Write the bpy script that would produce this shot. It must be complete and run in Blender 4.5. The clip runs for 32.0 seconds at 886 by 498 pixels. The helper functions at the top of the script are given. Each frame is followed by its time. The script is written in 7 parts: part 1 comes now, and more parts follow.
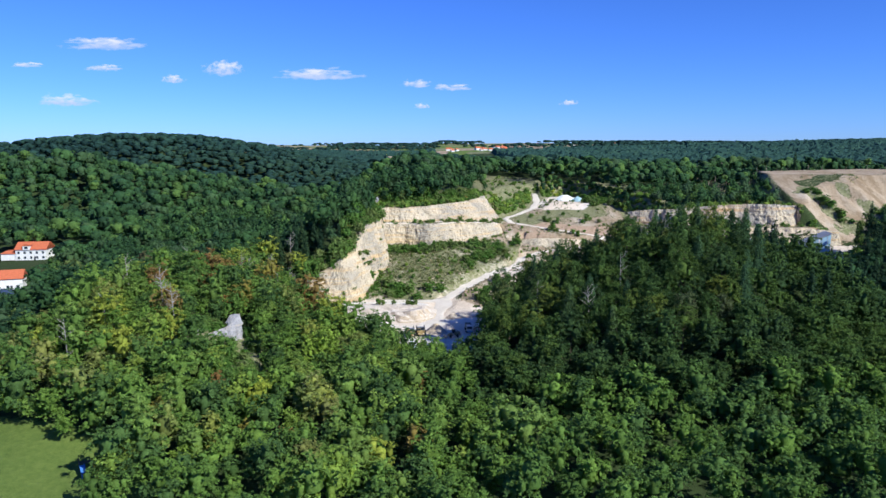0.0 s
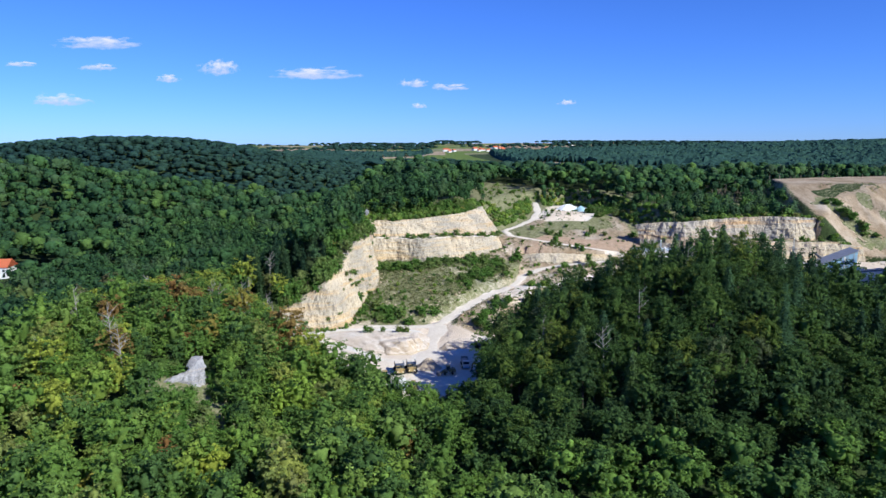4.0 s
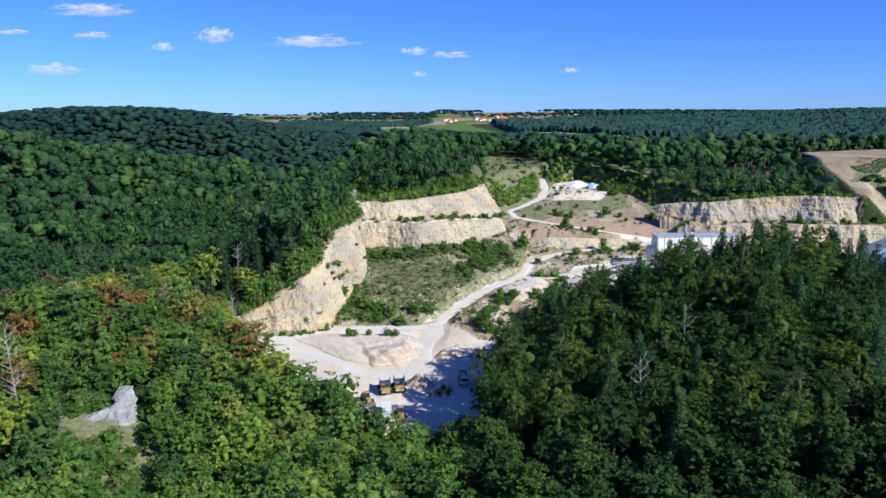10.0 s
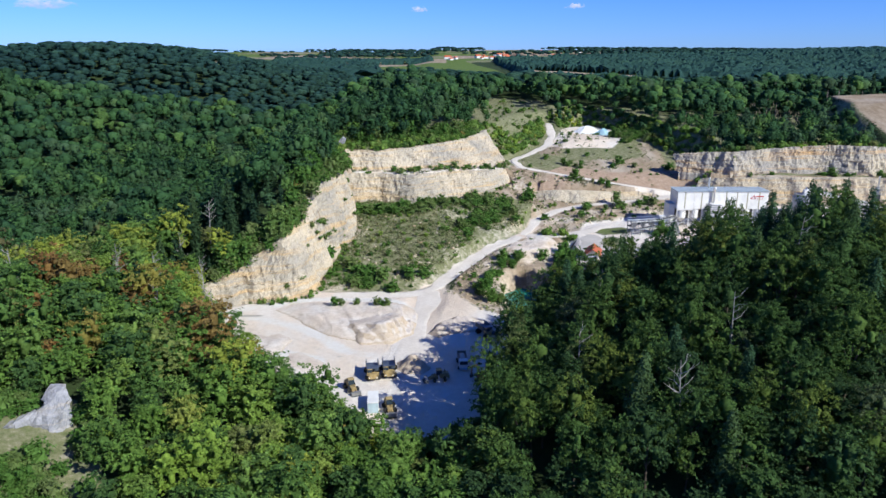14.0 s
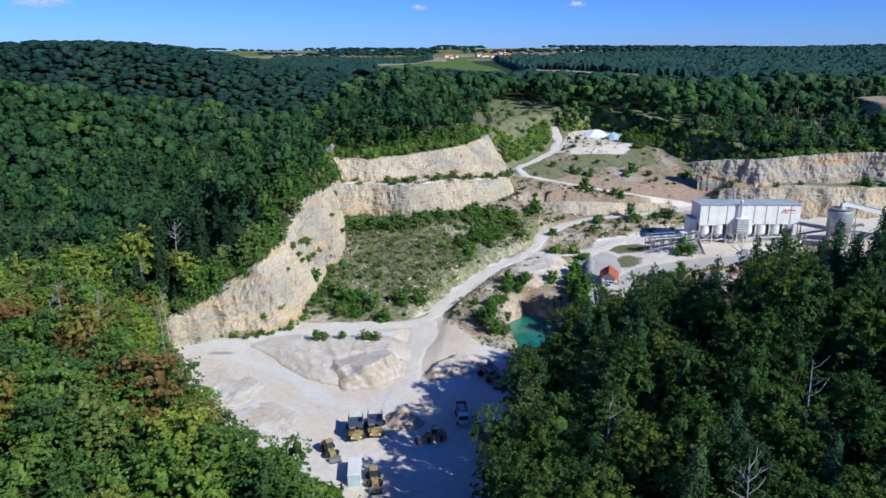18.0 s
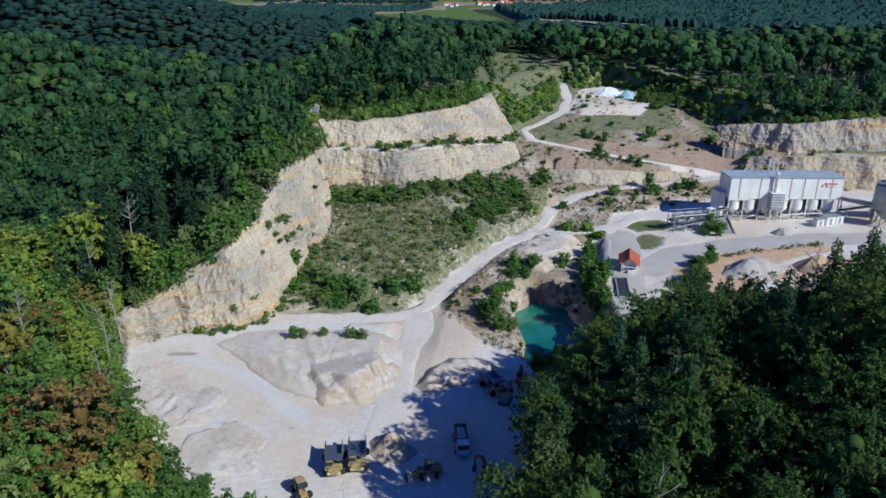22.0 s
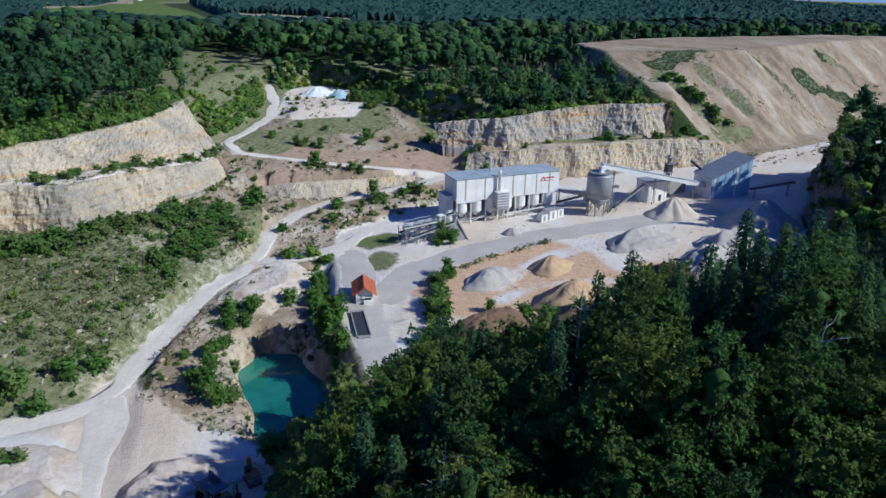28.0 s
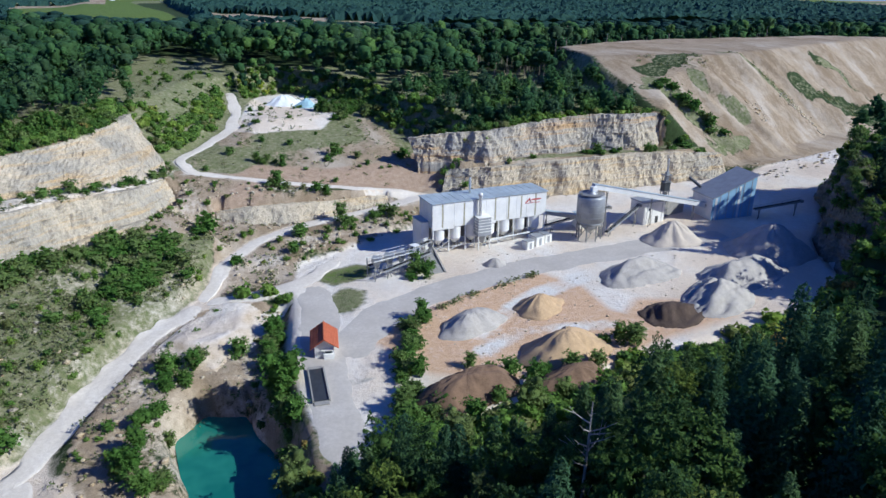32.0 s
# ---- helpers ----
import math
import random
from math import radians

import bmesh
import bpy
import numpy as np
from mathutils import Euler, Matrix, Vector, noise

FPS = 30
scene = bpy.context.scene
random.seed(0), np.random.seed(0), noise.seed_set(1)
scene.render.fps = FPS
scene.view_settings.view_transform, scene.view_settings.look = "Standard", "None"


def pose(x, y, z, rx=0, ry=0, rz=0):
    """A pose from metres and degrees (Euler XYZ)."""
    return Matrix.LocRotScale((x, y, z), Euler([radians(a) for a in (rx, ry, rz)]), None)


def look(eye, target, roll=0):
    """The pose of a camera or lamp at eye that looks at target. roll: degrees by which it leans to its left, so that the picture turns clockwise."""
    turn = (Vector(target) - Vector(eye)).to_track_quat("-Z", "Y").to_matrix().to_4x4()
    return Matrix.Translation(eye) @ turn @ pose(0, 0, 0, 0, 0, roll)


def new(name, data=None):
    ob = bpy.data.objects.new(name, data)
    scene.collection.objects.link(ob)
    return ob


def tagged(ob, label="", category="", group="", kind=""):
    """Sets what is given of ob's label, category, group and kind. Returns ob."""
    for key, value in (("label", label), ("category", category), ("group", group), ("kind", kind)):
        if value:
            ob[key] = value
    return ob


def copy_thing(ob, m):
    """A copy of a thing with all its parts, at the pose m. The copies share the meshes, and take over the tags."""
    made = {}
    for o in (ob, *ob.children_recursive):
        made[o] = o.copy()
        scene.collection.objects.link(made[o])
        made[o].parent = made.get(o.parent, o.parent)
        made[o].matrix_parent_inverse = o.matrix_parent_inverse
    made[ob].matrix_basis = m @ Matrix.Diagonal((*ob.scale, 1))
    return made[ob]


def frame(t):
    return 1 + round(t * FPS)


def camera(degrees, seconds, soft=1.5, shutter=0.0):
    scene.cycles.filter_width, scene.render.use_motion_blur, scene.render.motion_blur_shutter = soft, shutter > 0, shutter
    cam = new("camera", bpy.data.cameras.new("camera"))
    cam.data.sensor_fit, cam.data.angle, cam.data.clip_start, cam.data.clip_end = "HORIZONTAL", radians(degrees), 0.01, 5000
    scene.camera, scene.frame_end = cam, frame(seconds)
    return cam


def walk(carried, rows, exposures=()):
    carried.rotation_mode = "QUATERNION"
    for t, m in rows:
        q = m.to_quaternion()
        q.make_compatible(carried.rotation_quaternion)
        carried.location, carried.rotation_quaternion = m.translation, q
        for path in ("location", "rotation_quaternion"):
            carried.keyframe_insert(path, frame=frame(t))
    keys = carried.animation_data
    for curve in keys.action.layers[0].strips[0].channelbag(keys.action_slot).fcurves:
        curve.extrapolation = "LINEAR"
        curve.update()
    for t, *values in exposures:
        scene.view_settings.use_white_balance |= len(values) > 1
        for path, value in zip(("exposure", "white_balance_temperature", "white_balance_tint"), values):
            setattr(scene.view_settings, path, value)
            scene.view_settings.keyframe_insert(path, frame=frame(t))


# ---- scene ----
cam = camera(64.68, 32.0)
PATH = [
    (0, (-4.99, -124.44, 74.07), (-5.48, -25.58, 58.98), -0.01),
    (0.5, (-4.82, -120.54, 75.17), (-5.24, -21.69, 60.09), -0.01),
    (1, (-4.66, -116.62, 76.29), (-5.04, -17.78, 61.13), -0.01),
    (1.5, (-4.48, -112.72, 77.30), (-4.80, -13.87, 62.15), -0.01),
    (2, (-4.30, -108.89, 78.09), (-4.60, -10.04, 62.95), -0.01),
    (2.5, (-4.12, -105.08, 78.62), (-4.36, -6.24, 63.45), -0.01),
    (3, (-3.96, -101.23, 78.94), (-4.14, -2.39, 63.76), -0.01),
    (3.5, (-3.79, -97.34, 79.12), (-3.94, 1.50, 63.93), -0.01),
    (5.5, (-3.07, -81.85, 79.42), (-3.20, 16.98, 64.16), -0.00),
    (6, (-2.95, -78.37, 79.56), (-3.01, 20.46, 64.27), -0.03),
    (6.5, (-2.68, -74.90, 79.67), (-2.80, 23.93, 64.38), -0.06),
    (7, (-2.38, -71.43, 79.74), (-2.55, 27.40, 64.45), -0.10),
    (7.5, (-2.15, -67.91, 79.75), (-2.35, 30.91, 64.46), -0.12),
    (8, (-1.91, -64.28, 79.70), (-2.16, 34.56, 64.46), -0.14),
    (8.5, (-1.66, -60.50, 79.65), (-1.95, 38.34, 64.43), -0.16),
    (9, (-1.49, -56.64, 79.66), (-1.85, 42.20, 64.44), -0.18),
    (9.5, (-1.44, -52.82, 79.73), (-1.78, 45.88, 63.67), -0.17),
    (10, (-1.37, -49.11, 79.90), (-1.72, 48.99, 60.49), -0.14),
    (10.5, (-1.18, -45.41, 80.07), (-1.56, 52.42, 59.33), -0.12),
    (11, (-0.90, -41.67, 80.16), (-1.35, 56.14, 59.33), -0.11),
    (11.5, (-0.67, -37.92, 80.14), (-1.14, 59.88, 59.29), -0.10),
    (12, (-0.55, -34.16, 80.11), (-1.04, 63.44, 58.33), -0.06),
    (12.5, (-0.53, -30.32, 80.17), (-0.97, 66.75, 56.18), 0.00),
    (13, (-0.52, -26.42, 80.24), (-0.91, 70.10, 54.11), 0.06),
    (13.5, (-0.49, -22.51, 80.19), (-0.87, 73.61, 52.61), 0.09),
    (14, (-0.48, -18.59, 80.09), (-0.84, 77.52, 52.45), 0.09),
    (14.5, (-0.52, -14.73, 80.05), (-0.86, 81.36, 52.34), 0.08),
    (16.5, (0.01, -0.00, 79.99), (-0.37, 96.06, 52.21), 0.01),
    (17, (0.24, 3.58, 80.01), (-0.21, 99.65, 52.25), 0.01),
    (17.5, (0.36, 7.20, 80.07), (-0.09, 103.26, 52.27), 0.01),
    (18, (0.43, 10.88, 80.09), (-0.01, 106.93, 52.25), 0.01),
    (18.5, (0.47, 14.64, 80.07), (0.03, 110.68, 52.21), 0.03),
    (19, (0.46, 18.45, 80.04), (0.05, 114.49, 52.17), 0.09),
    (19.5, (0.39, 22.26, 80.05), (0.09, 118.25, 52.02), 0.17),
    (20, (0.35, 25.96, 79.96), (0.12, 121.94, 51.89), 0.23),
    (20.5, (0.36, 29.64, 79.77), (0.12, 125.51, 51.33), 0.28),
    (21, (0.41, 33.41, 79.67), (0.21, 128.45, 48.58), 0.32),
    (21.5, (0.49, 37.26, 79.69), (0.28, 131.30, 45.66), 0.35),
    (22, (0.55, 41.01, 79.67), (0.37, 134.96, 45.41), 0.40),
    (22.5, (0.58, 44.61, 79.61), (0.40, 138.54, 45.30), 0.44),
    (23, (0.70, 48.17, 79.57), (0.64, 142.07, 45.19), 0.47),
    (23.5, (1.07, 51.69, 79.57), (3.35, 145.54, 45.12), 0.49),
    (24, (1.78, 55.06, 79.54), (8.57, 148.67, 45.01), 0.51),
    (24.5, (2.65, 58.10, 79.48), (19.48, 150.41, 44.90), 0.55),
    (25, (3.40, 60.54, 79.43), (29.73, 150.60, 44.85), 0.61),
    (25.5, (4.03, 62.36, 79.38), (34.21, 151.20, 44.77), 0.67),
    (26, (4.77, 63.86, 79.30), (37.14, 151.92, 44.69), 0.73),
    (26.5, (5.71, 65.36, 79.16), (39.75, 152.78, 44.55), 0.79),
    (28.5, (11.11, 75.23, 78.71), (47.73, 161.62, 44.13), 0.80),
    (29, (12.68, 77.89, 78.87), (49.70, 164.10, 44.28), 0.75),
    (29.5, (14.26, 80.58, 79.07), (51.52, 166.66, 44.41), 0.71),
    (30, (15.81, 83.36, 79.24), (53.32, 169.32, 44.56), 0.69),
    (30.5, (17.32, 86.23, 79.35), (55.05, 172.08, 44.63), 0.68),
    (31, (18.79, 89.21, 79.41), (56.79, 174.96, 44.72), 0.69),
    (31.5, (20.27, 92.33, 79.49), (58.49, 177.98, 44.78), 0.71),
    (32, (21.76, 95.55, 79.62), (60.20, 181.09, 44.91), 0.72),
]
EXPOSURES = [(0.0, 0.4, 6050, 8), (10.0, 0.31, 6000, 9), (17.0, 0.15, 5780, 8), (21.0, -0.12, 5600, 7), (26.0, -0.2, 5600, 7), (32.0, 0.06, 5580, 7)]
walk(cam, [(t, look(eye, target, roll)) for t, eye, target, roll in PATH], EXPOSURES)

# ---- world and sun ----
SUN_AZ = (0.76, -0.65)
SUN_EL = 36.5
world = bpy.data.worlds.new("sky")
scene.world = world
world.use_nodes = True
wn = world.node_tree
sky = wn.nodes.new("ShaderNodeTexSky")
sky.sky_type = "NISHITA"
sky.sun_disc = False
sky.sun_elevation = radians(SUN_EL)
sky.sun_rotation = math.atan2(SUN_AZ[0], SUN_AZ[1])
sky.altitude = 400.0
sky.air_density = 0.85
sky.dust_density = 0.05
sky.ozone_density = 6.0
tint = wn.nodes.new("ShaderNodeMix")
tint.data_type, tint.blend_type = "RGBA", "MULTIPLY"
tint.inputs[0].default_value = 1.0
tint.inputs[7].default_value = (0.49, 0.735, 1.40, 1)
wn.links.new(sky.outputs["Color"], tint.inputs[6])
wn.links.new(tint.outputs[2], wn.nodes["Background"].inputs["Color"])
wn.nodes["Background"].inputs["Strength"].default_value = 0.086
sun = new("sun", bpy.data.lights.new("sun", "SUN"))
sun.data.energy = 4.9
sun.data.angle = radians(0.53)
sun.data.color = (1.0, 0.965, 0.85)
sun.matrix_world = look((0, 0, 0), (-SUN_AZ[0], -SUN_AZ[1], -math.tan(radians(SUN_EL)) * math.hypot(*SUN_AZ)))

# ---- materials ----
class Mat:
    """A small wrapper round a node material with a Principled BSDF."""

    def __init__(self, name, rough=0.9, metal=0.0, spec=0.3):
        self.m = bpy.data.materials.new(name)
        self.m.use_nodes = True
        self.t = self.m.node_tree
        self.b = self.t.nodes["Principled BSDF"]
        self.b.inputs["Roughness"].default_value = rough
        self.b.inputs["Metallic"].default_value = metal
        self.b.inputs["Specular IOR Level"].default_value = spec

    def node(self, kind, **values):
        n = self.t.nodes.new("ShaderNode" + kind)
        for key, value in values.items():
            n.inputs[key.replace("_", " ")].default_value = value
        return n

    def link(self, a, b):
        self.t.links.new(a, b)

    def coords(self, scale=(1, 1, 1)):
        c = self.node("TexCoord")
        mp = self.node("Mapping")
        mp.inputs["Scale"].default_value = scale
        self.link(c.outputs["Object"], mp.inputs["Vector"])
        return mp.outputs["Vector"]

    def noise(self, scale, detail=6, rough=0.6, vec=None):
        n = self.node("TexNoise", Scale=scale, Detail=detail, Roughness=rough)
        self.link(vec or self.coords(), n.inputs["Vector"])
        return n.outputs["Fac"]

    def ramp(self, fac, stops):
        r = self.node("ValToRGB")
        els = r.color_ramp.elements
        while len(els) < len(stops):
            els.new(0.5)
        for e, (p, c) in zip(els, stops):
            e.position, e.color = p, (*c, 1)
        self.link(fac, r.inputs["Fac"])
        return r.outputs["Color"]

    def mix(self, fac, a, b, kind="MIX"):
        n = self.t.nodes.new("ShaderNodeMix")
        n.data_type, n.blend_type = "RGBA", kind
        for socket, v in ((n.inputs[0], fac), (n.inputs[6], a), (n.inputs[7], b)):
            if isinstance(v, (int, float)):
                socket.default_value = v
            elif isinstance(v, tuple):
                socket.default_value = (*v, 1)
            else:
                self.link(v, socket)
        return n.outputs[2]

    def math(self, op, a, b=0.0):
        n = self.node("Math")
        n.operation = op
        for socket, v in zip(n.inputs, (a, b)):
            if isinstance(v, (int, float)):
                socket.default_value = v
            else:
                self.link(v, socket)
        return n.outputs[0]

    def attr(self, name):
        n = self.node("Attribute")
        n.attribute_name = name
        return n

    def color(self, c):
        if isinstance(c, tuple):
            self.b.inputs["Base Color"].default_value = (*c, 1)
        else:
            self.link(c, self.b.inputs["Base Color"])
        return self

    def bump(self, height, strength=0.5, distance=0.1):
        n = self.node("Bump", Strength=strength, Distance=distance)
        self.link(height, n.inputs["Height"])
        self.link(n.outputs["Normal"], self.b.inputs["Normal"])
        return self


def limestone(name, pale, warm, grey, streak=True):
    """Quarried limestone: beds, ochre seams, grey weathering and cracks."""
    m = Mat(name, 0.95, 0, 0.15)
    big = m.noise(0.06, 4, 0.55)
    beds = m.noise(1.0, 5, 0.65, m.coords((0.03, 0.03, 0.55)))
    cracks = m.noise(1.0, 6, 0.7, m.coords((0.5, 0.5, 0.09)))
    fine = m.noise(1.6, 8, 0.7)
    c = m.mix(m.ramp(big, [(0.38, (0, 0, 0)), (0.62, (1, 1, 1))]), pale, grey)
    c = m.mix(m.ramp(beds, [(0.5, (0, 0, 0)), (0.66, (0.85, 0.85, 0.85))]), c, warm)
    c = m.mix(m.ramp(cracks, [(0.3, (1, 1, 1)), (0.46, (0, 0, 0))]), c, m.mix(0.55, c, (0.10, 0.09, 0.075)))
    c = m.mix(0.5, c, m.ramp(fine, [(0.25, (0.25, 0.25, 0.24)), (0.5, (0.6, 0.6, 0.6)), (0.75, (0.95, 0.94, 0.92))]), "OVERLAY")
    m.color(c)
    m.bump(m.math("ADD", m.math("MULTIPLY", fine, 0.6), m.math("MULTIPLY", cracks, 1.4)), 0.6, 0.8)
    return m.m


def foliage(name, stops, attribute="", rough=0.75, grain=2.2):
    """Leaves: the hue goes by the tree, the shade by the leaf clump."""
    m = Mat(name, rough, 0, 0.08)
    if attribute:
        hue = m.attr(attribute).outputs["Fac"]
    else:
        hue = m.node("ObjectInfo").outputs["Random"]
    c = m.ramp(hue, stops)
    geo = m.node("NewGeometry")
    leaf = m.ramp(geo.outputs["Random Per Island"], [(0.0, (0.72, 0.72, 0.68)), (1.0, (1.22, 1.22, 1.12))])
    c = m.mix(1.0, c, leaf, "MULTIPLY")
    big = m.ramp(m.noise(0.35, 3), [(0.3, (0.75, 0.8, 0.75)), (0.7, (1.2, 1.15, 1.1))])
    c = m.mix(1.0, c, big, "MULTIPLY")
    fine = m.noise(grain, 5, 0.75)
    c = m.mix(1.0, c, m.ramp(fine, [(0.3, (0.68, 0.70, 0.66)), (0.55, (1.0, 1.0, 1.0)), (0.75, (1.38, 1.34, 1.22))]), "MULTIPLY")
    m.color(c)
    m.bump(fine, 0.6, 0.7 / grain)
    tr = m.node("BsdfTranslucent")
    m.link(c, tr.inputs["Color"])
    ms = m.node("MixShader")
    ms.inputs[0].default_value = 0.40
    m.link(m.b.outputs[0], ms.inputs[1])
    m.link(tr.outputs[0], ms.inputs[2])
    m.link(ms.outputs[0], m.t.nodes["Material Output"].inputs["Surface"])
    return m.m


def plain(name, c, rough=0.6, metal=0.0, wear=0.25, scale=0.8, bump=0.0):
    """A painted or raw surface with two scales of wear."""
    m = Mat(name, rough, metal, 0.4)
    a = m.ramp(m.noise(scale, 6), [(0.25, (1 - wear,) * 3), (0.6, (1.0,) * 3)])
    b = m.ramp(m.noise(scale * 9, 4), [(0.2, (1 - wear * 0.6,) * 3), (0.7, (1.0,) * 3)])
    m.color(m.mix(1.0, m.mix(1.0, c, a, "MULTIPLY"), b, "MULTIPLY"))
    if bump:
        m.bump(m.noise(scale * 12, 6), 0.6, bump)
    return m.m


GREENS = [(0.0, (0.096, 0.178, 0.061)), (0.2, (0.135, 0.241, 0.061)), (0.4, (0.178, 0.301, 0.066)), (0.55, (0.208, 0.323, 0.090)), (0.68, (0.264, 0.384, 0.069)),
          (0.80, (0.239, 0.256, 0.113)), (0.90, (0.382, 0.451, 0.068)), (0.955, (0.305, 0.213, 0.078)), (1.0, (0.279, 0.149, 0.063))]
DARK = [(0.0, (0.062, 0.116, 0.048)), (0.5, (0.092, 0.166, 0.048)), (0.8, (0.128, 0.202, 0.052)), (0.93, (0.192, 0.244, 0.055)), (1.0, (0.128, 0.166, 0.085))]
# woods behind the quarry: a little haze blue is put into the greens
BACK_HAZED = [(0.0, (0.043, 0.100, 0.054)), (0.3, (0.059, 0.134, 0.059)), (0.55, (0.083, 0.176, 0.064)), (0.75, (0.081, 0.142, 0.083)), (0.90, (0.135, 0.245, 0.068)), (1.0, (0.162, 0.140, 0.078))]
leaf_mid = foliage("leaves_forest", GREENS, "tint")
leaf_near = foliage("leaves_beech", DARK)
leaf_hill = foliage("leaves_hill_wood", DARK, "tint")
leaf_bush = foliage("leaves_bush", [(0.0, (0.098, 0.208, 0.047)), (0.5, (0.143, 0.260, 0.065)), (1.0, (0.208, 0.260, 0.104))])
needle_near = foliage("needles_spruce", [(0.0, (0.060, 0.125, 0.075)), (0.6, (0.085, 0.165, 0.085)), (1.0, (0.125, 0.195, 0.080))])
# distance haze is put into these leaf colours as a bluish tint
leaf_far_hazed = foliage("leaves_distant_wood_hazed", [(0.0, (0.031, 0.076, 0.080)), (0.5, (0.041, 0.096, 0.088)), (1.0, (0.058, 0.120, 0.090))], "tint", 0.75, 0.7)
leaf_back = foliage("leaves_plateau_wood", BACK_HAZED, "tint", 0.75, 0.85)
leaf_scrub = foliage("leaves_dry_scrub", [(0.0, (0.15, 0.21, 0.08)), (0.4, (0.22, 0.25, 0.12)), (0.75, (0.30, 0.295, 0.175)), (1.0, (0.38, 0.35, 0.24))], "tint")
needle_mid = foliage("needles_forest", [(0.0, (0.030, 0.066, 0.040)), (0.5, (0.044, 0.088, 0.046)), (1.0, (0.070, 0.120, 0.050))], "tint")
bark = plain("bark", (0.12, 0.095, 0.07), 0.95, 0, 0.5, 2.0, 0.03)
deadwood = plain("bleached_dead_wood", (0.38, 0.35, 0.31), 0.9, 0, 0.35, 2.0)
rock_warm = limestone("limestone_warm", (0.50, 0.42, 0.305), (0.48, 0.335, 0.17), (0.34, 0.305, 0.245))
rock_grey = limestone("limestone_grey", (0.46, 0.39, 0.285), (0.47, 0.29, 0.13), (0.31, 0.285, 0.25))
# darker limestone for the east buttress, its shade put into the colour
rock_shaded = limestone("limestone_shaded", (0.20, 0.185, 0.15), (0.22, 0.165, 0.10), (0.115, 0.12, 0.085))
rock_white = limestone("limestone_white", (0.41, 0.40, 0.41), (0.50, 0.43, 0.36), (0.26, 0.26, 0.28))


def ground_material():
    m = Mat("ground_cover", 0.97, 0, 0.12)
    node = m.attr("cover")
    cover = node.outputs["Color"]
    sep = m.node("SeparateColor")
    m.link(cover, sep.inputs[0])
    n1, n2, n3 = m.noise(0.05, 5), m.noise(0.6, 7, 0.7), m.noise(4.0, 5, 0.7)
    soil = m.ramp(n2, [(0.3, (0.028, 0.042, 0.016)), (0.6, (0.042, 0.064, 0.022)), (0.8, (0.056, 0.082, 0.028))])
    patch = m.noise(0.045, 3, 0.5, m.coords((1.0, 0.6, 1.0)))
    gravel = m.ramp(patch, [(0.34, (0.67, 0.545, 0.42)), (0.46, (0.75, 0.635, 0.505)), (0.52, (0.73, 0.645, 0.545)), (0.60, (0.78, 0.715, 0.63)), (0.7, (0.74, 0.62, 0.485))])
    gravel = m.mix(m.ramp(n2, [(0.38, (0.3,) * 3), (0.6, (0, 0, 0))]), gravel, (0.52, 0.44, 0.355))
    stain = m.node("SeparateColor")
    m.link(m.attr("stain").outputs["Color"], stain.inputs[0])
    uneven = lambda s, a, b: m.ramp(m.math("ADD", s, m.math("MULTIPLY", m.math("SUBTRACT", n2, 0.5), 0.6)), [(a, (0, 0, 0)), (b, (1, 1, 1))])
    gravel = m.mix(uneven(stain.outputs[2], 0.12, 0.6), gravel, m.ramp(n2, [(0.3, (0.55, 0.345, 0.205)), (0.55, (0.63, 0.425, 0.275)), (0.75, (0.68, 0.54, 0.43))]))
    gravel = m.mix(uneven(stain.outputs[0], 0.25, 0.75), gravel, m.ramp(n2, [(0.3, (0.68, 0.63, 0.55)), (0.7, (0.75, 0.71, 0.65))]))
    gravel = m.mix(uneven(stain.outputs[1], 0.3, 0.6), gravel, m.ramp(n2, [(0.35, (0.36, 0.32, 0.26)), (0.65, (0.48, 0.44, 0.38))]))
    scree = m.ramp(n2, [(0.3, (0.30, 0.205, 0.135)), (0.55, (0.40, 0.29, 0.205)), (0.75, (0.47, 0.37, 0.28))])
    grass = m.ramp(n2, [(0.26, (0.10, 0.125, 0.045)), (0.44, (0.16, 0.172, 0.078)), (0.58, (0.24, 0.228, 0.135)), (0.72, (0.37, 0.325, 0.245))])
    lawn = m.ramp(n2, [(0.3, (0.085, 0.135, 0.028)), (0.7, (0.14, 0.19, 0.045))])
    streak = m.noise(1.0, 6, 0.65, m.coords((0.22, 0.06, 0.06)))
    sand = m.ramp(n2, [(0.3, (0.25, 0.185, 0.12)), (0.5, (0.35, 0.27, 0.185)), (0.65, (0.40, 0.315, 0.22)), (0.8, (0.31, 0.255, 0.185))])
    sand = m.mix(m.ramp(streak, [(0.34, (0.85,) * 3), (0.56, (0, 0, 0))]), sand, (0.23, 0.175, 0.115))
    sand = m.mix(m.ramp(n1, [(0.50, (0, 0, 0)), (0.66, (0.6,) * 3)]), sand, (0.45, 0.375, 0.285))
    bands = m.noise(1.0, 5, 0.68, m.coords((0.06, 0.022, 0.03)))
    sand = m.mix(m.ramp(bands, [(0.38, (0.85,) * 3), (0.48, (0, 0, 0))]), sand, (0.235, 0.17, 0.105))
    sand = m.mix(m.ramp(bands, [(0.54, (0, 0, 0)), (0.64, (0.75,) * 3)]), sand, (0.46, 0.39, 0.31))
    sand = m.mix(uneven(m.attr("stain").outputs["Alpha"], 0.25, 0.75), sand, scree)
    ragged = lambda s: m.ramp(m.math("ADD", s, m.math("MULTIPLY", m.math("SUBTRACT", n2, 0.5), 0.9)), [(0.42, (0, 0, 0)), (0.58, (1, 1, 1))])
    c = m.mix(ragged(sep.outputs[1]), soil, grass)
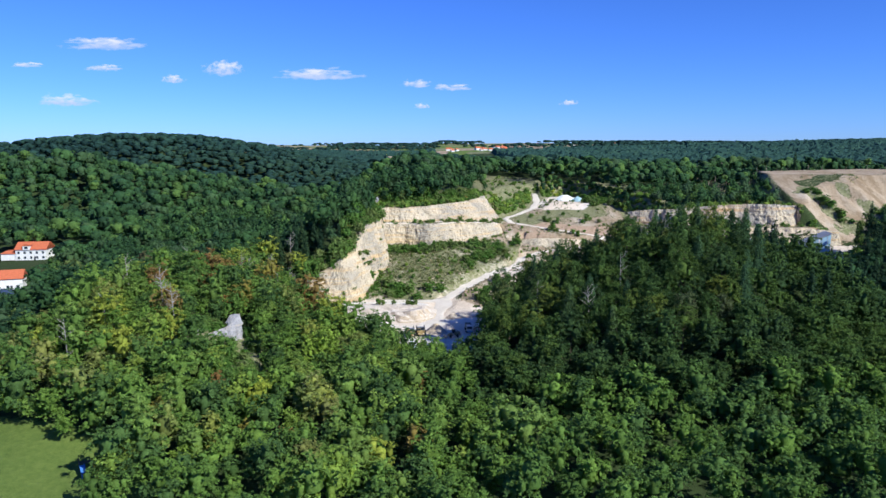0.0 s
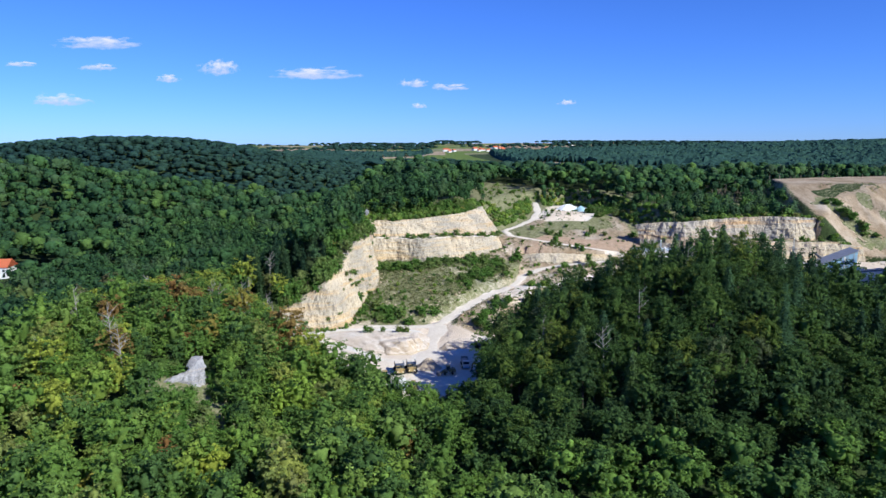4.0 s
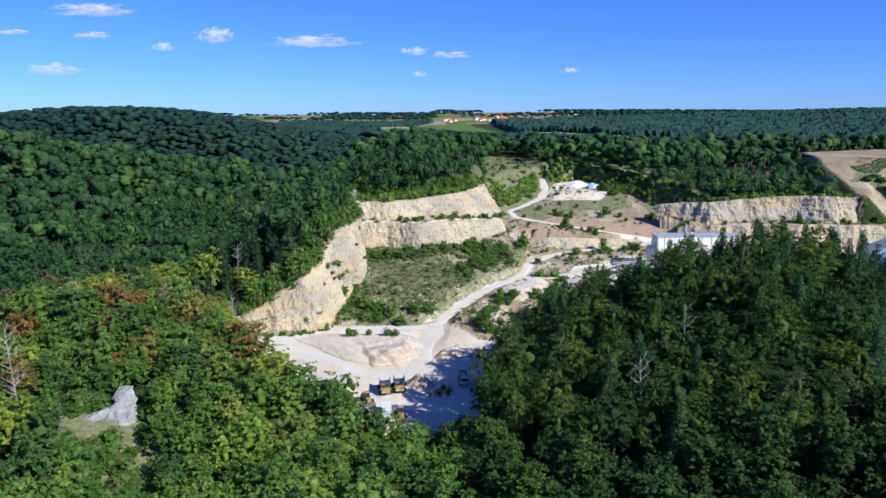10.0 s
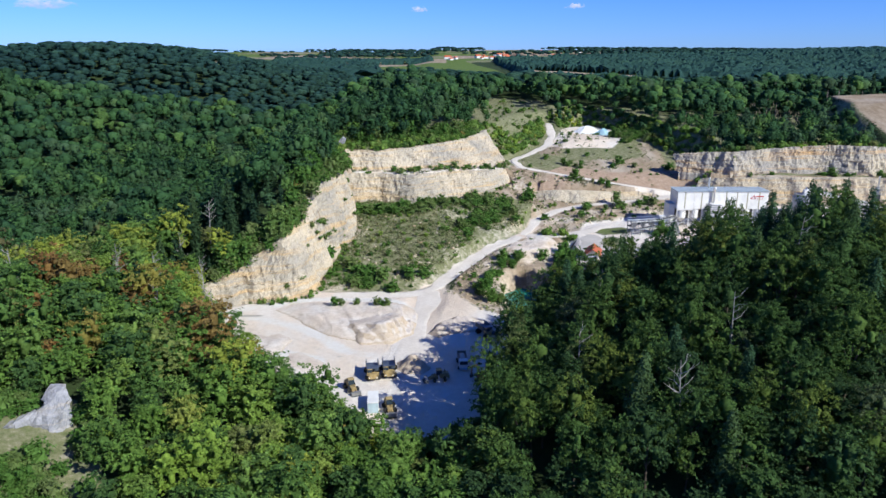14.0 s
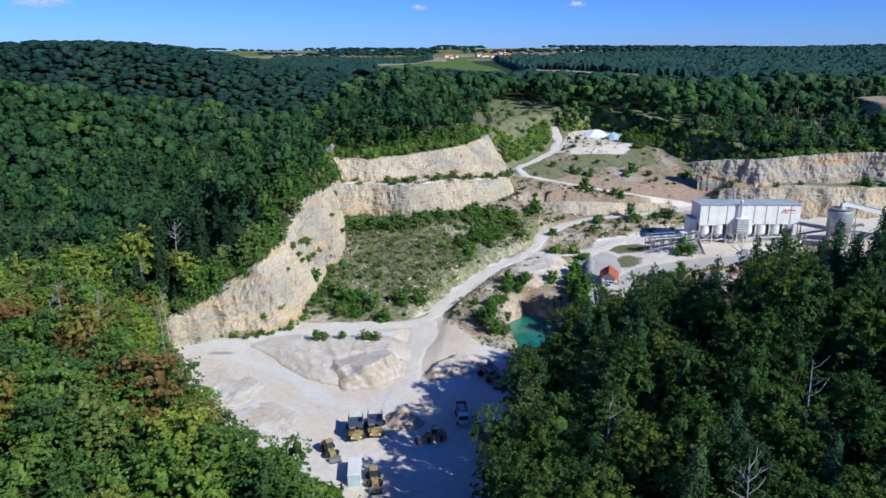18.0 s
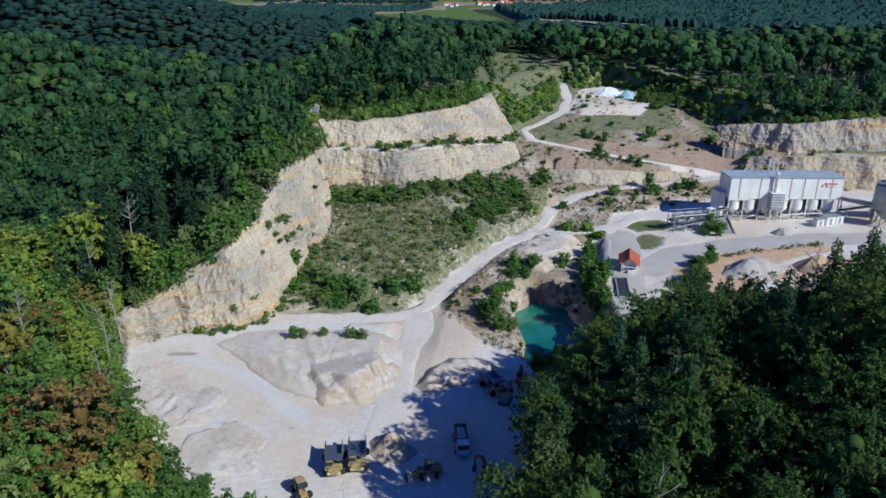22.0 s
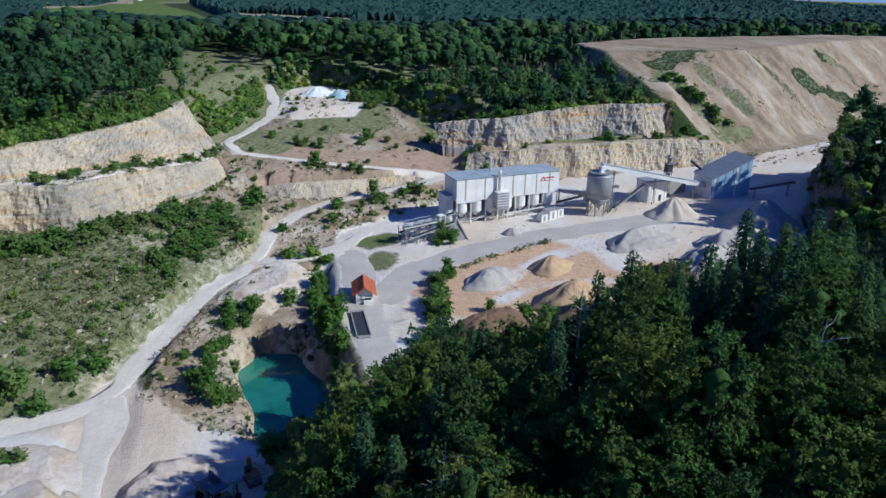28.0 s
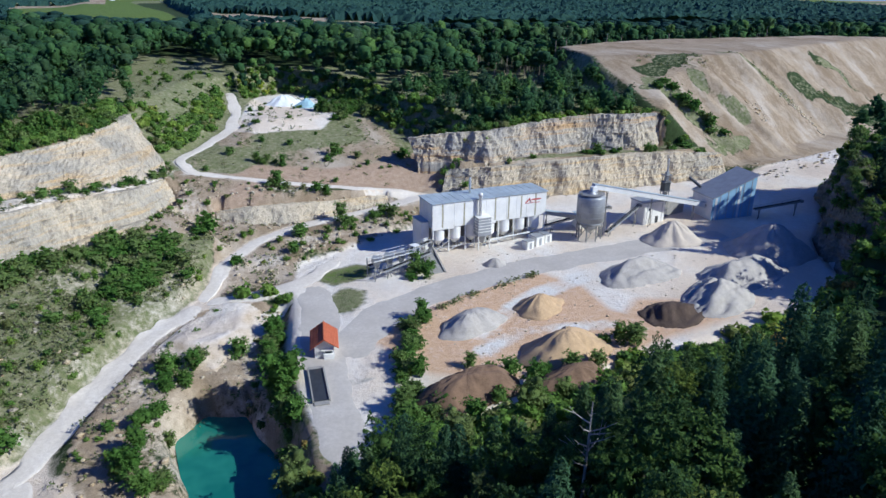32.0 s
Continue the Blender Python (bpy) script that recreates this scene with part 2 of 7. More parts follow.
    c = m.mix(ragged(node.outputs["Alpha"]), c, lawn)
    c = m.mix(ragged(sep.outputs[2]), c, sand)
    soft = m.ramp(m.math("ADD", sep.outputs[0], m.math("MULTIPLY", m.math("SUBTRACT", n2, 0.5), 0.7)), [(0.3, (0, 0, 0)), (0.72, (1, 1, 1))])
    c = m.mix(soft, c, gravel)
    c = m.mix(0.4, c, m.ramp(n3, [(0.25, (0.25,) * 3), (0.75, (0.78,) * 3)]), "OVERLAY")
    m.color(c)
    m.bump(m.math("ADD", n2, m.math("MULTIPLY", n3, 0.4)), 0.7, 0.5)
    return m.m


ground_mat = ground_material()

# ---- shape of the land ----
RNG = np.random.default_rng(7)
LATTICE = RNG.random((256, 256))


def S(v):
    return 1.0 / (1.0 + np.exp(-np.clip(v, -40, 40)))


def G(dx, dy, sx, sy):
    return np.exp(-0.5 * ((dx / sx) ** 2 + (dy / sy) ** 2))


def vnoise(x, y, size):
    """Smooth value noise from -1 to 1, one cell a size."""
    x, y = np.asarray(x) / size + 900.0, np.asarray(y) / size + 900.0
    i, j = np.floor(x).astype(int), np.floor(y).astype(int)
    u, v = x - i, y - j
    u, v = u * u * (3 - 2 * u), v * v * (3 - 2 * v)
    a, b = LATTICE[i % 256, j % 256], LATTICE[(i + 1) % 256, j % 256]
    c, d = LATTICE[i % 256, (j + 1) % 256], LATTICE[(i + 1) % 256, (j + 1) % 256]
    return 2 * (a + (b - a) * u + (c - a) * v + (a - b - c + d) * u * v) - 1


def fbm(x, y, size, octaves=4):
    return sum(vnoise(x, y, size / 2**k) / 2**k for k in range(octaves))


def inside(x, y, poly):
    """Signed distance to a polygon, positive inside."""
    x, y = np.asarray(x, float), np.asarray(y, float)
    near = np.full(x.shape, 1e9)
    odd = np.zeros(x.shape, bool)
    for (ax, ay), (bx, by) in zip(poly, poly[1:] + poly[:1]):
        ex, ey = bx - ax, by - ay
        t = np.clip(((x - ax) * ex + (y - ay) * ey) / (ex * ex + ey * ey), 0, 1)
        near = np.minimum(near, np.hypot(x - ax - t * ex, y - ay - t * ey))
        if ay != by:
            odd ^= ((ay > y) != (by > y)) & (x < ex * (y - ay) / ey + ax)
    return np.where(odd, near, -near)


def along(x, y, line):
    """Distance to a line of (x, y, z) and the z at its nearest point."""
    near, z = np.full(np.shape(x), 1e9), np.zeros(np.shape(x))
    for (ax, ay, az), (bx, by, bz) in zip(line, line[1:]):
        ex, ey = bx - ax, by - ay
        t = np.clip(((x - ax) * ex + (y - ay) * ey) / (ex * ex + ey * ey), 0, 1)
        d = np.hypot(x - ax - t * ex, y - ay - t * ey)
        z = np.where(d < near, az + t * (bz - az), z)
        near = np.minimum(near, d)
    return near, z


PIT = [(-79, 199), (-66, 205), (-53, 209), (-48, 216), (-38, 216), (-12, 219), (-4, 226), (4, 214), (9, 202), (18, 194), (23, 186),
       (22, 176), (18, 165), (16, 148), (9, 125), (1, 113), (-14, 116), (-22, 128), (-39, 138), (-52, 149), (-63, 164), (-73, 182)]
SLOPE = [(-48, 216), (-45, 232), (-47, 245), (-40, 256), (-37, 264), (-42, 276), (-46, 292), (-30, 294), (-13, 289), (4, 300), (18, 308),
         (30, 316), (40, 300), (34, 276), (20, 262), (8, 246), (-4, 226), (-12, 219), (-38, 216)]
BENCH = [(-44, 292), (-32, 297), (-15, 293), (2, 304), (15, 311), (23, 320), (29, 331), (34, 343), (29, 343), (20, 328), (10, 318), (-4, 311), (-18, 308), (-34, 304), (-42, 303)]
TERRACE = [(34, 274), (40, 300), (30, 316), (33, 342), (53, 338), (80, 321), (118, 316), (124, 300), (98, 296), (80, 290), (62, 284), (55, 266)]
PLATFORM = [(33, 342), (53, 336), (80, 321), (118, 316), (128, 331), (127, 350), (116, 372), (114, 425), (94, 458), (78, 444), (62, 408), (52, 378)]
BLUFF_BENCH = [(128, 318), (140, 311), (168, 309), (193, 307), (216, 303), (230, 306), (214, 315), (200, 311), (185, 318), (165, 317), (145, 315), (134, 320)]
YARD = [(56, 264), (62, 284), (80, 290), (98, 296), (122, 302), (135, 308), (165, 306), (190, 303), (214, 299), (236, 294), (320, 302),
        (330, 282), (245, 262), (222, 240), (206, 230), (192, 208), (165, 199), (130, 198), (112, 201), (100, 197), (84, 193), (66, 196),
        (56, 188), (44, 190), (44, 208), (44.5, 230), (47, 245)]
POND_SIDE = [(0, 216), (8, 243), (20, 260), (34, 272), (52, 262), (46, 245), (42, 230), (41, 206), (37, 192), (22, 188), (9, 201)]
POND = [(24, 199), (23.5, 228), (29, 233), (35, 231), (38, 215), (38, 200), (32, 191)]
SPOIL = [(219, 324), (236, 303), (262, 295), (420, 300), (560, 430), (500, 475), (300, 462), (240, 430), (224, 370)]
MEADOW = [(-150, 46), (-108, 37), (-92, 33), (-83, 32), (-78, 25), (-80, 14), (-86, 0), (-160, 0)]
FIELD = [(-90, 1150), (130, 1180), (120, 1900), (60, 2500), (-230, 2500)]
PLOUGHED = [(175, 1440), (345, 1330), (420, 1560), (215, 1780)]
STUBBLE = [(360, 1300), (540, 1240), (570, 1330), (400, 1440)]
VILLAGE = [(-40, 2500), (330, 2400), (420, 2760), (-60, 2800)]
FIELDS = (FIELD, PLOUGHED, STUBBLE, VILLAGE, [(-420, 2000), (-250, 1960), (-240, 2300), (-430, 2350)])
GRASS_HILL = [(22, 356), (25, 326), (31, 330), (40, 356), (54, 382), (62, 420), (62, 505), (44, 520), (27, 450)]
CRAG_GLADE = [(-89, 96), (-84, 106), (-77, 111), (-69, 105), (-58, 82), (-57, 69), (-69, 69), (-85, 86)]
CREAM_END = [(8, 318), (24, 326), (32, 341), (28, 356), (23, 375), (14, 352), (4, 332)]
HAUL_UP = [(-42, 213, -3.4), (-12, 216, -4.2), (-5, 222, -4.2), (2, 236, -3.2), (9, 247, -1.5), (18, 259, 0.6), (32, 270, 2.9), (37, 278, 3.8),
           (40, 289, 5.2), (52, 302, 6.8), (66, 308.5, 8), (80, 310.5, 8.8), (92, 312, 9.7), (104, 313, 10.8), (113, 314, 11.8)]
HAUL_DOWN = [(-5, 222, -4.2), (-7, 206, -4.2), (-9, 190, -3.6), (-10, 170, -3), (-14, 150, -3)]
HAUL_TOP = [(113, 316, 12.3), (106, 318.5, 13), (94, 321, 14.4), (76, 325, 16.6), (54, 331.5, 19.2), (38, 339, 21.2), (35, 353, 22.4), (46, 366, 24), (58, 385, 26.5), (64, 410, 29), (66, 440, 33)]
YARD_ROAD = [(32, 270, 2.9), (46, 268, 3.8), (58, 270, 4.5), (72, 282, 5)]
GATE_ROAD = [(48, 190, 4), (50, 210, 4), (54, 232, 4.2), (58, 250, 4.4), (60, 268, 4.5)]
PLANT_ROAD = [(56, 226, 4.2), (70, 242, 4.8), (90, 249, 5.8), (120, 252, 7.2), (160, 249, 9), (185, 246, 10.2)]

# foot and rim of each rock face
WEST_FOOT = [(-80, 198, -3), (-67, 205, -3.5), (-56, 207, -3.8), (-50, 212, -3.6), (-47.5, 220, -1.5), (-45.5, 230, 1.8), (-45, 239, 4.5), (-40, 254, 7), (-37, 264, 10), (-41, 276, 12), (-45, 292, 14)]
WEST_RIM = [(-82, 197, 3), (-70, 207.5, 9.5), (-62, 211.5, 14), (-55.5, 215, 19), (-53.3, 226, 19.8), (-51.5, 232, 25), (-50.5, 239, 29), (-48, 249, 31), (-45.5, 259, 31.5), (-43, 266, 32), (-46, 279, 33.5), (-50, 296, 35)]
LOWER_FOOT = [(-46, 292, 14), (-30, 294, 14), (-13, 289, 14.3), (4, 300, 14), (18, 308, 13.5), (26, 315, 13.3), (32, 325, 13.5)]
LOWER_RIM = [(-46, 296, 25.5), (-32, 297.5, 25.2), (-15, 293.5, 25), (2, 304, 25), (15, 311, 24.2), (23, 320, 23), (29, 331, 21.5)]
UPPER_FOOT = [(-45, 302, 24.5), (-34, 304, 24.5), (-18, 308, 24.5), (-4, 311, 24.5), (10, 317, 24), (21, 327, 23), (30, 342, 22)]
UPPER_RIM = [(-50, 307, 35), (-34, 309, 33.5), (-18, 318, 34), (-2, 328, 35), (8, 340, 35.5), (16, 356, 36), (22, 373, 36.5)]
LEDGE_FOOT = [(43, 317, 7.5), (52, 314, 8), (66, 313, 8.6), (80, 314, 9.3), (92, 315.5, 10.2), (100, 316, 11)]
LEDGE_RIM = [(43, 320, 12.5), (53, 318, 13.6), (67, 316.5, 13.6), (80, 316.8, 12.9), (92, 318, 12.8), (100, 318, 12.2)]
BLUFF_FOOT = [(116, 328, 20), (127, 321, 20.5), (136, 314, 21), (150, 316, 21.5), (166, 318, 21.5), (185, 319, 22), (202, 311, 22), (216, 316, 22)]
BLUFF_RIM = [(114, 333, 29), (126, 326, 31), (138, 319, 32), (152, 321, 33), (168, 323, 34), (185, 323, 35), (201, 315, 35.5), (217, 320, 34)]
FOOT_FOOT = [(119, 314, 11), (135, 308, 8), (165, 306, 9), (190, 303, 10), (214, 299, 11), (234, 296, 12.5)]
FOOT_RIM = [(123, 319, 19), (137, 311, 21), (166, 309, 21.7), (191, 307, 22), (215, 303, 22), (235, 301, 20)]
EAST_FOOT = [(186, 205, 8), (196, 222, 9), (207, 232, 10), (221, 241, 10.5), (242, 259, 12)]
EAST_RIM = [(192, 202, 24), (200, 217, 32), (210, 226.5, 38), (225, 235, 40), (246, 252, 33)]
FACES = ((WEST_FOOT, WEST_RIM), (LOWER_FOOT, LOWER_RIM), (UPPER_FOOT, UPPER_RIM), (LEDGE_FOOT, LEDGE_RIM), (BLUFF_FOOT, BLUFF_RIM), (FOOT_FOOT, FOOT_RIM), (EAST_FOOT, EAST_RIM))


def natural(x, y):
    """The land before quarrying, with a rise added in the east to cast shade."""
    z = -5 + 39 * G(x - 85, y - 125, 45, 38) + 30 * G(x - 228, y - 176, 55, 30) + 20 * G(x + 108, y - 118, 38, 55)
    edge = 205 + 92 * S((x + 30) / 6) + 22 * S((x - 44) / 8)
    massif = S((x + 78) / 13) * S((y - edge) / 9)
    z = z + (39 + 5 * S((y - 430) / 40) - 27 * S((y - 760) / 45) + 13 * S((y - 1400) / 80) + 14 * S((y - 2350) / 200) + 4 * G(x + 48, y - 300, 25, 25)) * massif
    z = z + 76 * G(x + 420, y - 800, 230, 290) * (1 - 0.25 * massif)
    # last term below: unseen rise added to throw shade by the crusher house
    z = z + 29 * S((y - 1150) / 130) * (1 - massif) + 7 * G(x + 215, y - 215, 40, 65) + 17 * G(x + 330, y - 450, 95, 42) - 15 * G(x + 320, y - 590, 150, 50) + 26 * G(x - 264, y - 226, 30, 22)
    z = z + 28 * S((y - 4000) / 260) + 36 * G(x - 1750, y - 2500, 600, 500)
    far = np.clip((np.hypot(x - 50, y - 250) - 300) / 400, 0, 1)
    return z + fbm(x, y, 60, 4) * 1.2 + vnoise(x, y, 240) * 5 * far


def carve(z, sd, floor, width):
    w = np.clip(sd / width + 1, 0, 1)
    w = w * w * (3 - 2 * w)
    return z * (1 - w) + floor * w


def height(x, y):
    x, y = np.asarray(x, float), np.asarray(y, float)
    z = natural(x, y)
    wx, wy = x + fbm(x, y, 14, 3) * 1.0, y + fbm(y, x, 14, 3) * 1.0
    for rim in (WEST_RIM, UPPER_RIM, BLUFF_RIM, EAST_RIM):
        d, rz = along(x, y, rim)
        pull = np.exp(-((d / 14) ** 2))
        z = z * (1 - pull) + rz * pull
    gully = fbm(x * 0.8 + y * 0.5, (y * 0.8 - x * 0.5) * 0.12, 9, 4) * 1.5 + 0.8 * fbm(x, y, 34, 3)
    dump = np.minimum(18 + 0.75 * (-0.3 * (x - 225) + 0.95 * (y - 300)) + gully * 2.2, 33 + 0.28 * (y - 318) + 0.1 * (x - 214))
    z = carve(z, inside(wx, wy, SPOIL), np.clip(dump, 14 + vnoise(x, y, 20), 51.5 + 0.4 * fbm(x, y, 20, 2)), 10)
    z = carve(z, inside(wx, wy, PLATFORM), np.clip(18.5 + (y - 332) * 0.2, 17, 29.3) + fbm(x, y, 16, 3) * 0.5, 13)
    ledge = 317 - 0.06 * (x - 50)
    terrace = 3.4 + 0.14 * (y - 272) + 6 * S((y - ledge) / 0.8) * S((95 - x) / 5) + fbm(x, y, 12, 3) * 0.6
    z = carve(z, inside(wx, wy, TERRACE), terrace, 5)
    z = carve(z, inside(x, y, BLUFF_BENCH), 22.0 + fbm(x, y, 9, 2) * 0.5, 3.5)
    z = carve(z, inside(x, y, BENCH), 25.0 - 0.17 * np.clip(x - 10, 0, 24) + fbm(x, y, 8, 2) * 0.6, 3.5)
    slope = -4 + 0.238 * (y - 217) - 0.1 * np.clip(x + 10, 0, 60) + fbm(x, y, 18, 4) * 0.8
    z = carve(z, inside(x, y, SLOPE), slope, 3.0)
    yard = np.clip(4.4 + 0.045 * (x - 60), 4, 12) + np.clip((x - 236) * 0.08, 0, 7) + fbm(x, y, 20, 3) * 0.25
    z = carve(z, inside(x, y, YARD), yard, 3.5)
    z = carve(z, inside(wx, wy, POND_SIDE), -4.5 + 0.11 * (y - 205) + fbm(x, y, 10, 4) * 0.8, 5)
    z = carve(z, inside(x, y, PIT), -3.2 + fbm(x, y, 25, 3) * 0.45, 4)
    z = carve(z, inside(wx, wy, POND), -12.5, 5)
    for line, half in ((HAUL_TOP, 3.0), (HAUL_UP, 3.0), (HAUL_DOWN, 4.0), (YARD_ROAD, 3.2), (GATE_ROAD, 5.0), (PLANT_ROAD, 5.0)):
        d, rz = along(x, y, line)
        z = carve(z, half - d, rz, 9.0 if line is HAUL_TOP else 3.0)
    d, rz = along(x, y, HAUL_TOP)
    shoulder = (x > 16) & (x < 62) & (y > 336) & (y < 440)
    z = np.where(shoulder, np.minimum(z, rz + 0.48 * np.maximum(d - 2.8, 0) + 0.5 * fbm(x, y, 8, 3)), z)
    for foot, rim in FACES:
        d0, z0 = along(x, y, foot)
        d1, z1 = along(x, y, rim)
        t = d0 / np.maximum(d0 + d1, 1e-6)
        within = inside(x, y, [p[:2] for p in foot] + [p[:2] for p in rim[::-1]]) > -0.4
        z = np.where(within, np.minimum(z, np.maximum(z0 - 3, z0 + t * (z1 - z0) - 2.2 - 6 * (1 - t))), z)
    return z


def spread(lo, hi, step, limit, growth):
    """Grid lines: even between lo and hi, widening to the limits."""
    mid = list(np.arange(lo, hi + step, step))
    left, right, s = [], [], step
    a, b = mid[0], mid[-1]
    while a > limit[0] or b < limit[1]:
        s = min(s * growth, 130)
        a, b = a - s, b + s
        if a > limit[0] - s:
            left.append(a)
        if b < limit[1] + s:
            right.append(b)
    return np.array(left[::-1] + mid + right)


def mesh_from(name, verts, faces, mats, smooth=False, index=None):
    """A mesh from numpy arrays; all faces with the same number of corners."""
    me = bpy.data.meshes.new(name)
    verts, faces = np.asarray(verts, np.float32), np.asarray(faces, np.int32)
    k = faces.shape[1]
    me.vertices.add(len(verts))
    me.vertices.foreach_set("co", verts.ravel())
    me.loops.add(faces.size)
    me.loops.foreach_set("vertex_index", faces.ravel())
    me.polygons.add(len(faces))
    me.polygons.foreach_set("loop_start", np.arange(0, faces.size, k, dtype=np.int32))
    me.polygons.foreach_set("loop_total", np.full(len(faces), k, np.int32))
    me.polygons.foreach_set("use_smooth", np.full(len(faces), smooth, bool))
    if index is not None:
        me.polygons.foreach_set("material_index", np.asarray(index, np.int32))
    for m in mats if isinstance(mats, (list, tuple)) else [mats]:
        me.materials.append(m)
    me.update(calc_edges=True)
    return me


gx = spread(-112, 330, 1.6, (-4600, 4900), 1.07)
gy = spread(104, 470, 1.6, (-1200, 4900), 1.07)
GX, GY = np.meshgrid(gx, gy)
GZ = height(GX, GY)


def sample(x, y):
    """Height of the ground sheet itself."""
    x, y = np.asarray(x, float), np.asarray(y, float)
    i = np.clip(np.searchsorted(gx, x) - 1, 0, len(gx) - 2)
    j = np.clip(np.searchsorted(gy, y) - 1, 0, len(gy) - 2)
    u, v = (x - gx[i]) / (gx[i + 1] - gx[i]), (y - gy[j]) / (gy[j + 1] - gy[j])
    return (GZ[j, i] * (1 - u) + GZ[j, i + 1] * u) * (1 - v) + (GZ[j + 1, i] * (1 - u) + GZ[j + 1, i + 1] * u) * v


def zat(x, y):
    return float(sample(x, y))


def edge_mask(sd, soft=3.0):
    return np.clip(sd / soft + 0.5, 0, 1)


def make_ground():
    ny, nx = GX.shape
    v = np.stack([GX, GY, GZ], -1).reshape(-1, 3)
    q = (np.arange(ny - 1)[:, None] * nx + np.arange(nx - 1)).ravel()
    ground = new("ground", mesh_from("ground", v, np.stack([q, q + 1, q + nx + 1, q + nx], 1), ground_mat, True))
    x, y = GX, GY
    gravel = np.maximum.reduce([edge_mask(inside(x, y, PIT)), edge_mask(inside(x, y, YARD) + 1.5), edge_mask(inside(x, y, TERRACE)) * (0.25 + 0.3 * vnoise(x, y, 9)), edge_mask(inside(x, y, CREAM_END)) * (0.42 + 0.35 * vnoise(x, y, 6)),
                                edge_mask(inside(x, y, SLOPE)) * (0.20 + 0.30 * fbm(x, y, 20, 3)), edge_mask(inside(x, y, POND_SIDE) + 2) * (0.30 + 0.3 * vnoise(x, y, 8)),
                                edge_mask(inside(x, y, [(58, 380), (66, 372), (92, 372), (112, 400), (112, 425), (94, 458), (78, 444)])), 0.7 * edge_mask(inside(x, y, BENCH))])
    for line, half in ((HAUL_UP, 3.6), (HAUL_DOWN, 6), (HAUL_TOP, 2.6), (YARD_ROAD, 4), (GATE_ROAD, 6)):
        gravel = np.maximum(gravel, np.clip((half + 0.6 - along(x, y, line)[0]) / 3, 0, 1))
    spoil = edge_mask(inside(x, y, SPOIL), 8)
    sand = np.maximum.reduce([edge_mask(inside(x, y, [(12, 304), (38, 302), (34, 330), (25, 348), (10, 345)]), 3), edge_mask(inside(x, y, [(104, 306), (128, 304), (132, 324), (118, 336), (104, 330)]), 5), edge_mask(inside(x, y, TERRACE)) * (0.75 + 0.4 * vnoise(x, y, 11)), edge_mask(inside(x, y, POND_SIDE)) * (0.72 + 0.45 * vnoise(x, y, 10)), spoil * (0.9 + 0.2 * vnoise(x, y, 30)), edge_mask(inside(x, y, PLATFORM)) * (0.2 + 0.6 * vnoise(x, y, 14))])
    sand = np.maximum(sand, 0.95 * edge_mask(inside(x, y, [(50, 336), (80, 324), (116, 318), (128, 330), (126, 346), (112, 338), (84, 336), (60, 344)]), 4))
    for foot, rim in FACES:
        sand = np.maximum(sand, edge_mask(inside(x, y, [q[:2] for q in foot] + [q[:2] for q in rim[::-1]]) + 2, 3))
    # weeds and dark soil in bands down the spoil heap
    band = lambda line, half: np.clip((half + 3.5 * fbm(x, y, 9, 4) - along(x, y, line)[0]) / 3 + 0.5, 0, 1)
    weeds = np.maximum.reduce([band([(234, 343, 0), (252, 318, 0)], 6), band([(258, 348, 0), (274, 325, 0)], 3.0), band([(303, 373, 0), (318, 356, 0), (326, 348, 0)], 2.6), band([(240, 312, 0), (262, 316, 0)], 3), band([(392, 386, 0), (402, 380, 0)], 3)]) * (0.75 + 0.45 * vnoise(x, y, 3.5))
    dark = np.maximum.reduce([band([(342, 359, 0), (394, 351, 0)], 6.5), band([(244, 357, 0), (276, 372, 0)], 7), 0.7 * band([(377, 394, 0), (398, 380, 0), (410, 362, 0)], 1.5)])
    sand = sand * (1 - 0.95 * np.maximum(weeds, dark))
    far = S((y - 700) / 40)
    parcel = LATTICE[(x // 240).astype(int) % 256, (y // 170).astype(int) % 256]
    open_land = far * (np.hypot(x, y) > 2350)
    fields = np.maximum.reduce([edge_mask(inside(x, y, p), 20) for p in FIELDS] + [open_land])
    sand = np.maximum.reduce([sand, 0.9 * edge_mask(inside(x, y, PLOUGHED), 20), 0.8 * edge_mask(inside(x, y, STUBBLE), 20), open_land * (parcel > 0.62)])
    grass = np.maximum.reduce([edge_mask(inside(x, y, MEADOW), 6), edge_mask(inside(x, y, SLOPE)), edge_mask(inside(x, y, GRASS_HILL), 8), edge_mask(inside(x, y, CRAG_GLADE), 3), edge_mask(inside(x, y, TERRACE)) * 0.5,
                               edge_mask(inside(x, y, PLATFORM)) * (0.85 + 0.4 * vnoise(x, y, 12)), edge_mask(inside(x, y, BENCH)), edge_mask(inside(x, y, BLUFF_BENCH)), fields, weeds, 0.45 * dark, 0.9 * edge_mask(inside(x, y, [(-58, 302), (-20, 312), (8, 330), (24, 360), (40, 350), (62, 390), (74, 530), (20, 540), (4, 420), (-30, 345), (-60, 322)]), 8), edge_mask(inside(x, y, [(64, 372), (118, 330), (132, 322), (216, 322), (240, 440), (190, 470), (70, 480)]), 10) * (0.75 + 0.4 * vnoise(x, y, 15))])
    lawn = np.maximum.reduce([edge_mask(inside(x, y, MEADOW) + 8, 10), edge_mask(inside(x, y, FIELD), 20), edge_mask(inside(x, y, VILLAGE), 20), 0.32 * edge_mask(inside(x, y, GRASS_HILL), 8), open_land * (parcel < 0.4)])
    bankside = edge_mask(inside(x, y, [(36, 188), (46, 186), (45.3, 208), (45.8, 230), (48.5, 246), (54, 262), (46, 263), (40, 232)]), 2)
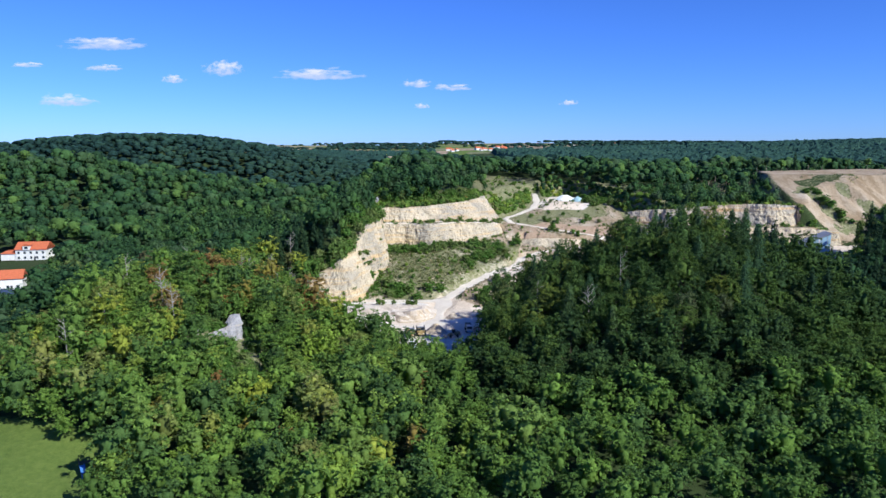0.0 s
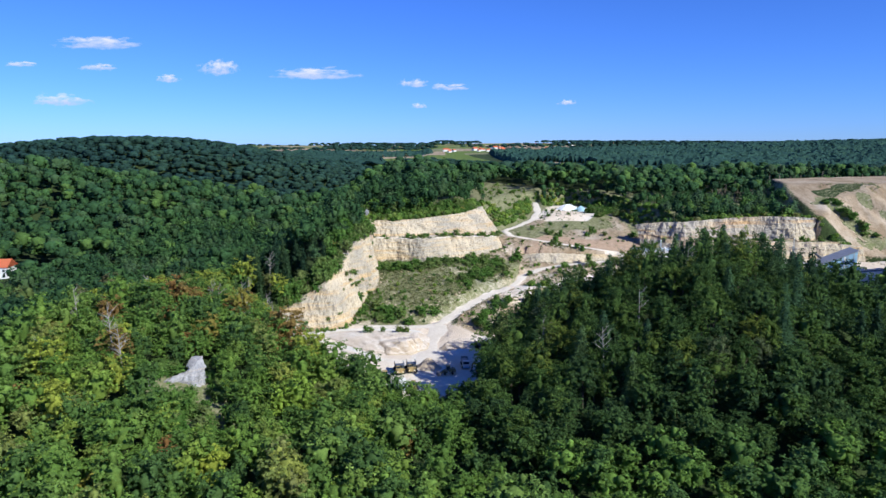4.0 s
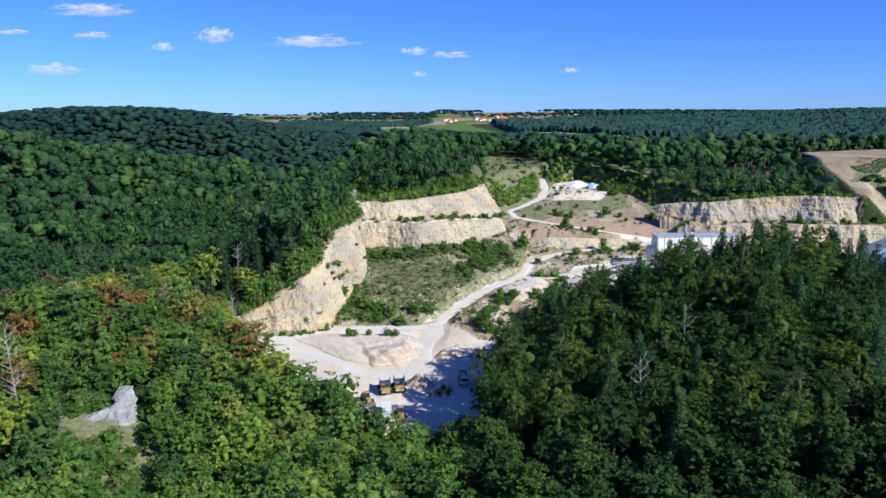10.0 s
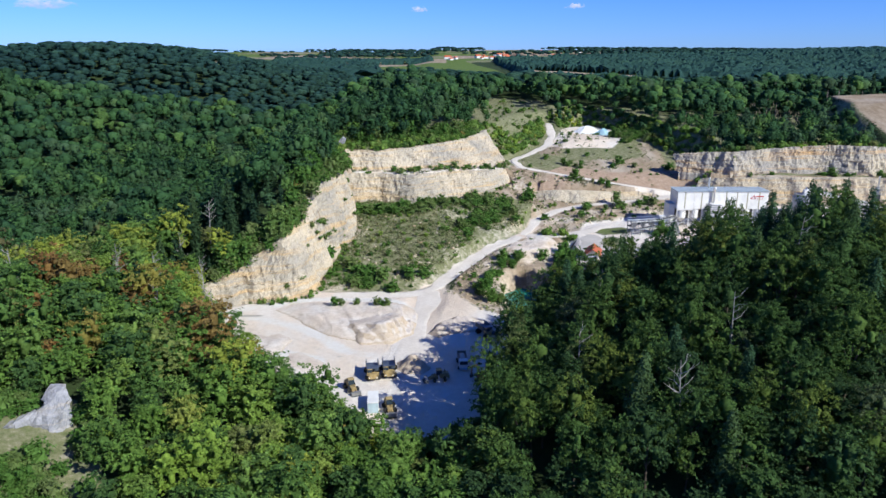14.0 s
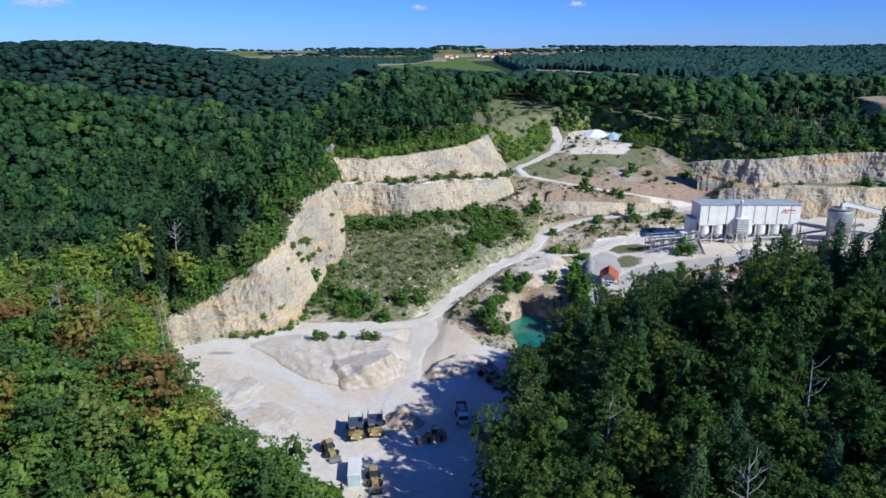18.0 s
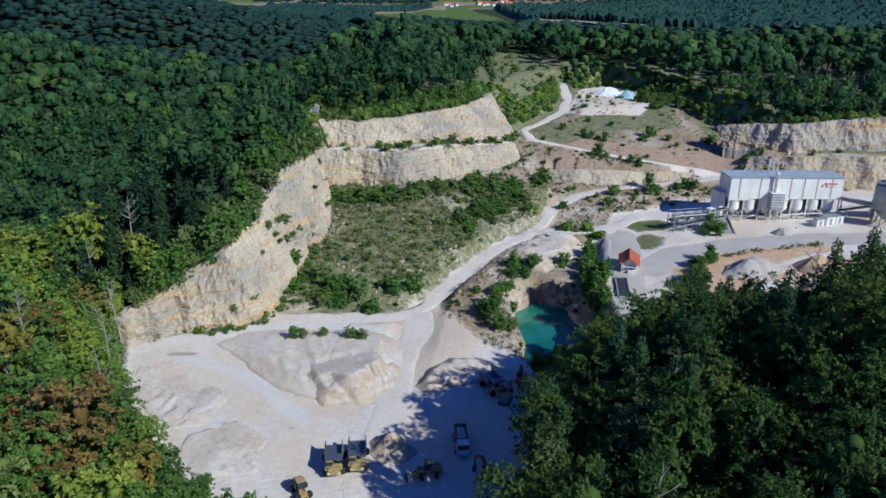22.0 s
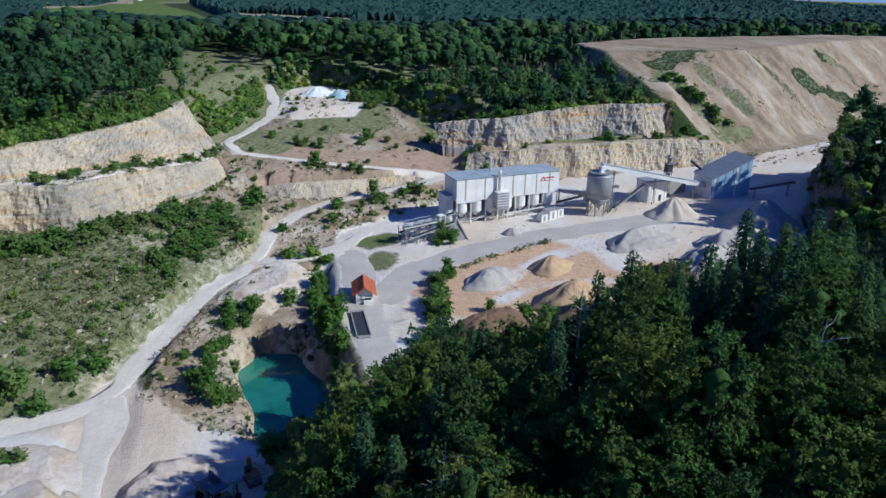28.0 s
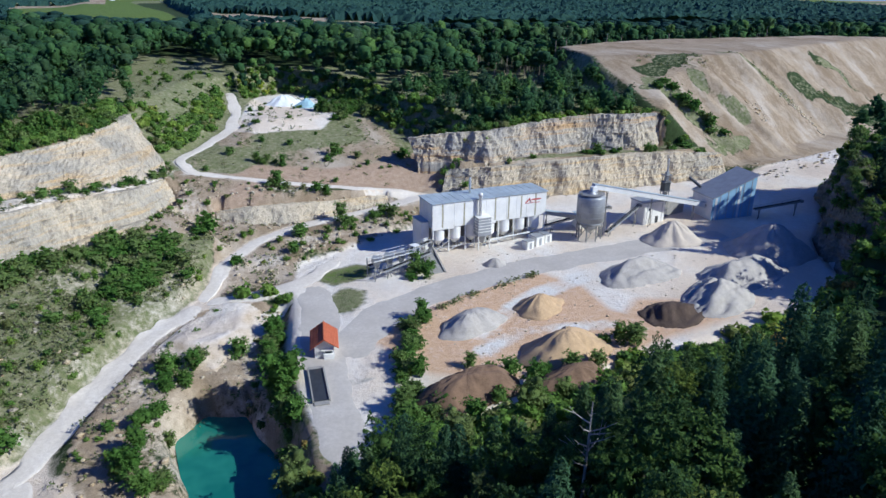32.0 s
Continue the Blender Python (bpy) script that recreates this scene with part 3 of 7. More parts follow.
    gravel, sand, grass = gravel * (1 - 0.9 * bankside), np.maximum(sand, bankside * (0.5 + 0.5 * vnoise(x, y, 5))), np.maximum(grass, 0.8 * bankside)
    green = np.maximum(edge_mask(inside(x, y, [(63, 271), (66, 276), (76, 277), (80, 272), (76, 266), (66, 265)])), edge_mask(inside(x, y, [(60, 250), (62, 259), (68, 263), (73, 258), (70, 250), (65, 247)])) * 0.8)
    gravel, grass = gravel * (1 - green), np.maximum(grass, green)
    lawn = np.maximum(lawn, 0.5 * green)
    strip = lambda line, half: np.clip((half - along(x, y, [(*p, 0) for p in line])[0]) / 2.5 + 0.4, 0, 1)
    pale = np.maximum.reduce([strip([(-8, 196), (-20, 208), (-40, 209), (-62, 204), (-72, 193), (-58, 189), (-50, 185), (-42, 180), (-34, 171), (-29, 165), (-16, 160)], 2.6), strip([(-48, 162), (-38, 158)], 5),
                              strip([(-66, 200), (-58, 203)], 4), strip([(-10, 200), (-12, 180), (-14, 164), (-20, 158)], 3.0), strip([(88, 224), (112, 236), (130, 240)], 4) * 0.8, strip([(86, 216), (98, 220), (118, 214)], 3) * 0.8])
    pale = pale * (0.75 + 0.4 * vnoise(x, y, 6))
    wet = np.maximum.reduce([strip([(-66, 192), (-60, 192)], 1.0), strip([(-39, 167.5), (-37, 167)], 0.7), strip([(-30, 162), (-29.5, 161)], 0.8), strip([(-26, 156), (-25, 156)], 0.6), strip([(52, 214), (56, 217), (60, 216)], 0.8)])
    ochre = edge_mask(inside(x, y, [(66, 232), (72, 236), (90, 243), (106, 247), (119, 246), (124, 236), (122, 220), (132, 206), (108, 199), (86, 203), (72, 213)]), 5)
    ochre = np.maximum(ochre, 0.8 * edge_mask(inside(x, y, [(122, 202), (120, 214), (132, 222), (146, 214), (146, 204)]), 5))
    red = edge_mask(inside(x, y, [(50, 336), (80, 324), (116, 318), (128, 330), (126, 346), (112, 338), (84, 336), (60, 344)]), 4)
    red = np.maximum(red, 0.7 * edge_mask(inside(x, y, [(40, 320), (54, 330), (78, 321), (60, 318), (46, 314)]), 4))
    marks = np.stack([pale, wet, ochre, red], -1).reshape(-1, 4).astype(np.float32)
    layer = ground.data.attributes.new("stain", "FLOAT_COLOR", "POINT")
    layer.data.foreach_set("color", marks.ravel())
    data = np.stack([gravel, grass, sand, lawn], -1).reshape(-1, 4).astype(np.float32)
    layer = ground.data.attributes.new("cover", "FLOAT_COLOR", "POINT")
    layer.data.foreach_set("color", data.ravel())
    return tagged(ground, "hilly ground with pale quarry floor, grass and forest soil", "ground", kind="structure")


make_ground()

# ---- rock faces ----
def resample(line, n):
    p = np.array(line, float)
    d = np.r_[0, np.cumsum(np.linalg.norm(np.diff(p[:, :2], axis=0), axis=1))]
    s = np.linspace(0, d[-1], n)
    return np.stack([np.interp(s, d, p[:, k]) for k in range(3)], 1), d[-1]


def cliff(name, base, rim, mat, label, rough=1.0, bed=2.6):
    """A rock face between a foot line and a rim line, with buttresses, beds and broken edges."""
    _, length = resample(rim, 2)
    n = max(12, int(length / 0.75))
    foot, _ = resample(base, n)
    top, _ = resample(rim, n)
    tall = float(np.mean(top[:, 2] - foot[:, 2]))
    m = max(6, int(tall / 0.6))
    out = np.cross(np.gradient(top + foot, axis=0) * (1, 1, 0), (0, 0, 1))
    out = -out / np.maximum(np.linalg.norm(out, axis=1, keepdims=True), 1e-6)
    face = foot - top
    sign = np.sign((out * face * (1, 1, 0)).sum(1).mean()) or 1.0
    out = out * sign
    v = []
    for j in range(-1, m + 3):
        f = min(max(j / m, -0.06), 1.0)
        p = foot + (top - foot) * f
        back = max(0, j - m)
        for i in range(n):
            x, y, z = p[i]
            if back:
                x, y, z = x - out[i, 0] * back * 1.6, y - out[i, 1] * back * 1.6, z - 0.15 * back * back
            q = Vector((x, y, z * 0.6))
            big = noise.fractal(q * 0.11, 1.0, 2.0, 4)
            mid = noise.ridged_multi_fractal(Vector((x * 0.33, y * 0.33, z * 0.12)), 0.9, 2.1, 4, 1.0, 2.0) - 1.0
            fine = noise.fractal(Vector((x, y, z)) * 0.9, 0.8, 2.0, 4)
            zz = z + 1.2 * noise.noise(Vector((x * 0.05, y * 0.05, 3)))
            step = (zz / bed) % 1.0
            bench = 0.3 * (1 - step) * (0.2 + abs(noise.noise(Vector((x * 0.08, y * 0.08, math.floor(zz / bed) * 3.7)))) * 1.6)
            flute = abs(noise.fractal(Vector((x * 0.10, y * 0.10, z * 0.05)), 1.0, 2.0, 3))
            spur = noise.noise(Vector((x * 0.055, y * 0.055, 7.3 + z * 0.02)))
            off = (1.5 * big + 0.45 * mid + 0.38 * fine + bench - 2.0 * flute + 1.6 * spur) * rough + 0.9
            if back:
                off *= 0.5 / back
            v.append((x + out[i, 0] * off, y + out[i, 1] * off, z - (3.5 if j < 0 else 0) + 0.35 * fine * rough * (0 if j < 0 else 1)))
    rows = m + 4
    q = (np.arange(rows - 1)[:, None] * n + np.arange(n - 1)).ravel()
    f = np.stack([q, q + 1, q + n + 1, q + n], 1)
    ob = new(name, mesh_from(name, v, f if sign < 0 else f[:, ::-1], mat, False))
    return tagged(ob, label, "rock face", kind="structure")


cliff("cliff_west", WEST_FOOT, WEST_RIM, rock_warm, "tall cream limestone quarry face under dark forest", 1.2)
cliff("cliff_north_lower", LOWER_FOOT, LOWER_RIM, rock_warm, "lower cream limestone face above the overgrown slope", 0.8)
cliff("cliff_north_upper", UPPER_FOOT, UPPER_RIM, rock_warm, "upper pale limestone face with a sandy end", 0.9)
cliff("cliff_ledge", [(-4, 289.5, 10), (8, 297.5, 11), (20, 306, 11.5), (32, 319, 12)], [(-4, 291, 12.6), (8, 299, 15.2), (20, 307.5, 15.6), (32.5, 321, 15.2)], rock_warm, "low pale stone ledge below the grass strip", 0.35, 1.2)
cliff("cliff_terrace", LEDGE_FOOT, LEDGE_RIM, rock_warm, "low limestone ledge above the haul road", 0.5, 1.4)
cliff("cliff_bluff_upper", BLUFF_FOOT, BLUFF_RIM, rock_grey, "grey and ochre limestone bluff below young woods", 1.0)
cliff("cliff_bluff_lower", FOOT_FOOT, FOOT_RIM, rock_warm, "ochre limestone face behind the processing plant", 0.8)
cliff("cliff_east", EAST_FOOT, EAST_RIM, rock_shaded, "shaded grey rock buttress overgrown with trees", 1.3)

# ---- trees ----
def leaf_blades(centres, normals, size, rng, jitter=0.7, slim=1.0):
    """Pointed leaf clumps at the centres, turned roughly to the normals."""
    n = len(centres)
    nor = normals + rng.normal(0, jitter, (n, 3))
    nor /= np.linalg.norm(nor, axis=1, keepdims=True)
    a = np.cross(nor, rng.normal(0, 1, (n, 3)))
    a /= np.linalg.norm(a, axis=1, keepdims=True)
    b = np.cross(nor, a)
    s = (size * rng.uniform(0.6, 1.4, n))[:, None]
    w = s * rng.uniform(0.5, 0.85, n)[:, None] * slim
    v = np.stack([centres - a * s * 0.7 - b * w, centres - a * s * 0.5 + b * w, centres + a * s], 1).reshape(-1, 3)
    i = 3 * np.arange(n)
    return v, np.stack([i, i + 1, i + 2, i + 2], 1)


def sprays(p, n, each, reach, leaf, rng, slim=1.0):
    """Flattened leafy sprays that stand out from the points along the normals."""
    k = len(p)
    out = n * (1, 1, 0.35) + rng.normal(0, 0.25, (k, 3))
    out /= np.linalg.norm(out, axis=1, keepdims=True)
    across = np.cross(out, (0, 0, 1.0))
    across /= np.maximum(np.linalg.norm(across, axis=1, keepdims=True), 1e-3)
    face = np.cross(across, out) * 0.8 + n * 0.5
    face /= np.linalg.norm(face, axis=1, keepdims=True)
    r = (reach * rng.uniform(0.65, 1.35, k))[:, None, None]
    t = rng.uniform(-0.55, 1.0, (k, each, 1))
    u = rng.uniform(-1, 1, (k, each, 1)) * 0.55 * (1.05 - np.clip(t, 0, 1))
    h = rng.normal(0, 0.10, (k, each, 1)) - 0.18 * np.clip(t, 0, 1) ** 2
    c = p[:, None] + r * (out[:, None] * t + across[:, None] * u + face[:, None] * h)
    return leaf_blades(c.reshape(-1, 3), np.repeat(face, each, 0), leaf, rng, 0.5, slim)


def crown_points(rng, count, radius, tall, lobes):
    """Points on the lobed skin of a broadleaf crown, with outward normals."""
    cs, rs = [np.array([0, 0, 0.0])], [0.72]
    for _ in range(lobes):
        a, h = rng.uniform(0, 2 * np.pi), rng.uniform(-0.55, 0.75)
        d = 0.62 * math.sqrt(max(0.05, 1 - h * h * 0.9))
        cs.append(np.array([math.cos(a) * d, math.sin(a) * d, h * 0.75]))
        rs.append(rng.uniform(0.28, 0.46))
    cs, rs = np.array(cs), np.array(rs)
    k = rng.choice(len(cs), count * 3, p=rs**2 / (rs**2).sum())
    d = rng.normal(0, 1, (count * 3, 3))
    d /= np.linalg.norm(d, axis=1, keepdims=True)
    p = cs[k] + d * (rs[k] * rng.uniform(0.86, 1.08, count * 3))[:, None]
    depth = (np.linalg.norm(p[:, None] - cs[None], axis=2) / rs).min(1)
    keep = (depth > 0.84) & (p[:, 2] > -0.85)
    p, d = p[keep][:count], d[keep][:count]
    size = np.array([radius, radius, tall])
    d = d / size
    return p * size, d / np.linalg.norm(d, axis=1, keepdims=True), cs * size, rs


def blob(centre, size, rng, rings=4, sides=7):
    v = [[0, 0, -0.87]]
    for i in range(1, rings):
        t = math.pi * i / rings
        for j in range(sides):
            a = 2 * math.pi * j / sides + i
            r = rng.uniform(0.85, 1.1)
            v.append([math.sin(t) * math.cos(a) * r, math.sin(t) * math.sin(a) * r, -math.cos(t) * r])
    v.append([0, 0, 0.87])
    f = []
    for j in range(sides):
        k = (j + 1) % sides
        f.append([0, 1 + k, 1 + j, 1 + j])
        for i in range(rings - 2):
            o = 1 + i * sides
            f.append([o + j, o + k, o + sides + k, o + sides + j])
        o = 1 + (rings - 2) * sides
        f.append([o + j, o + k, len(v) - 1, len(v) - 1])
    return np.array(v) * size + centre, np.array(f)


def merge(parts):
    v, f, o = [], [], 0
    for a, b in parts:
        v.append(a), f.append(b + o)
        o += len(a)
    return np.concatenate(v), np.concatenate(f)


def tri(f):
    """Quads as triangles, without the empty ones."""
    t = np.concatenate([f[:, [0, 1, 2]], f[:, [0, 2, 3]]])
    return t[(t[:, 0] != t[:, 1]) & (t[:, 1] != t[:, 2]) & (t[:, 0] != t[:, 2])]


def tube(points, radii, sides=6):
    """A tapered tube through points."""
    p = np.array(points, float)
    v, f = [], []
    for i, (c, r) in enumerate(zip(p, radii)):
        d = p[min(i + 1, len(p) - 1)] - p[max(i - 1, 0)]
        d /= np.linalg.norm(d)
        a = np.cross(d, (0.31, 0.95, 0.02) if abs(d[2]) > 0.8 else (0, 0, 1.0))
        a /= np.linalg.norm(a)
        b = np.cross(d, a)
        v += [c + r * (math.cos(t) * a + math.sin(t) * b) for t in np.arange(sides) * 2 * math.pi / sides]
    for i in range(len(p) - 1):
        for j in range(sides):
            k = (j + 1) % sides
            f.append([i * sides + j, i * sides + k, (i + 1) * sides + k, (i + 1) * sides + j])
    for o in (0, (len(p) - 1) * sides):
        for j in range(1, sides - 1, 2):
            f.append([o, o + j, o + j + 1, o + min(j + 2, sides - 1)])
    return np.array(v), np.array(f)


def broadleaf(rng, tall, radius, tufts, each, leaf, reach=1.2, lobes=9, core=True, low=0.3, slim=1.0, swell=0.84):
    """Crown and trunk of a broadleaf tree as arrays; its base is the origin."""
    h = tall * (1 - low) / 2
    p, n, cs, rs = crown_points(rng, tufts, radius, h, lobes)
    up = np.array([0, 0, tall - h])
    parts = [sprays(p * 0.95 + up, n, each, reach, leaf, rng, slim)]
    for c, r in list(zip(cs, rs))[: 1 + lobes if core is True else core]:
        parts.append(blob(c * 0.95 + up, np.array([radius, radius, h]) * r * swell, rng, 4 if core is True else 3, 6))
    crown = merge(parts)
    trunk = [tube([(0, 0, -1.5), (0.05, 0, tall * 0.25), (0.15, 0.1, tall * 0.6)], (0.26, 0.2, 0.09))]
    for c in cs[1:5]:
        trunk.append(tube([(0.05, 0, tall * 0.3), tuple(c * 0.5 + up * 0.8), tuple(c * 0.85 + up)], (0.11, 0.07, 0.02), 5))
    return crown, merge(trunk)


def spruce(rng, tall, radius, leaves, leaf):
    """A conifer of drooping tiers."""
    t = 1 - rng.uniform(0.0, 1.0, leaves) ** 0.62 * 0.97
    tier = np.floor(t * 15) / 15
    frac = (t * 15) % 1
    a = rng.uniform(0, 2 * np.pi, leaves)
    wob = 1 + 0.22 * np.sin(a * 5 + tier * 40) + rng.normal(0, 0.08, leaves)
    r = radius * (1.02 - tier) ** 0.85 * (1.0 - 0.45 * frac) * wob * np.sqrt(rng.uniform(0.3, 1, leaves)) + 0.1
    z = tall * (0.1 + 0.9 * t)
    p = np.stack([r * np.cos(a), r * np.sin(a), z - r * 0.3], 1)
    n = np.stack([np.cos(a) * 0.6, np.sin(a) * 0.6, np.ones(leaves) * 0.8], 1)
    cone = tube([(0, 0, tall * 0.1), (0, 0, tall * 0.5), (0, 0, tall * 0.97)], (radius * 0.36, radius * 0.18, 0.05), 7)
    crown = merge([leaf_blades(p, n / np.linalg.norm(n, axis=1, keepdims=True), leaf, rng, 0.45, 0.45), cone])
    return crown, tube([(0, 0, -1.5), (0, 0, tall * 0.5), (0, 0, tall * 0.95)], (0.24, 0.13, 0.03))


def tree_thing(name, crown, trunk, mat, label, category="tree"):
    root = new(name)
    for part_name, (v, f), m in (("trunk", trunk, bark), ("crown", crown, mat)):
        ob = new(part_name, mesh_from(part_name, v, tri(f), m, True))
        ob.parent = root
    return tagged(root, label, category)


NO_TREES = (PIT, SLOPE, BENCH, TERRACE, PLATFORM, YARD, POND_SIDE, BLUFF_BENCH)
GLADES = [MEADOW, GRASS_HILL, CREAM_END, [(13, 138), (22, 146), (30, 156), (39, 169), (47, 184), (50, 194), (44, 206), (30, 192), (20, 170)], [(104, 296), (136, 298), (134, 322), (120, 334), (104, 332)], [(-300, 268), (-205, 268), (-196, 222), (-172, 160), (-160, 126), (-190, 104), (-300, 190)],
          CRAG_GLADE,
          [(180, 372), (202, 366), (214, 412), (190, 422)], [(224, 488), (260, 488), (264, 512), (226, 514)], [(126, 384), (140, 380), (144, 396), (130, 400)],
          [(44, 206), (46, 181), (52, 168), (68, 163), (80, 163), (90, 165), (105, 162), (120, 161), (152, 166), (176, 176), (200, 206), (130, 199), (84, 194), (66, 197), (56, 189)],
          [(-6, 220), (6, 250), (34, 278), (58, 268), (50, 240), (20, 230)]]


def allowed(x, y, margin=1.5):
    ok = np.ones(x.shape, bool)
    for poly in NO_TREES:
        ok &= inside(x, y, poly) < -margin
    for poly in GLADES:
        ok &= inside(x, y, poly) < 0
    ok &= inside(x, y, SPOIL) < -4
    for foot, rim in FACES:
        ok &= inside(x, y, [q[:2] for q in foot] + [q[:2] for q in rim[::-1]]) < -2
    for line in (HAUL_TOP, GATE_ROAD, HAUL_UP, UPPER_RIM):
        ok &= along(x, y, line)[0] > 6
    return ok


def jittered(x0, x1, y0, y1, step, rng):
    x, y = np.meshgrid(np.arange(x0, x1, step), np.arange(y0, y1, step))
    x = x + rng.uniform(-0.42, 0.42, x.shape) * step
    y = y + rng.uniform(-0.42, 0.42, y.shape) * step
    return x.ravel(), y.ravel()


def seen(x, y, slack=25):
    """Within the wedge of land that the flight looks over."""
    fore = (y > 6) & (np.abs(x + 3) < 0.64 * (y + 124) + slack)
    return fore | ((y > 80) & (x > 0) & (x - 22 < 1.5 * (y - 92) + slack) & (x < 2400))


def forest(name, x, y, variants, tint, scale, mat, label, rng, category="forest"):
    """Many trees joined into one wood, each with its own hue, turn and size."""
    z = sample(x, y)
    which = rng.integers(0, len(variants), len(x))
    vs, fs, ts, o = [], [], [], 0
    for k, (v, f) in enumerate(variants):
        sel = np.where(which == k)[0]
        if not len(sel):
            continue
        a = rng.uniform(0, 2 * np.pi, len(sel))
        c, s = np.cos(a)[:, None], np.sin(a)[:, None]
        sc = scale[sel][:, None]
        px = (v[None, :, 0] * c - v[None, :, 1] * s) * sc + x[sel][:, None]
        py = (v[None, :, 0] * s + v[None, :, 1] * c) * sc + y[sel][:, None]
        pz = v[None, :, 2] * sc + z[sel][:, None]
        vs.append(np.stack([px, py, pz], -1).reshape(-1, 3))
        fs.append((f[None] + (np.arange(len(sel)) * len(v))[:, None, None] + o).reshape(-1, 3))
        ts.append(np.repeat(tint[sel], len(v)))
        o += len(sel) * len(v)
    me = mesh_from(name, np.concatenate(vs), np.concatenate(fs), mat, True)
    layer = me.attributes.new("tint", "FLOAT", "POINT")
    layer.data.foreach_set("value", np.concatenate(ts).astype(np.float32))
    return tagged(new(name, me), label, category, kind="stuff")


def canopy(rng):
    """The closed roof of the wide woodland beyond the plateau, lumpy crown by crown."""
    step = 9.0
    x, y = np.meshgrid(np.arange(-600, 2900, step), np.arange(1330, 2720, step))
    open_land = np.maximum.reduce([inside(x, y, p) for p in FIELDS])
    wood = seen(x, y, 120) & (open_land < 0) & ((x > 150) | (vnoise(x, y, 300) < 0.1)) & (x < 1.5 * y)
    inner = wood.copy()
    inner[1:-1, 1:-1] = wood[1:-1, 1:-1] & wood[:-2, 1:-1] & wood[2:, 1:-1] & wood[1:-1, :-2] & wood[1:-1, 2:]
    x, y = x + rng.uniform(-3, 3, x.shape), y + rng.uniform(-3, 3, x.shape)
    z = sample(x, y) + np.where(inner, 13 + rng.normal(0, 3.4, x.shape) + 2.0 * vnoise(x, y, 60), -1.0)
    ny, nx = x.shape
    q = (np.arange(ny - 1)[:, None] * nx + np.arange(nx - 1)).ravel()
    f = np.stack([q, q + 1, q + nx + 1, q + nx], 1)
    f = f[wood.ravel()[f].all(1)]
    me = mesh_from("forest_distance", np.stack([x, y, z], -1).reshape(-1, 3), f, leaf_far_hazed, False)
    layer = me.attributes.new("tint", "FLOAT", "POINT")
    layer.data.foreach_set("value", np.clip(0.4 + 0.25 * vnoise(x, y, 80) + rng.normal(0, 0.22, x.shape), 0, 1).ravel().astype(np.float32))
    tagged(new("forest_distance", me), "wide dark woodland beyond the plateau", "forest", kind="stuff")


def plant_woods():
    rng = np.random.default_rng(11)
    near_kinds = [broadleaf(rng, t, r, 98, 32, 0.25, 1.25, 12, 4, 0.22, 0.8, 0.48) for t, r in ((17, 4.3), (15, 3.8), (18.5, 4.8), (13, 3.4), (16, 4.0), (14, 4.4))]
    spruces = [spruce(rng, t, r, 3000, 0.40) for t, r in ((17, 4.4), (14, 4.0), (19, 4.9))]
    flat = lambda c: (c[0], tri(c[1]))
    sizes = ((16, 4.4), (14, 3.9), (18, 4.7), (12, 3.5), (15, 4.2), (17, 4.0))
    mid_kinds = [flat(broadleaf(rng, t, r, 56, 12, 0.42, 1.3, 9, 5, 0.22, 1.0, 0.72)[0]) for t, r in sizes]
    fine_kinds = [flat(broadleaf(rng, t, r, 70, 18, 0.36, 1.3, 10, 6, 0.16, 1.0, 0.52)[0]) for t, r in sizes]
    back_kinds = [flat(broadleaf(rng, t, r, 42, 6, 0.48, 1.15, 8, 5, 0.36, 1.0, 0.8)[0]) for t, r in sizes]
    low_kinds = [flat(broadleaf(rng, t, r, 50, 7, 0.46, 1.15, 8, 6, 0.0, 1.0, 0.82)[0]) for t, r in ((11, 4.0), (9, 4.4), (12.5, 4.2), (8, 3.6))]
    conifer = [flat(spruce(rng, t, r, 420, 0.8)[0]) for t, r in ((17, 3.2), (14, 2.8))]
    rear_kinds = [flat(broadleaf(rng, t, r, 15, 3, 0.55, 1.0, 6, 4, 0.48, 1.0, 1.04)[0]) for t, r in ((16, 4.4), (14, 3.9), (18, 4.7), (12, 3.5))]
    far_kinds = [flat(broadleaf(rng, t, r, 4, 3, 0.8, 1.1, 3, 2, 0.6, 1.0, 1.25)[0]) for t, r in ((15, 6.3), (14, 5.8), (16, 6.7))]

    # the wooded hill that the flight passes over: trees one by one
    x, y = jittered(8, 128, 62, 200, 5.0, rng)
    ok = allowed(x, y, 3.0)
    x, y = x[ok], y[ok]
    rank = np.hypot(x - 54, (y - 136) * 0.9)
    order = np.argsort(rank)[:300]
    single = np.zeros(len(x), bool)
    single[order] = True
    z = sample(x, y)
    beeches = [tree_thing("beech_tree", c, t, leaf_near, "dark green broadleaf tree with a dense crown on the wooded hill") for c, t in near_kinds]
    firs = [tree_thing("spruce_tree", c, t, needle_near, "dark green conifer with drooping tiers on the wooded hill") for c, t in spruces]
    used = set()
    for i in np.where(single)[0]:
        fir = 0.08 + S((x[i] + y[i] - 201) / 7) * 0.68 > rng.random()
        pool, tag = (firs, "spruces on the wooded hill") if fir else (beeches, "beeches on the wooded hill")
        src = pool[rng.integers(len(pool))]
        s = rng.uniform(0.62, 0.98) * (1.05 if x[i] < 56 and y[i] > 138 else 0.78 if y[i] > 146 else 1.05)
        m = Matrix.Translation((x[i], y[i], z[i])) @ pose(0, 0, 0, rng.uniform(-3, 3), rng.uniform(-3, 3), rng.uniform(0, 360)) @ Matrix.Diagonal((s, s, s * (rng.uniform(0.92, 1.1) if fir else rng.uniform(1.05, 1.35)), 1))
        if src.name not in used:
            used.add(src.name)
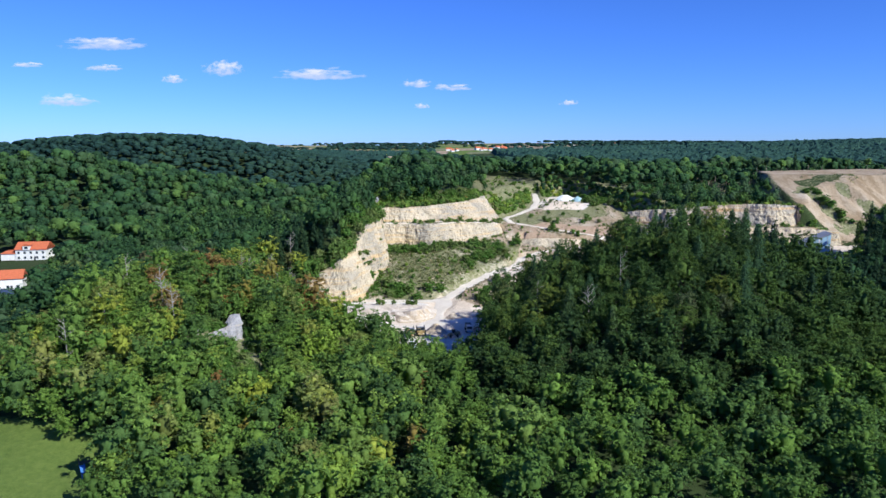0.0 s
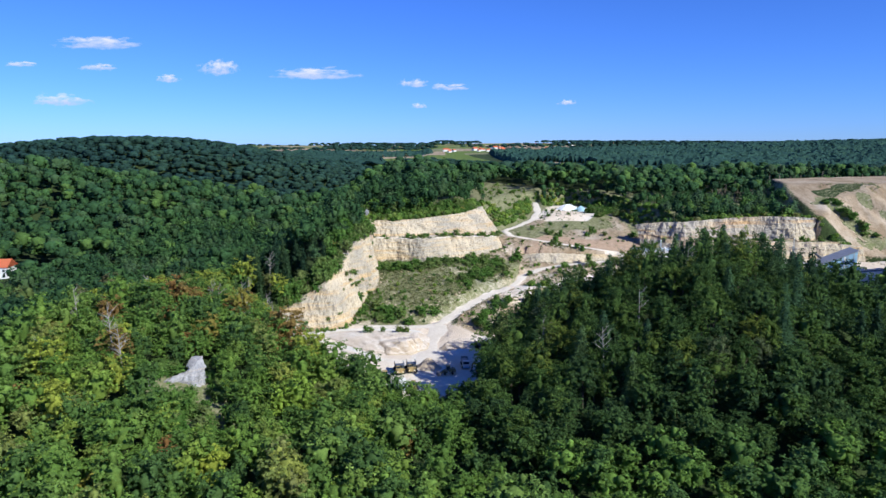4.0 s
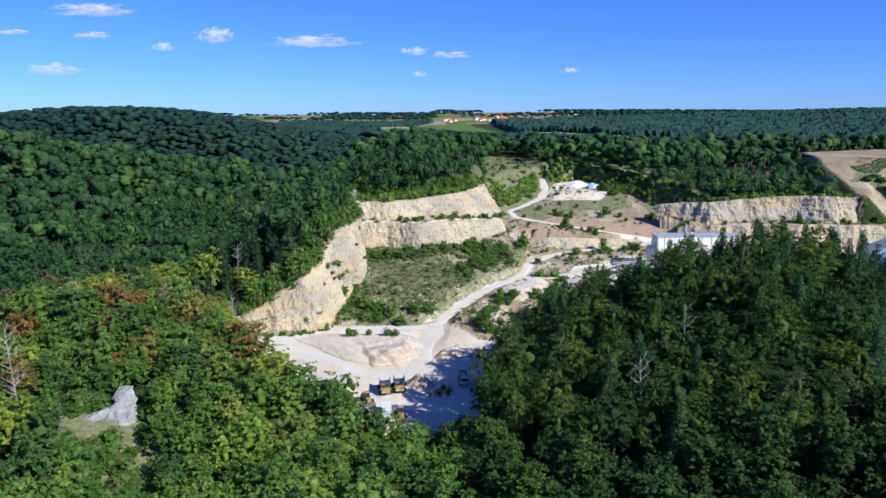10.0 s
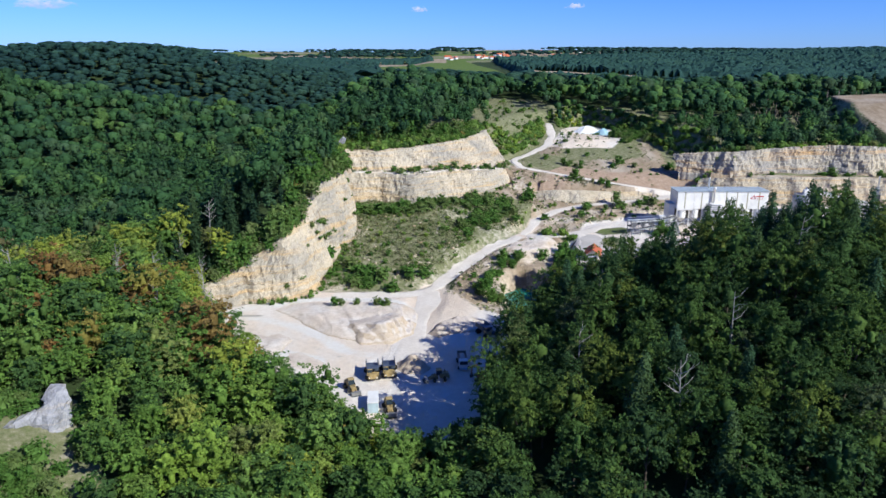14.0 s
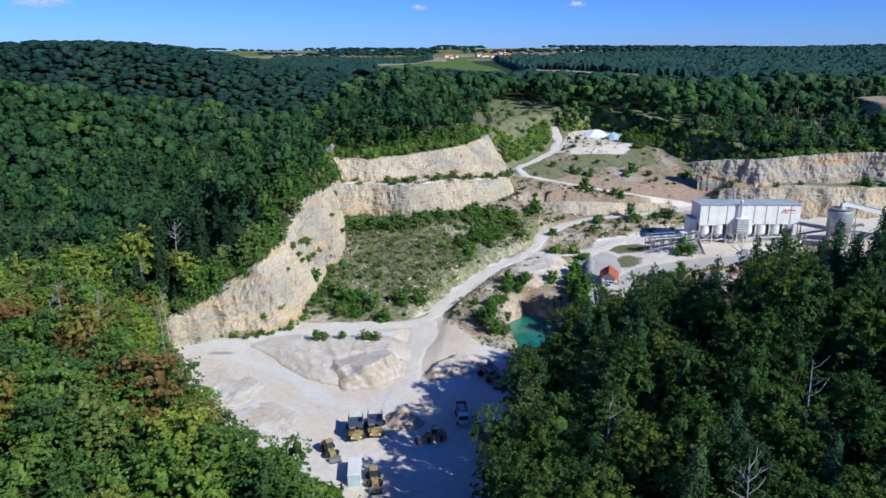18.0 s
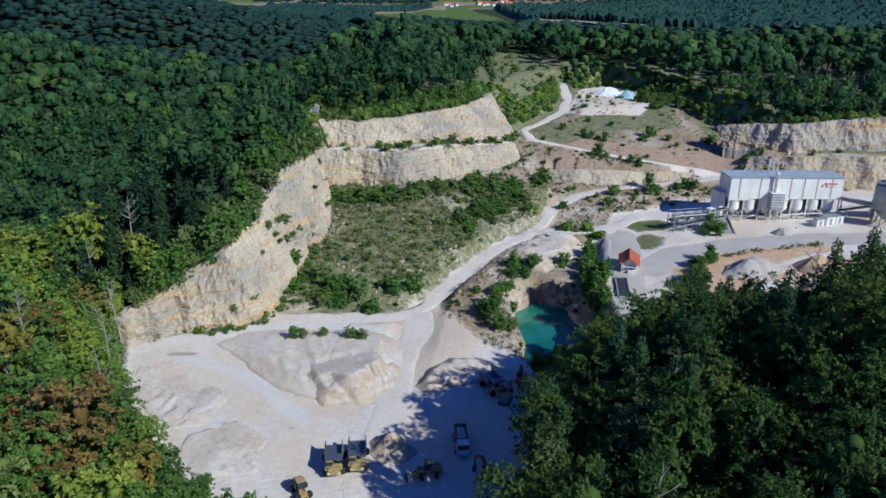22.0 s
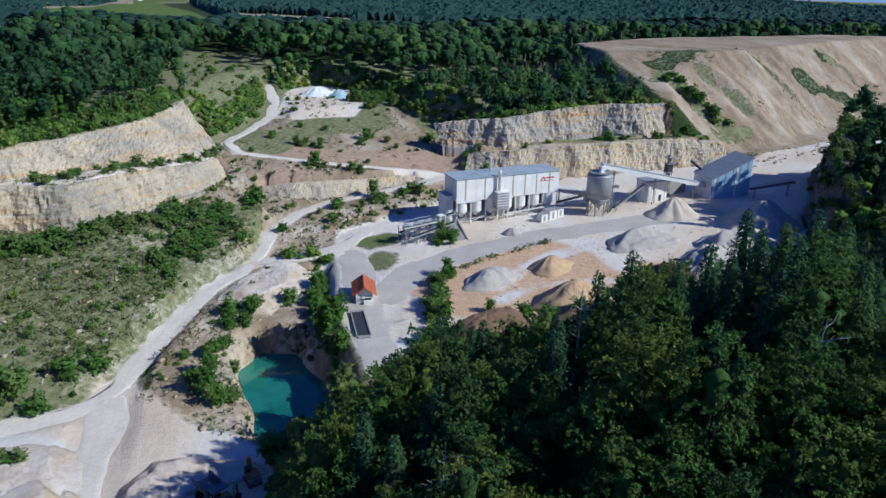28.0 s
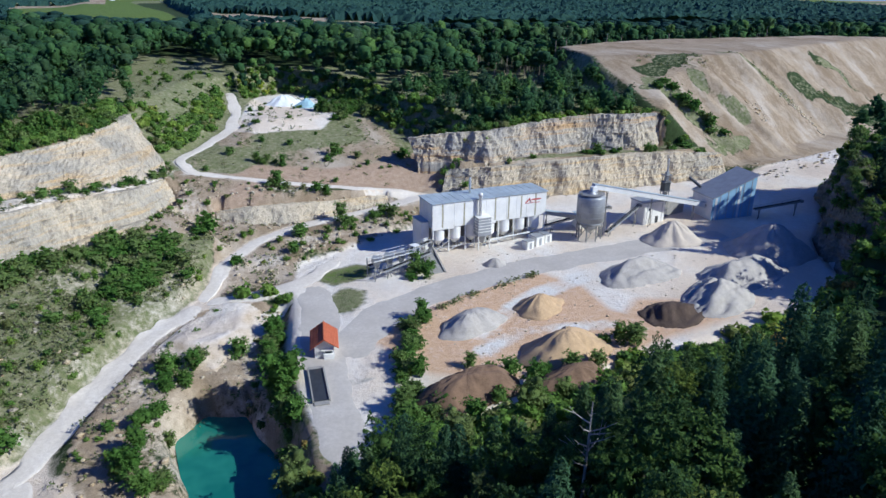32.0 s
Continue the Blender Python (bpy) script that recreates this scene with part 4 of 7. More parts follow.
            src.matrix_basis = Matrix.Translation((x[i], y[i], z[i]))
            tagged(src, group=tag)
        else:
            tagged(copy_thing(src, m), group=tag)

    # the rest of the woods near the quarry
    x, y = jittered(-420, 620, 4, 560, 6.3, rng)
    rest = ~((x > 2) & (x < 134) & (y > 56) & (y < 206))
    rest &= ~((x <= 2) & (x > -140) & (y < 206))
    dense = jittered(-140, 134, 4, 206, 5.3, rng)
    ok = (dense[1] > 56) | (dense[0] < 2)
    x, y = np.r_[x[rest], dense[0][ok]], np.r_[y[rest], dense[1][ok]]
    ok = allowed(x, y) & seen(x, y) & ~((vnoise(x, y, 26) + 0.4 * vnoise(x, y, 9) > 0.62) & (x > 60) & (x < 240) & (y > 330) & (y < 450))
    hill = (x > 2) & (x < 134) & (y > 56) & (y < 206)
    ok &= ~(hill & (np.hypot(x - 54, (y - 136) * 0.9) < np.sort(rank)[min(299, len(rank) - 1)] + 2))
    x, y = x[ok], y[ok]
    tint = np.clip(0.42 + 0.30 * vnoise(x, y, 35) + rng.normal(0, 0.28, len(x)), 0, 1)
    right = S((x - 5) / 6) * (y < 230)
    tint = np.clip(tint * (1 - 0.55 * right), 0, 1)
    rust = rng.random(len(x)) < (0.03 + 0.20 * G(x + 80, y - 150, 22, 26)) * (1 - right) * (np.hypot(x, y) < 290)
    tint[rust] = rng.uniform(0.93, 1, rust.sum())
    tint[(tint > 0.9) & ~rust] = 0.88
    size = rng.uniform(0.68, 1.3, len(x)) * (1 + 0.18 * vnoise(x, y, 25))
    edge = np.maximum.reduce([inside(x, y, p) for p in (PIT, SLOPE, PLATFORM, TERRACE, YARD)])
    size *= np.where(edge > -9, 0.75, 1) * np.where((inside(x, y, PIT) > -12) & (x > -48) & (y < 150), 0.8, 1)
    young = S((x - 50) / 8) * S((y - 316) / 6) * S((455 - y - 0.1 * x) / 14) * S((246 - x) / 10)
    size *= (1 - 0.12 * young) * np.where((x > -140) & (x < 134) & (y < 206), 0.86, 1)
    fir = rng.random(len(x)) < np.clip(0.9 * G(x + 78, y - 222, 14, 16) + 0.7 * G(x - 98, y - 168, 36, 30) + 0.12 * (y > 430) * (x > 150) + 0.8 * G(x - 160, y - 160, 45, 35), 0, 1)
    near = (np.abs(x) < 135) & (y < 215)
    a, b = near & ~fir, ~near & ~fir
    close = a & (x < 100) & (x > -118) & (y > 78)
    a &= ~close
    on_hill = near & ~fir & (x > 4) & (y > 56)
    a, close = a & ~on_hill, close & ~on_hill
    forest("forest_hilltop", x[on_hill], y[on_hill], fine_kinds, np.clip(tint[on_hill] * 1.6, 0, 1), size[on_hill], leaf_hill, "dark green broadleaf wood on the hill beside the pit", rng)
    forest("forest_pit_side", x[close], y[close], fine_kinds, tint[close], size[close], leaf_mid, "mixed green forest beside the pit and on its hills, some crowns rust and yellow", rng)
    forest("forest_broadleaf", x[a], y[a], mid_kinds, tint[a], size[a], leaf_mid, "mixed green broadleaf forest covering the slopes, a few crowns turning rust", rng)
    rear = b & ((y > 400) | (x < -190) | (np.hypot(x, y) > 480))
    b &= ~rear
    forest("forest_rear", x[rear], y[rear], rear_kinds, tint[rear], size[rear], leaf_back, "mixed green broadleaf forest on the hills behind the quarry", rng)
    bushy = b & (young > 0.5)
    b &= ~bushy
    forest("forest_young", x[bushy], y[bushy], low_kinds, tint[bushy], size[bushy], leaf_back, "bushy young broadleaf wood with grassy clearings above the bluff", rng)
    edge = rear & (x > 200) & (y < 535)
    stem = [flat(tube([(0, 0, -1), (0.2, 0.1, 6), (0.1, 0, 12)], (0.26, 0.2, 0.1), 5))]
    forest("forest_stems", x[edge], y[edge], stem, tint[edge], size[edge], plain("pale_bark", (0.26, 0.22, 0.17), 0.9, 0, 0.4, 1.5), "bare pale trunks along the forest edge above the spoil", rng)
    forest("forest_plateau", x[b], y[b], back_kinds, tint[b], size[b], leaf_back, "mixed green broadleaf forest round and behind the quarry", rng)
    forest("forest_conifer", x[fir], y[fir], conifer, tint[fir], size[fir], needle_mid, "dark conifers standing among the broadleaf forest", rng)

    # undergrowth at the wood's edges
    low = [flat(merge([leaf_blades(*(lambda q: (q[0] + (0, 0, 0.9), q[1]))(crown_points(rng, 60, 1.7, 1.3, 4)[:2]), 0.42, rng), blob(np.array([0, 0, 0.8]), np.array([1.3, 1.3, 1.1]), rng, 3, 6)])) for _ in range(3)]
    x, y = jittered(-120, 260, 96, 480, 3.0, rng)
    edge = np.maximum.reduce([inside(x, y, p) for p in NO_TREES])
    ok = (edge < -0.6) & ((edge > -13) | (along(x, y, UPPER_RIM)[0] < 15)) & (inside(x, y, SPOIL) < -3) & (along(x, y, HAUL_TOP)[0] > 5) & (along(x, y, HAUL_UP)[0] > 6) & (along(x, y, GATE_ROAD)[0] > 6)
    for poly in (WEST_FOOT + WEST_RIM[::-1], UPPER_FOOT + UPPER_RIM[::-1], BLUFF_FOOT + BLUFF_RIM[::-1], FOOT_FOOT + FOOT_RIM[::-1], EAST_FOOT + EAST_RIM[::-1], LOWER_FOOT + LOWER_RIM[::-1]):
        ok &= inside(x, y, [q[:2] for q in poly]) < -0.5
    ok &= inside(x, y, CREAM_END) < -1
    x, y = x[ok], y[ok]
    forest("undergrowth", x, y, low, np.clip(rng.normal(0.5, 0.22, len(x)), 0, 0.95), rng.uniform(0.7, 1.7, len(x)), leaf_mid, "dense green undergrowth along the forest edge", rng)

    # distant woods
    x, y = jittered(-900, 1300, 560, 1080, 8.6, rng)
    more = jittered(-760, -420, 100, 560, 8.6, rng)
    x, y = np.r_[x, more[0]], np.r_[y, more[1]]
    ok = seen(x, y, 40) & (inside(x, y, SPOIL) < -4) & ((x < 40) | (y < 800)) & (np.abs(x - 90) < 0.9 * y + 420)
    x, y = x[ok], y[ok]
    forest("forest_hills", x, y, far_kinds, np.clip(0.5 + 0.3 * vnoise(x, y, 60) + rng.normal(0, 0.2, len(x)), 0, 1), rng.uniform(0.7, 1.2, len(x)), leaf_far_hazed, "dense dark forest over the far hills", rng)
    belt = [flat(blob(np.array([0, 0, 8.0]), np.array([11.5, 11.5, 3.8]), rng, 3, 6)) for _ in range(4)]
    canopy(rng)
    x, y = jittered(-2600, 3600, 2700, 4800, 52, rng)
    ok = seen(x, y, 100) & (vnoise(x, y, 420) + 0.3 * vnoise(x, y, 150) < np.where(y > 4250, 0.45, -0.12))
    x, y = x[ok], y[ok]
    forest("forest_horizon", x, y, belt, np.clip(rng.normal(0.4, 0.2, len(x)), 0, 1), rng.uniform(1.3, 2.0, len(x)), leaf_far_hazed, "belts of woodland between fields at the horizon", rng)


plant_woods()

# ---- building kit ----
def box(c, s, rz=0.0, top=(1.0, 1.0), ry=0.0):
    """A box about the centre c; top scales its upper face, rz and ry turn it in degrees."""
    x, y, z = np.array(s) / 2
    v = np.array([[sx * x * (top[0] if sz > 0 else 1), sy * y * (top[1] if sz > 0 else 1), sz * z] for sz in (-1, 1) for sx, sy in ((-1, -1), (1, -1), (1, 1), (-1, 1))])
    m = np.array(Euler((0, radians(ry), radians(rz))).to_matrix())
    f = np.array([[3, 2, 1, 0], [4, 5, 6, 7], [0, 1, 5, 4], [1, 2, 6, 5], [2, 3, 7, 6], [3, 0, 4, 7]])
    return v @ m.T + np.array(c), f


def beam(a, b, w, h=None):
    """A square bar from a to b."""
    a, b = np.array(a, float), np.array(b, float)
    d = (b - a) / np.linalg.norm(b - a)
    side = np.cross(d, (0, 0, 1.0) if abs(d[2]) < 0.95 else (0, 1.0, 0))
    side /= np.linalg.norm(side)
    up = np.cross(side, d)
    h = h or w
    v = np.array([p + side * sx * w / 2 + up * sy * h / 2 for p in (a, b) for sx, sy in ((-1, -1), (1, -1), (1, 1), (-1, 1))])
    return v, np.array([[3, 2, 1, 0], [4, 5, 6, 7], [0, 1, 5, 4], [1, 2, 6, 5], [2, 3, 7, 6], [3, 0, 4, 7]])


def turned(profile, sides=20, centre=(0, 0, 0)):
    """A solid of revolution about z through (radius, height) pairs."""
    v, f = [], []
    for r, z in profile:
        v += [(r * math.cos(a), r * math.sin(a), z) for a in np.arange(sides) * 2 * math.pi / sides]
    for i in range(len(profile) - 1):
        for j in range(sides):
            k = (j + 1) % sides
            f.append([i * sides + j, i * sides + k, (i + 1) * sides + k, (i + 1) * sides + j])
    for o, flip in ((0, True), ((len(profile) - 1) * sides, False)):
        for j in range(1, sides - 1, 2):
            q = [o, o + j, o + j + 1, o + min(j + 2, sides - 1)]
            f.append(q[::-1] if flip else q)
    return np.array(v) + np.array(centre), np.array(f)


def wheel_shape(r, w, sides=16):
    v, f = turned([(r * 0.5, -w / 2), (r * 0.94, -w / 2), (r, -w / 3), (r, w / 3), (r * 0.94, w / 2), (r * 0.5, w / 2)], sides)
    return v[:, [0, 2, 1]], f[:, ::-1]


def prism(points, y0, y1):
    """A profile in x and z, pushed along y."""
    n = len(points)
    v = np.array([(x, y, z) for y in (y0, y1) for x, z in points], float)
    f = [[i, (i + 1) % n, n + (i + 1) % n, n + i] for i in range(n)]
    for o in (0, n):
        for j in range(1, n - 1, 2):
            f.append([o, o + j, o + j + 1, o + min(j + 2, n - 1)])
    return v, np.array(f)


def parts(name, shapes, mat, parent, label=""):
    """A part for each shape."""
    for shape in shapes:
        part(name, shape, mat, parent, label)


def part(name, shapes, mat, parent, label="", at=None, smooth=False):
    """One mesh under a thing or a part."""
    v, f = merge(shapes if isinstance(shapes, list) else [shapes])
    ob = new(name, mesh_from(name, v, tri(f), mat, smooth))
    ob.parent = parent
    if at is not None:
        ob.matrix_basis = at
    return tagged(ob, label)


def thing(name, m, label, category, group=""):
    root = new(name)
    root.matrix_basis = m
    return tagged(root, label, category, group)


def on_ground(x, y, rz=0.0, lift=0.0):
    return pose(x, y, zat(x, y) + lift, 0, 0, rz)


paint_white = plain("white_sheet_metal", (0.84, 0.82, 0.77), 0.5, 0.0, 0.18, 0.25)
paint_grey = plain("grey_galvanised_steel", (0.40, 0.41, 0.42), 0.45, 0.3, 0.25, 0.4)
paint_blue = plain("blue_sheet_metal", (0.33, 0.53, 0.70), 0.5, 0.0, 0.25, 0.3)
roof_blue = plain("blue_grey_roof_sheet", (0.44, 0.50, 0.53), 0.5, 0.0, 0.25, 0.3)
steel = plain("weathered_steel", (0.34, 0.33, 0.31), 0.55, 0.4, 0.35, 1.0)
steel_dark = plain("dark_steel", (0.09, 0.095, 0.10), 0.5, 0.5, 0.3, 1.0)
rust_stain = plain("ochre_rust_stain", (0.46, 0.42, 0.29), 0.7, 0.0, 0.4, 0.5)
paint_red = plain("red_paint", (0.50, 0.06, 0.05), 0.5, 0, 0.15)
paint_yellow = plain("worn_machine_yellow", (0.47, 0.345, 0.15), 0.65, 0, 0.4, 1.5)
paint_orange = plain("machine_orange", (0.50, 0.17, 0.05), 0.5, 0, 0.35, 1.5)
box_steel = plain("blue_grey_dump_steel", (0.14, 0.17, 0.22), 0.45, 0.4, 0.35, 1.2)
rubber = plain("black_rubber", (0.03, 0.03, 0.03), 0.85, 0, 0.3, 3)
glass_dark = plain("dark_cab_glass", (0.03, 0.045, 0.06), 0.1, 0, 0.1)
tile_red = plain("red_roof_tiles", (0.56, 0.15, 0.065), 0.75, 0, 0.3, 1.5, 0.03)
tile_blue = plain("dark_blue_roof_tiles", (0.06, 0.09, 0.17), 0.6, 0, 0.3, 1.5, 0.03)
plaster = plain("white_render", (0.74, 0.73, 0.71), 0.9, 0, 0.15, 0.6)
concrete = plain("worn_concrete", (0.36, 0.34, 0.31), 0.9, 0, 0.3, 0.7, 0.02)
tarp_mat = plain("pale_blue_tarpaulin", (0.42, 0.62, 0.68), 0.5, 0, 0.2, 1.0)
salt_mat = plain("white_lime_heap", (0.72, 0.73, 0.73), 0.9, 0, 0.15, 0.8)
sand_tan = plain("tan_sand", (0.58, 0.40, 0.23), 0.97, 0, 0.3, 0.5, 0.15)
sand_pale = plain("pale_crushed_stone", (0.61, 0.52, 0.42), 0.97, 0, 0.16, 0.35, 0.15)
grit_grey = plain("grey_grit", (0.50, 0.455, 0.405), 0.97, 0, 0.3, 0.5, 0.15)
soil_brown = plain("brown_overburden", (0.24, 0.15, 0.095), 0.97, 0, 0.45, 0.4, 0.2)
soil_dark = plain("dark_brown_soil", (0.11, 0.075, 0.055), 0.97, 0, 0.4, 0.5, 0.2)


def road_material():
    m = Mat("packed_chalk_road", 0.95, 0, 0.12)
    n1, n2 = m.noise(0.12, 5), m.noise(1.1, 7, 0.7)
    c = m.ramp(n1, [(0.3, (0.66, 0.585, 0.49)), (0.55, (0.73, 0.66, 0.57)), (0.75, (0.76, 0.70, 0.62))])
    c = m.mix(m.ramp(n2, [(0.4, (0.5,) * 3), (0.62, (0, 0, 0))]), c, (0.55, 0.48, 0.40))
    m.color(c).bump(n2, 0.5, 0.15)
    return m.m


def asphalt_material():
    m = Mat("dusty_grey_paving", 0.9, 0, 0.15)
    n1, n2 = m.noise(0.15, 5), m.noise(1.3, 7, 0.7)
    c = m.ramp(n1, [(0.3, (0.45, 0.405, 0.355)), (0.55, (0.53, 0.48, 0.425)), (0.75, (0.58, 0.535, 0.48))])
    c = m.mix(m.ramp(n2, [(0.4, (0.5,) * 3), (0.62, (0, 0, 0))]), c, (0.41, 0.37, 0.325))
    m.color(c).bump(n2, 0.4, 0.1)
    return m.m


road_mat, pave_mat = road_material(), asphalt_material()


def ribbon(name, line, half, mat, label, lift=0.14):
    """A worn road laid along a line, with frayed edges and two shallow ruts."""
    p, length = resample(line, 2)
    n = max(8, int(length / 1.2))
    p, _ = resample(line, n)
    # soften the corners
    for _ in range(6):
        p[1:-1] = (p[:-2] + 2 * p[1:-1] + p[2:]) / 4
    d = np.gradient(p, axis=0)[:, :2]
    d /= np.linalg.norm(d, axis=1, keepdims=True)
    side = np.stack([d[:, 1], -d[:, 0]], 1)
    v = []
    cross = (-1.0, -0.72, -0.45, -0.2, 0.2, 0.45, 0.72, 1.0)
    dip = (-0.14, 0.0, -0.05, 0.0, 0.0, -0.05, 0.0, -0.14)
    for i in range(n):
        s = i * length / n
        for c, h in zip(cross, dip):
            end = min(1.0, min(s, length - s) / 7.0)
            w = half * c * (0.35 + 0.65 * end ** 0.6)
            h -= 0.35 * max(0.0, 1 - 2.2 * end)
            if abs(c) == 1:
                w += c * 0.9 * fbm(s + 40 * c, p[i, 0], 7, 3)
            x, y = p[i, 0] + side[i, 0] * w, p[i, 1] + side[i, 1] * w
            v.append((x, y, zat(x, y) + lift + h))
    k = len(cross)
    q = (np.arange(n - 1)[:, None] * k + np.arange(k - 1)).ravel()
    ob = new(name, mesh_from(name, v, np.stack([q, q + 1, q + k + 1, q + k], 1), mat, True))
    return tagged(ob, label, "road", kind="structure")


ribbon("haul_road", HAUL_UP[:7], 2.9, road_mat, "pale packed chalk haul road climbing out of the pit")
ribbon("haul_road_terrace", HAUL_UP[6:], 2.0, road_mat, "pale chalk track climbing the terrace", 0.16)
ribbon("haul_road_pit", HAUL_DOWN, 3.6, road_mat, "pale chalk haul road down to the pit floor", 0.17)
ribbon("haul_road_platform", HAUL_TOP, 2.2, road_mat, "pale chalk track winding up to the storage platform")
ribbon("yard_road", YARD_ROAD, 3.0, road_mat, "dusty pale road into the plant yard", 0.18)
ribbon("gate_road", GATE_ROAD, 4.6, pave_mat, "dusty grey paved gate road past the weigh hut", 0.13)
ribbon("plant_road", PLANT_ROAD, 5.5, pave_mat, "dusty grey paved road along the plant yard", 0.12)
ribbon("spur_road", [(60, 268, 4.5), (46, 258, 3.4), (34, 268, 3)], 2.0, road_mat, "short chalk spur beside the sandbank", 0.2)


# ---- water ----
def make_pond():
    m = Mat("turquoise_quarry_water", 0.08, 0, 0.5)
    n = m.noise(0.09, 3)
    m.color(m.ramp(n, [(0.35, (0.015, 0.13, 0.105)), (0.65, (0.035, 0.21, 0.155))]))
    m.bump(m.noise(3.0, 3), 0.05, 0.02)
    c = np.mean(POND, axis=0)
    ring = [(c[0] + (x - c[0]) * 1.28, c[1] + (y - c[1]) * 1.2, -8.6) for x, y in POND]
    v = [(c[0], c[1], -8.6)] + ring
    f = [(0, 1 + i, 1 + (i + 1) % len(ring)) for i in range(len(ring))]
    ob = new("water", mesh_from("water", v, f, m.m))
    tagged(ob, "still turquoise pond at the foot of the quarry wall", "pond", kind="structure")


make_pond()


# ---- heaps ----
def heap(x, y, rx, ry, tall, mat, label, rz=0.0, seed=1, peak=0.15, ridge=0.0, category="stockpile"):
    """A tipped heap: a soft cone or ridge with runnels and slumped toes."""
    rng = np.random.default_rng(seed)
    ph = rng.uniform(0, 6.28, 8)
    sides, rings = 72, 18
    c, s = math.cos(radians(rz)), math.sin(radians(rz))
    v = []
    for i in range(rings + 1):
        t = i / rings
        for j in range(sides):
            a = 2 * math.pi * j / sides
            wob = 1 + 0.10 * math.sin(2 * a + ph[0]) + 0.07 * math.sin(3 * a + ph[1]) + 0.05 * math.sin(7 * a + ph[2])
            lx, ly = rx * t * wob * math.cos(a), ry * t * wob * math.sin(a)
            rr = math.hypot(max(0.0, abs(lx) - ridge * rx) / rx / max(1e-6, 1 - ridge), ly / ry) / wob if ridge else t
            prof = max(0.0, 1 - max(0.0, rr - peak) / (1 - peak)) ** 0.95
            prof = 0.55 * prof + 0.45 * prof * prof * (3 - 2 * prof)
            run = 0.09 * float(fbm(x + 7 * math.cos(a) + 0.25 * lx, y + 7 * math.sin(a) + 0.25 * ly, 1.6, 3))
            gx_, gy_ = x + c * lx - s * ly, y + s * lx + c * ly
            h = tall * prof * (1 + run * t * (1.1 - t) * 2.2) + 0.5 * float(fbm(gx_, gy_, 4, 4)) * min(1, prof * 3)
            v.append((c * lx - s * ly, s * lx + c * ly, h - 0.5 * (i == rings) + zat(gx_, gy_) + 0.05))
    v = np.array(v)
    base = zat(x, y)
    v[:, 2] -= base
    q = [[i * sides + j, i * sides + (j + 1) % sides, (i + 1) * sides + (j + 1) % sides, (i + 1) * sides + j] for i in range(rings) for j in range(sides)]
    ob = new("stockpile", mesh_from("stockpile", v, tri(np.array(q))[:, ::-1], mat, True))
    ob.matrix_basis = pose(x, y, base)
    return tagged(ob, label, category, "stockpiles in the quarry")


def bank(poly, tall, label, mat, rise=(0.4, -0.9), grade=0.12, repose=0.62, gully=1.3, seed=3):
    """A dozed bank: its top climbs towards the steep, gullied tipping face."""
    a = np.array(poly, float)
    rise = np.array(rise) / math.hypot(*rise)
    step = 0.6
    xs, ys = np.arange(a[:, 0].min() - 2, a[:, 0].max() + 2, step), np.arange(a[:, 1].min() - 2, a[:, 1].max() + 2, step)
    x, y = np.meshgrid(xs, ys)
    u, v = x * rise[1] - y * rise[0], x * rise[0] + y * rise[1]
    edge = inside(x + 0.8 * fbm(x, y, 7, 3), y + 0.8 * fbm(y + 50, x, 7, 3), poly)
    run = np.abs(fbm(u + seed * 17, v * 0.22, 2.4, 4))
    face = repose * (edge + 0.5) - gully * run * np.clip(edge / 2, 0, 1)
    top = grade * (v - v[edge > 0].min()) + 0.25 * fbm(x, y, 9, 3)
    top = np.minimum(top, tall + 0.3 * fbm(x, y, 6, 3) - 0.5 * run)
    h = np.minimum(face, top)
    h = np.where(edge > -0.4, np.maximum(h, -0.1), -0.5)
    base = zat(float(a[:, 0].mean()), float(a[:, 1].mean()))
    c = a.mean(0)
    z = sample(x, y) + h - base
    ny, nx = x.shape
    q = (np.arange(ny - 1)[:, None] * nx + np.arange(nx - 1)).ravel()
    f = np.stack([q, q + 1, q + nx + 1, q + nx], 1)
    f = f[(edge.ravel()[f] > -1.2).any(1)]
    ob = new("stockpile", mesh_from("stockpile", np.stack([x - c[0], y - c[1], z], -1).reshape(-1, 3), f, mat, True))
    ob.matrix_basis = pose(c[0], c[1], base)
    return tagged(ob, label, "stockpile", "stockpiles in the quarry")


def bank_material():
    m = Mat("pale_sand_bank", 0.97, 0, 0.1)
    n1, n2, n3 = m.noise(0.08, 4), m.noise(0.7, 7, 0.7), m.noise(4.0, 5, 0.7)
    c = m.ramp(n1, [(0.35, (0.66, 0.545, 0.43)), (0.5, (0.71, 0.61, 0.505)), (0.65, (0.74, 0.675, 0.595))])
    c = m.mix(m.ramp(n2, [(0.34, (0.5,) * 3), (0.55, (0, 0, 0))]), c, (0.47, 0.385, 0.29))
    # steep faces: bare tan sand, plus gully shading put into the colour
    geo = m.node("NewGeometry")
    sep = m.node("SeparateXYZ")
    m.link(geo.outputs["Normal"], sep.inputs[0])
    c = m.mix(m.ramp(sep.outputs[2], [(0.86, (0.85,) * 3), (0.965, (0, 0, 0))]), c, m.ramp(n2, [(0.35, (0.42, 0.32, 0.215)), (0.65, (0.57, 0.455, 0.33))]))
    c = m.mix(0.3, c, m.ramp(n3, [(0.2, (0.35,) * 3), (0.8, (0.7,) * 3)]), "OVERLAY")
    m.color(c).bump(m.math("ADD", n2, m.math("MULTIPLY", n3, 0.4)), 0.8, 0.5)
    return m.m


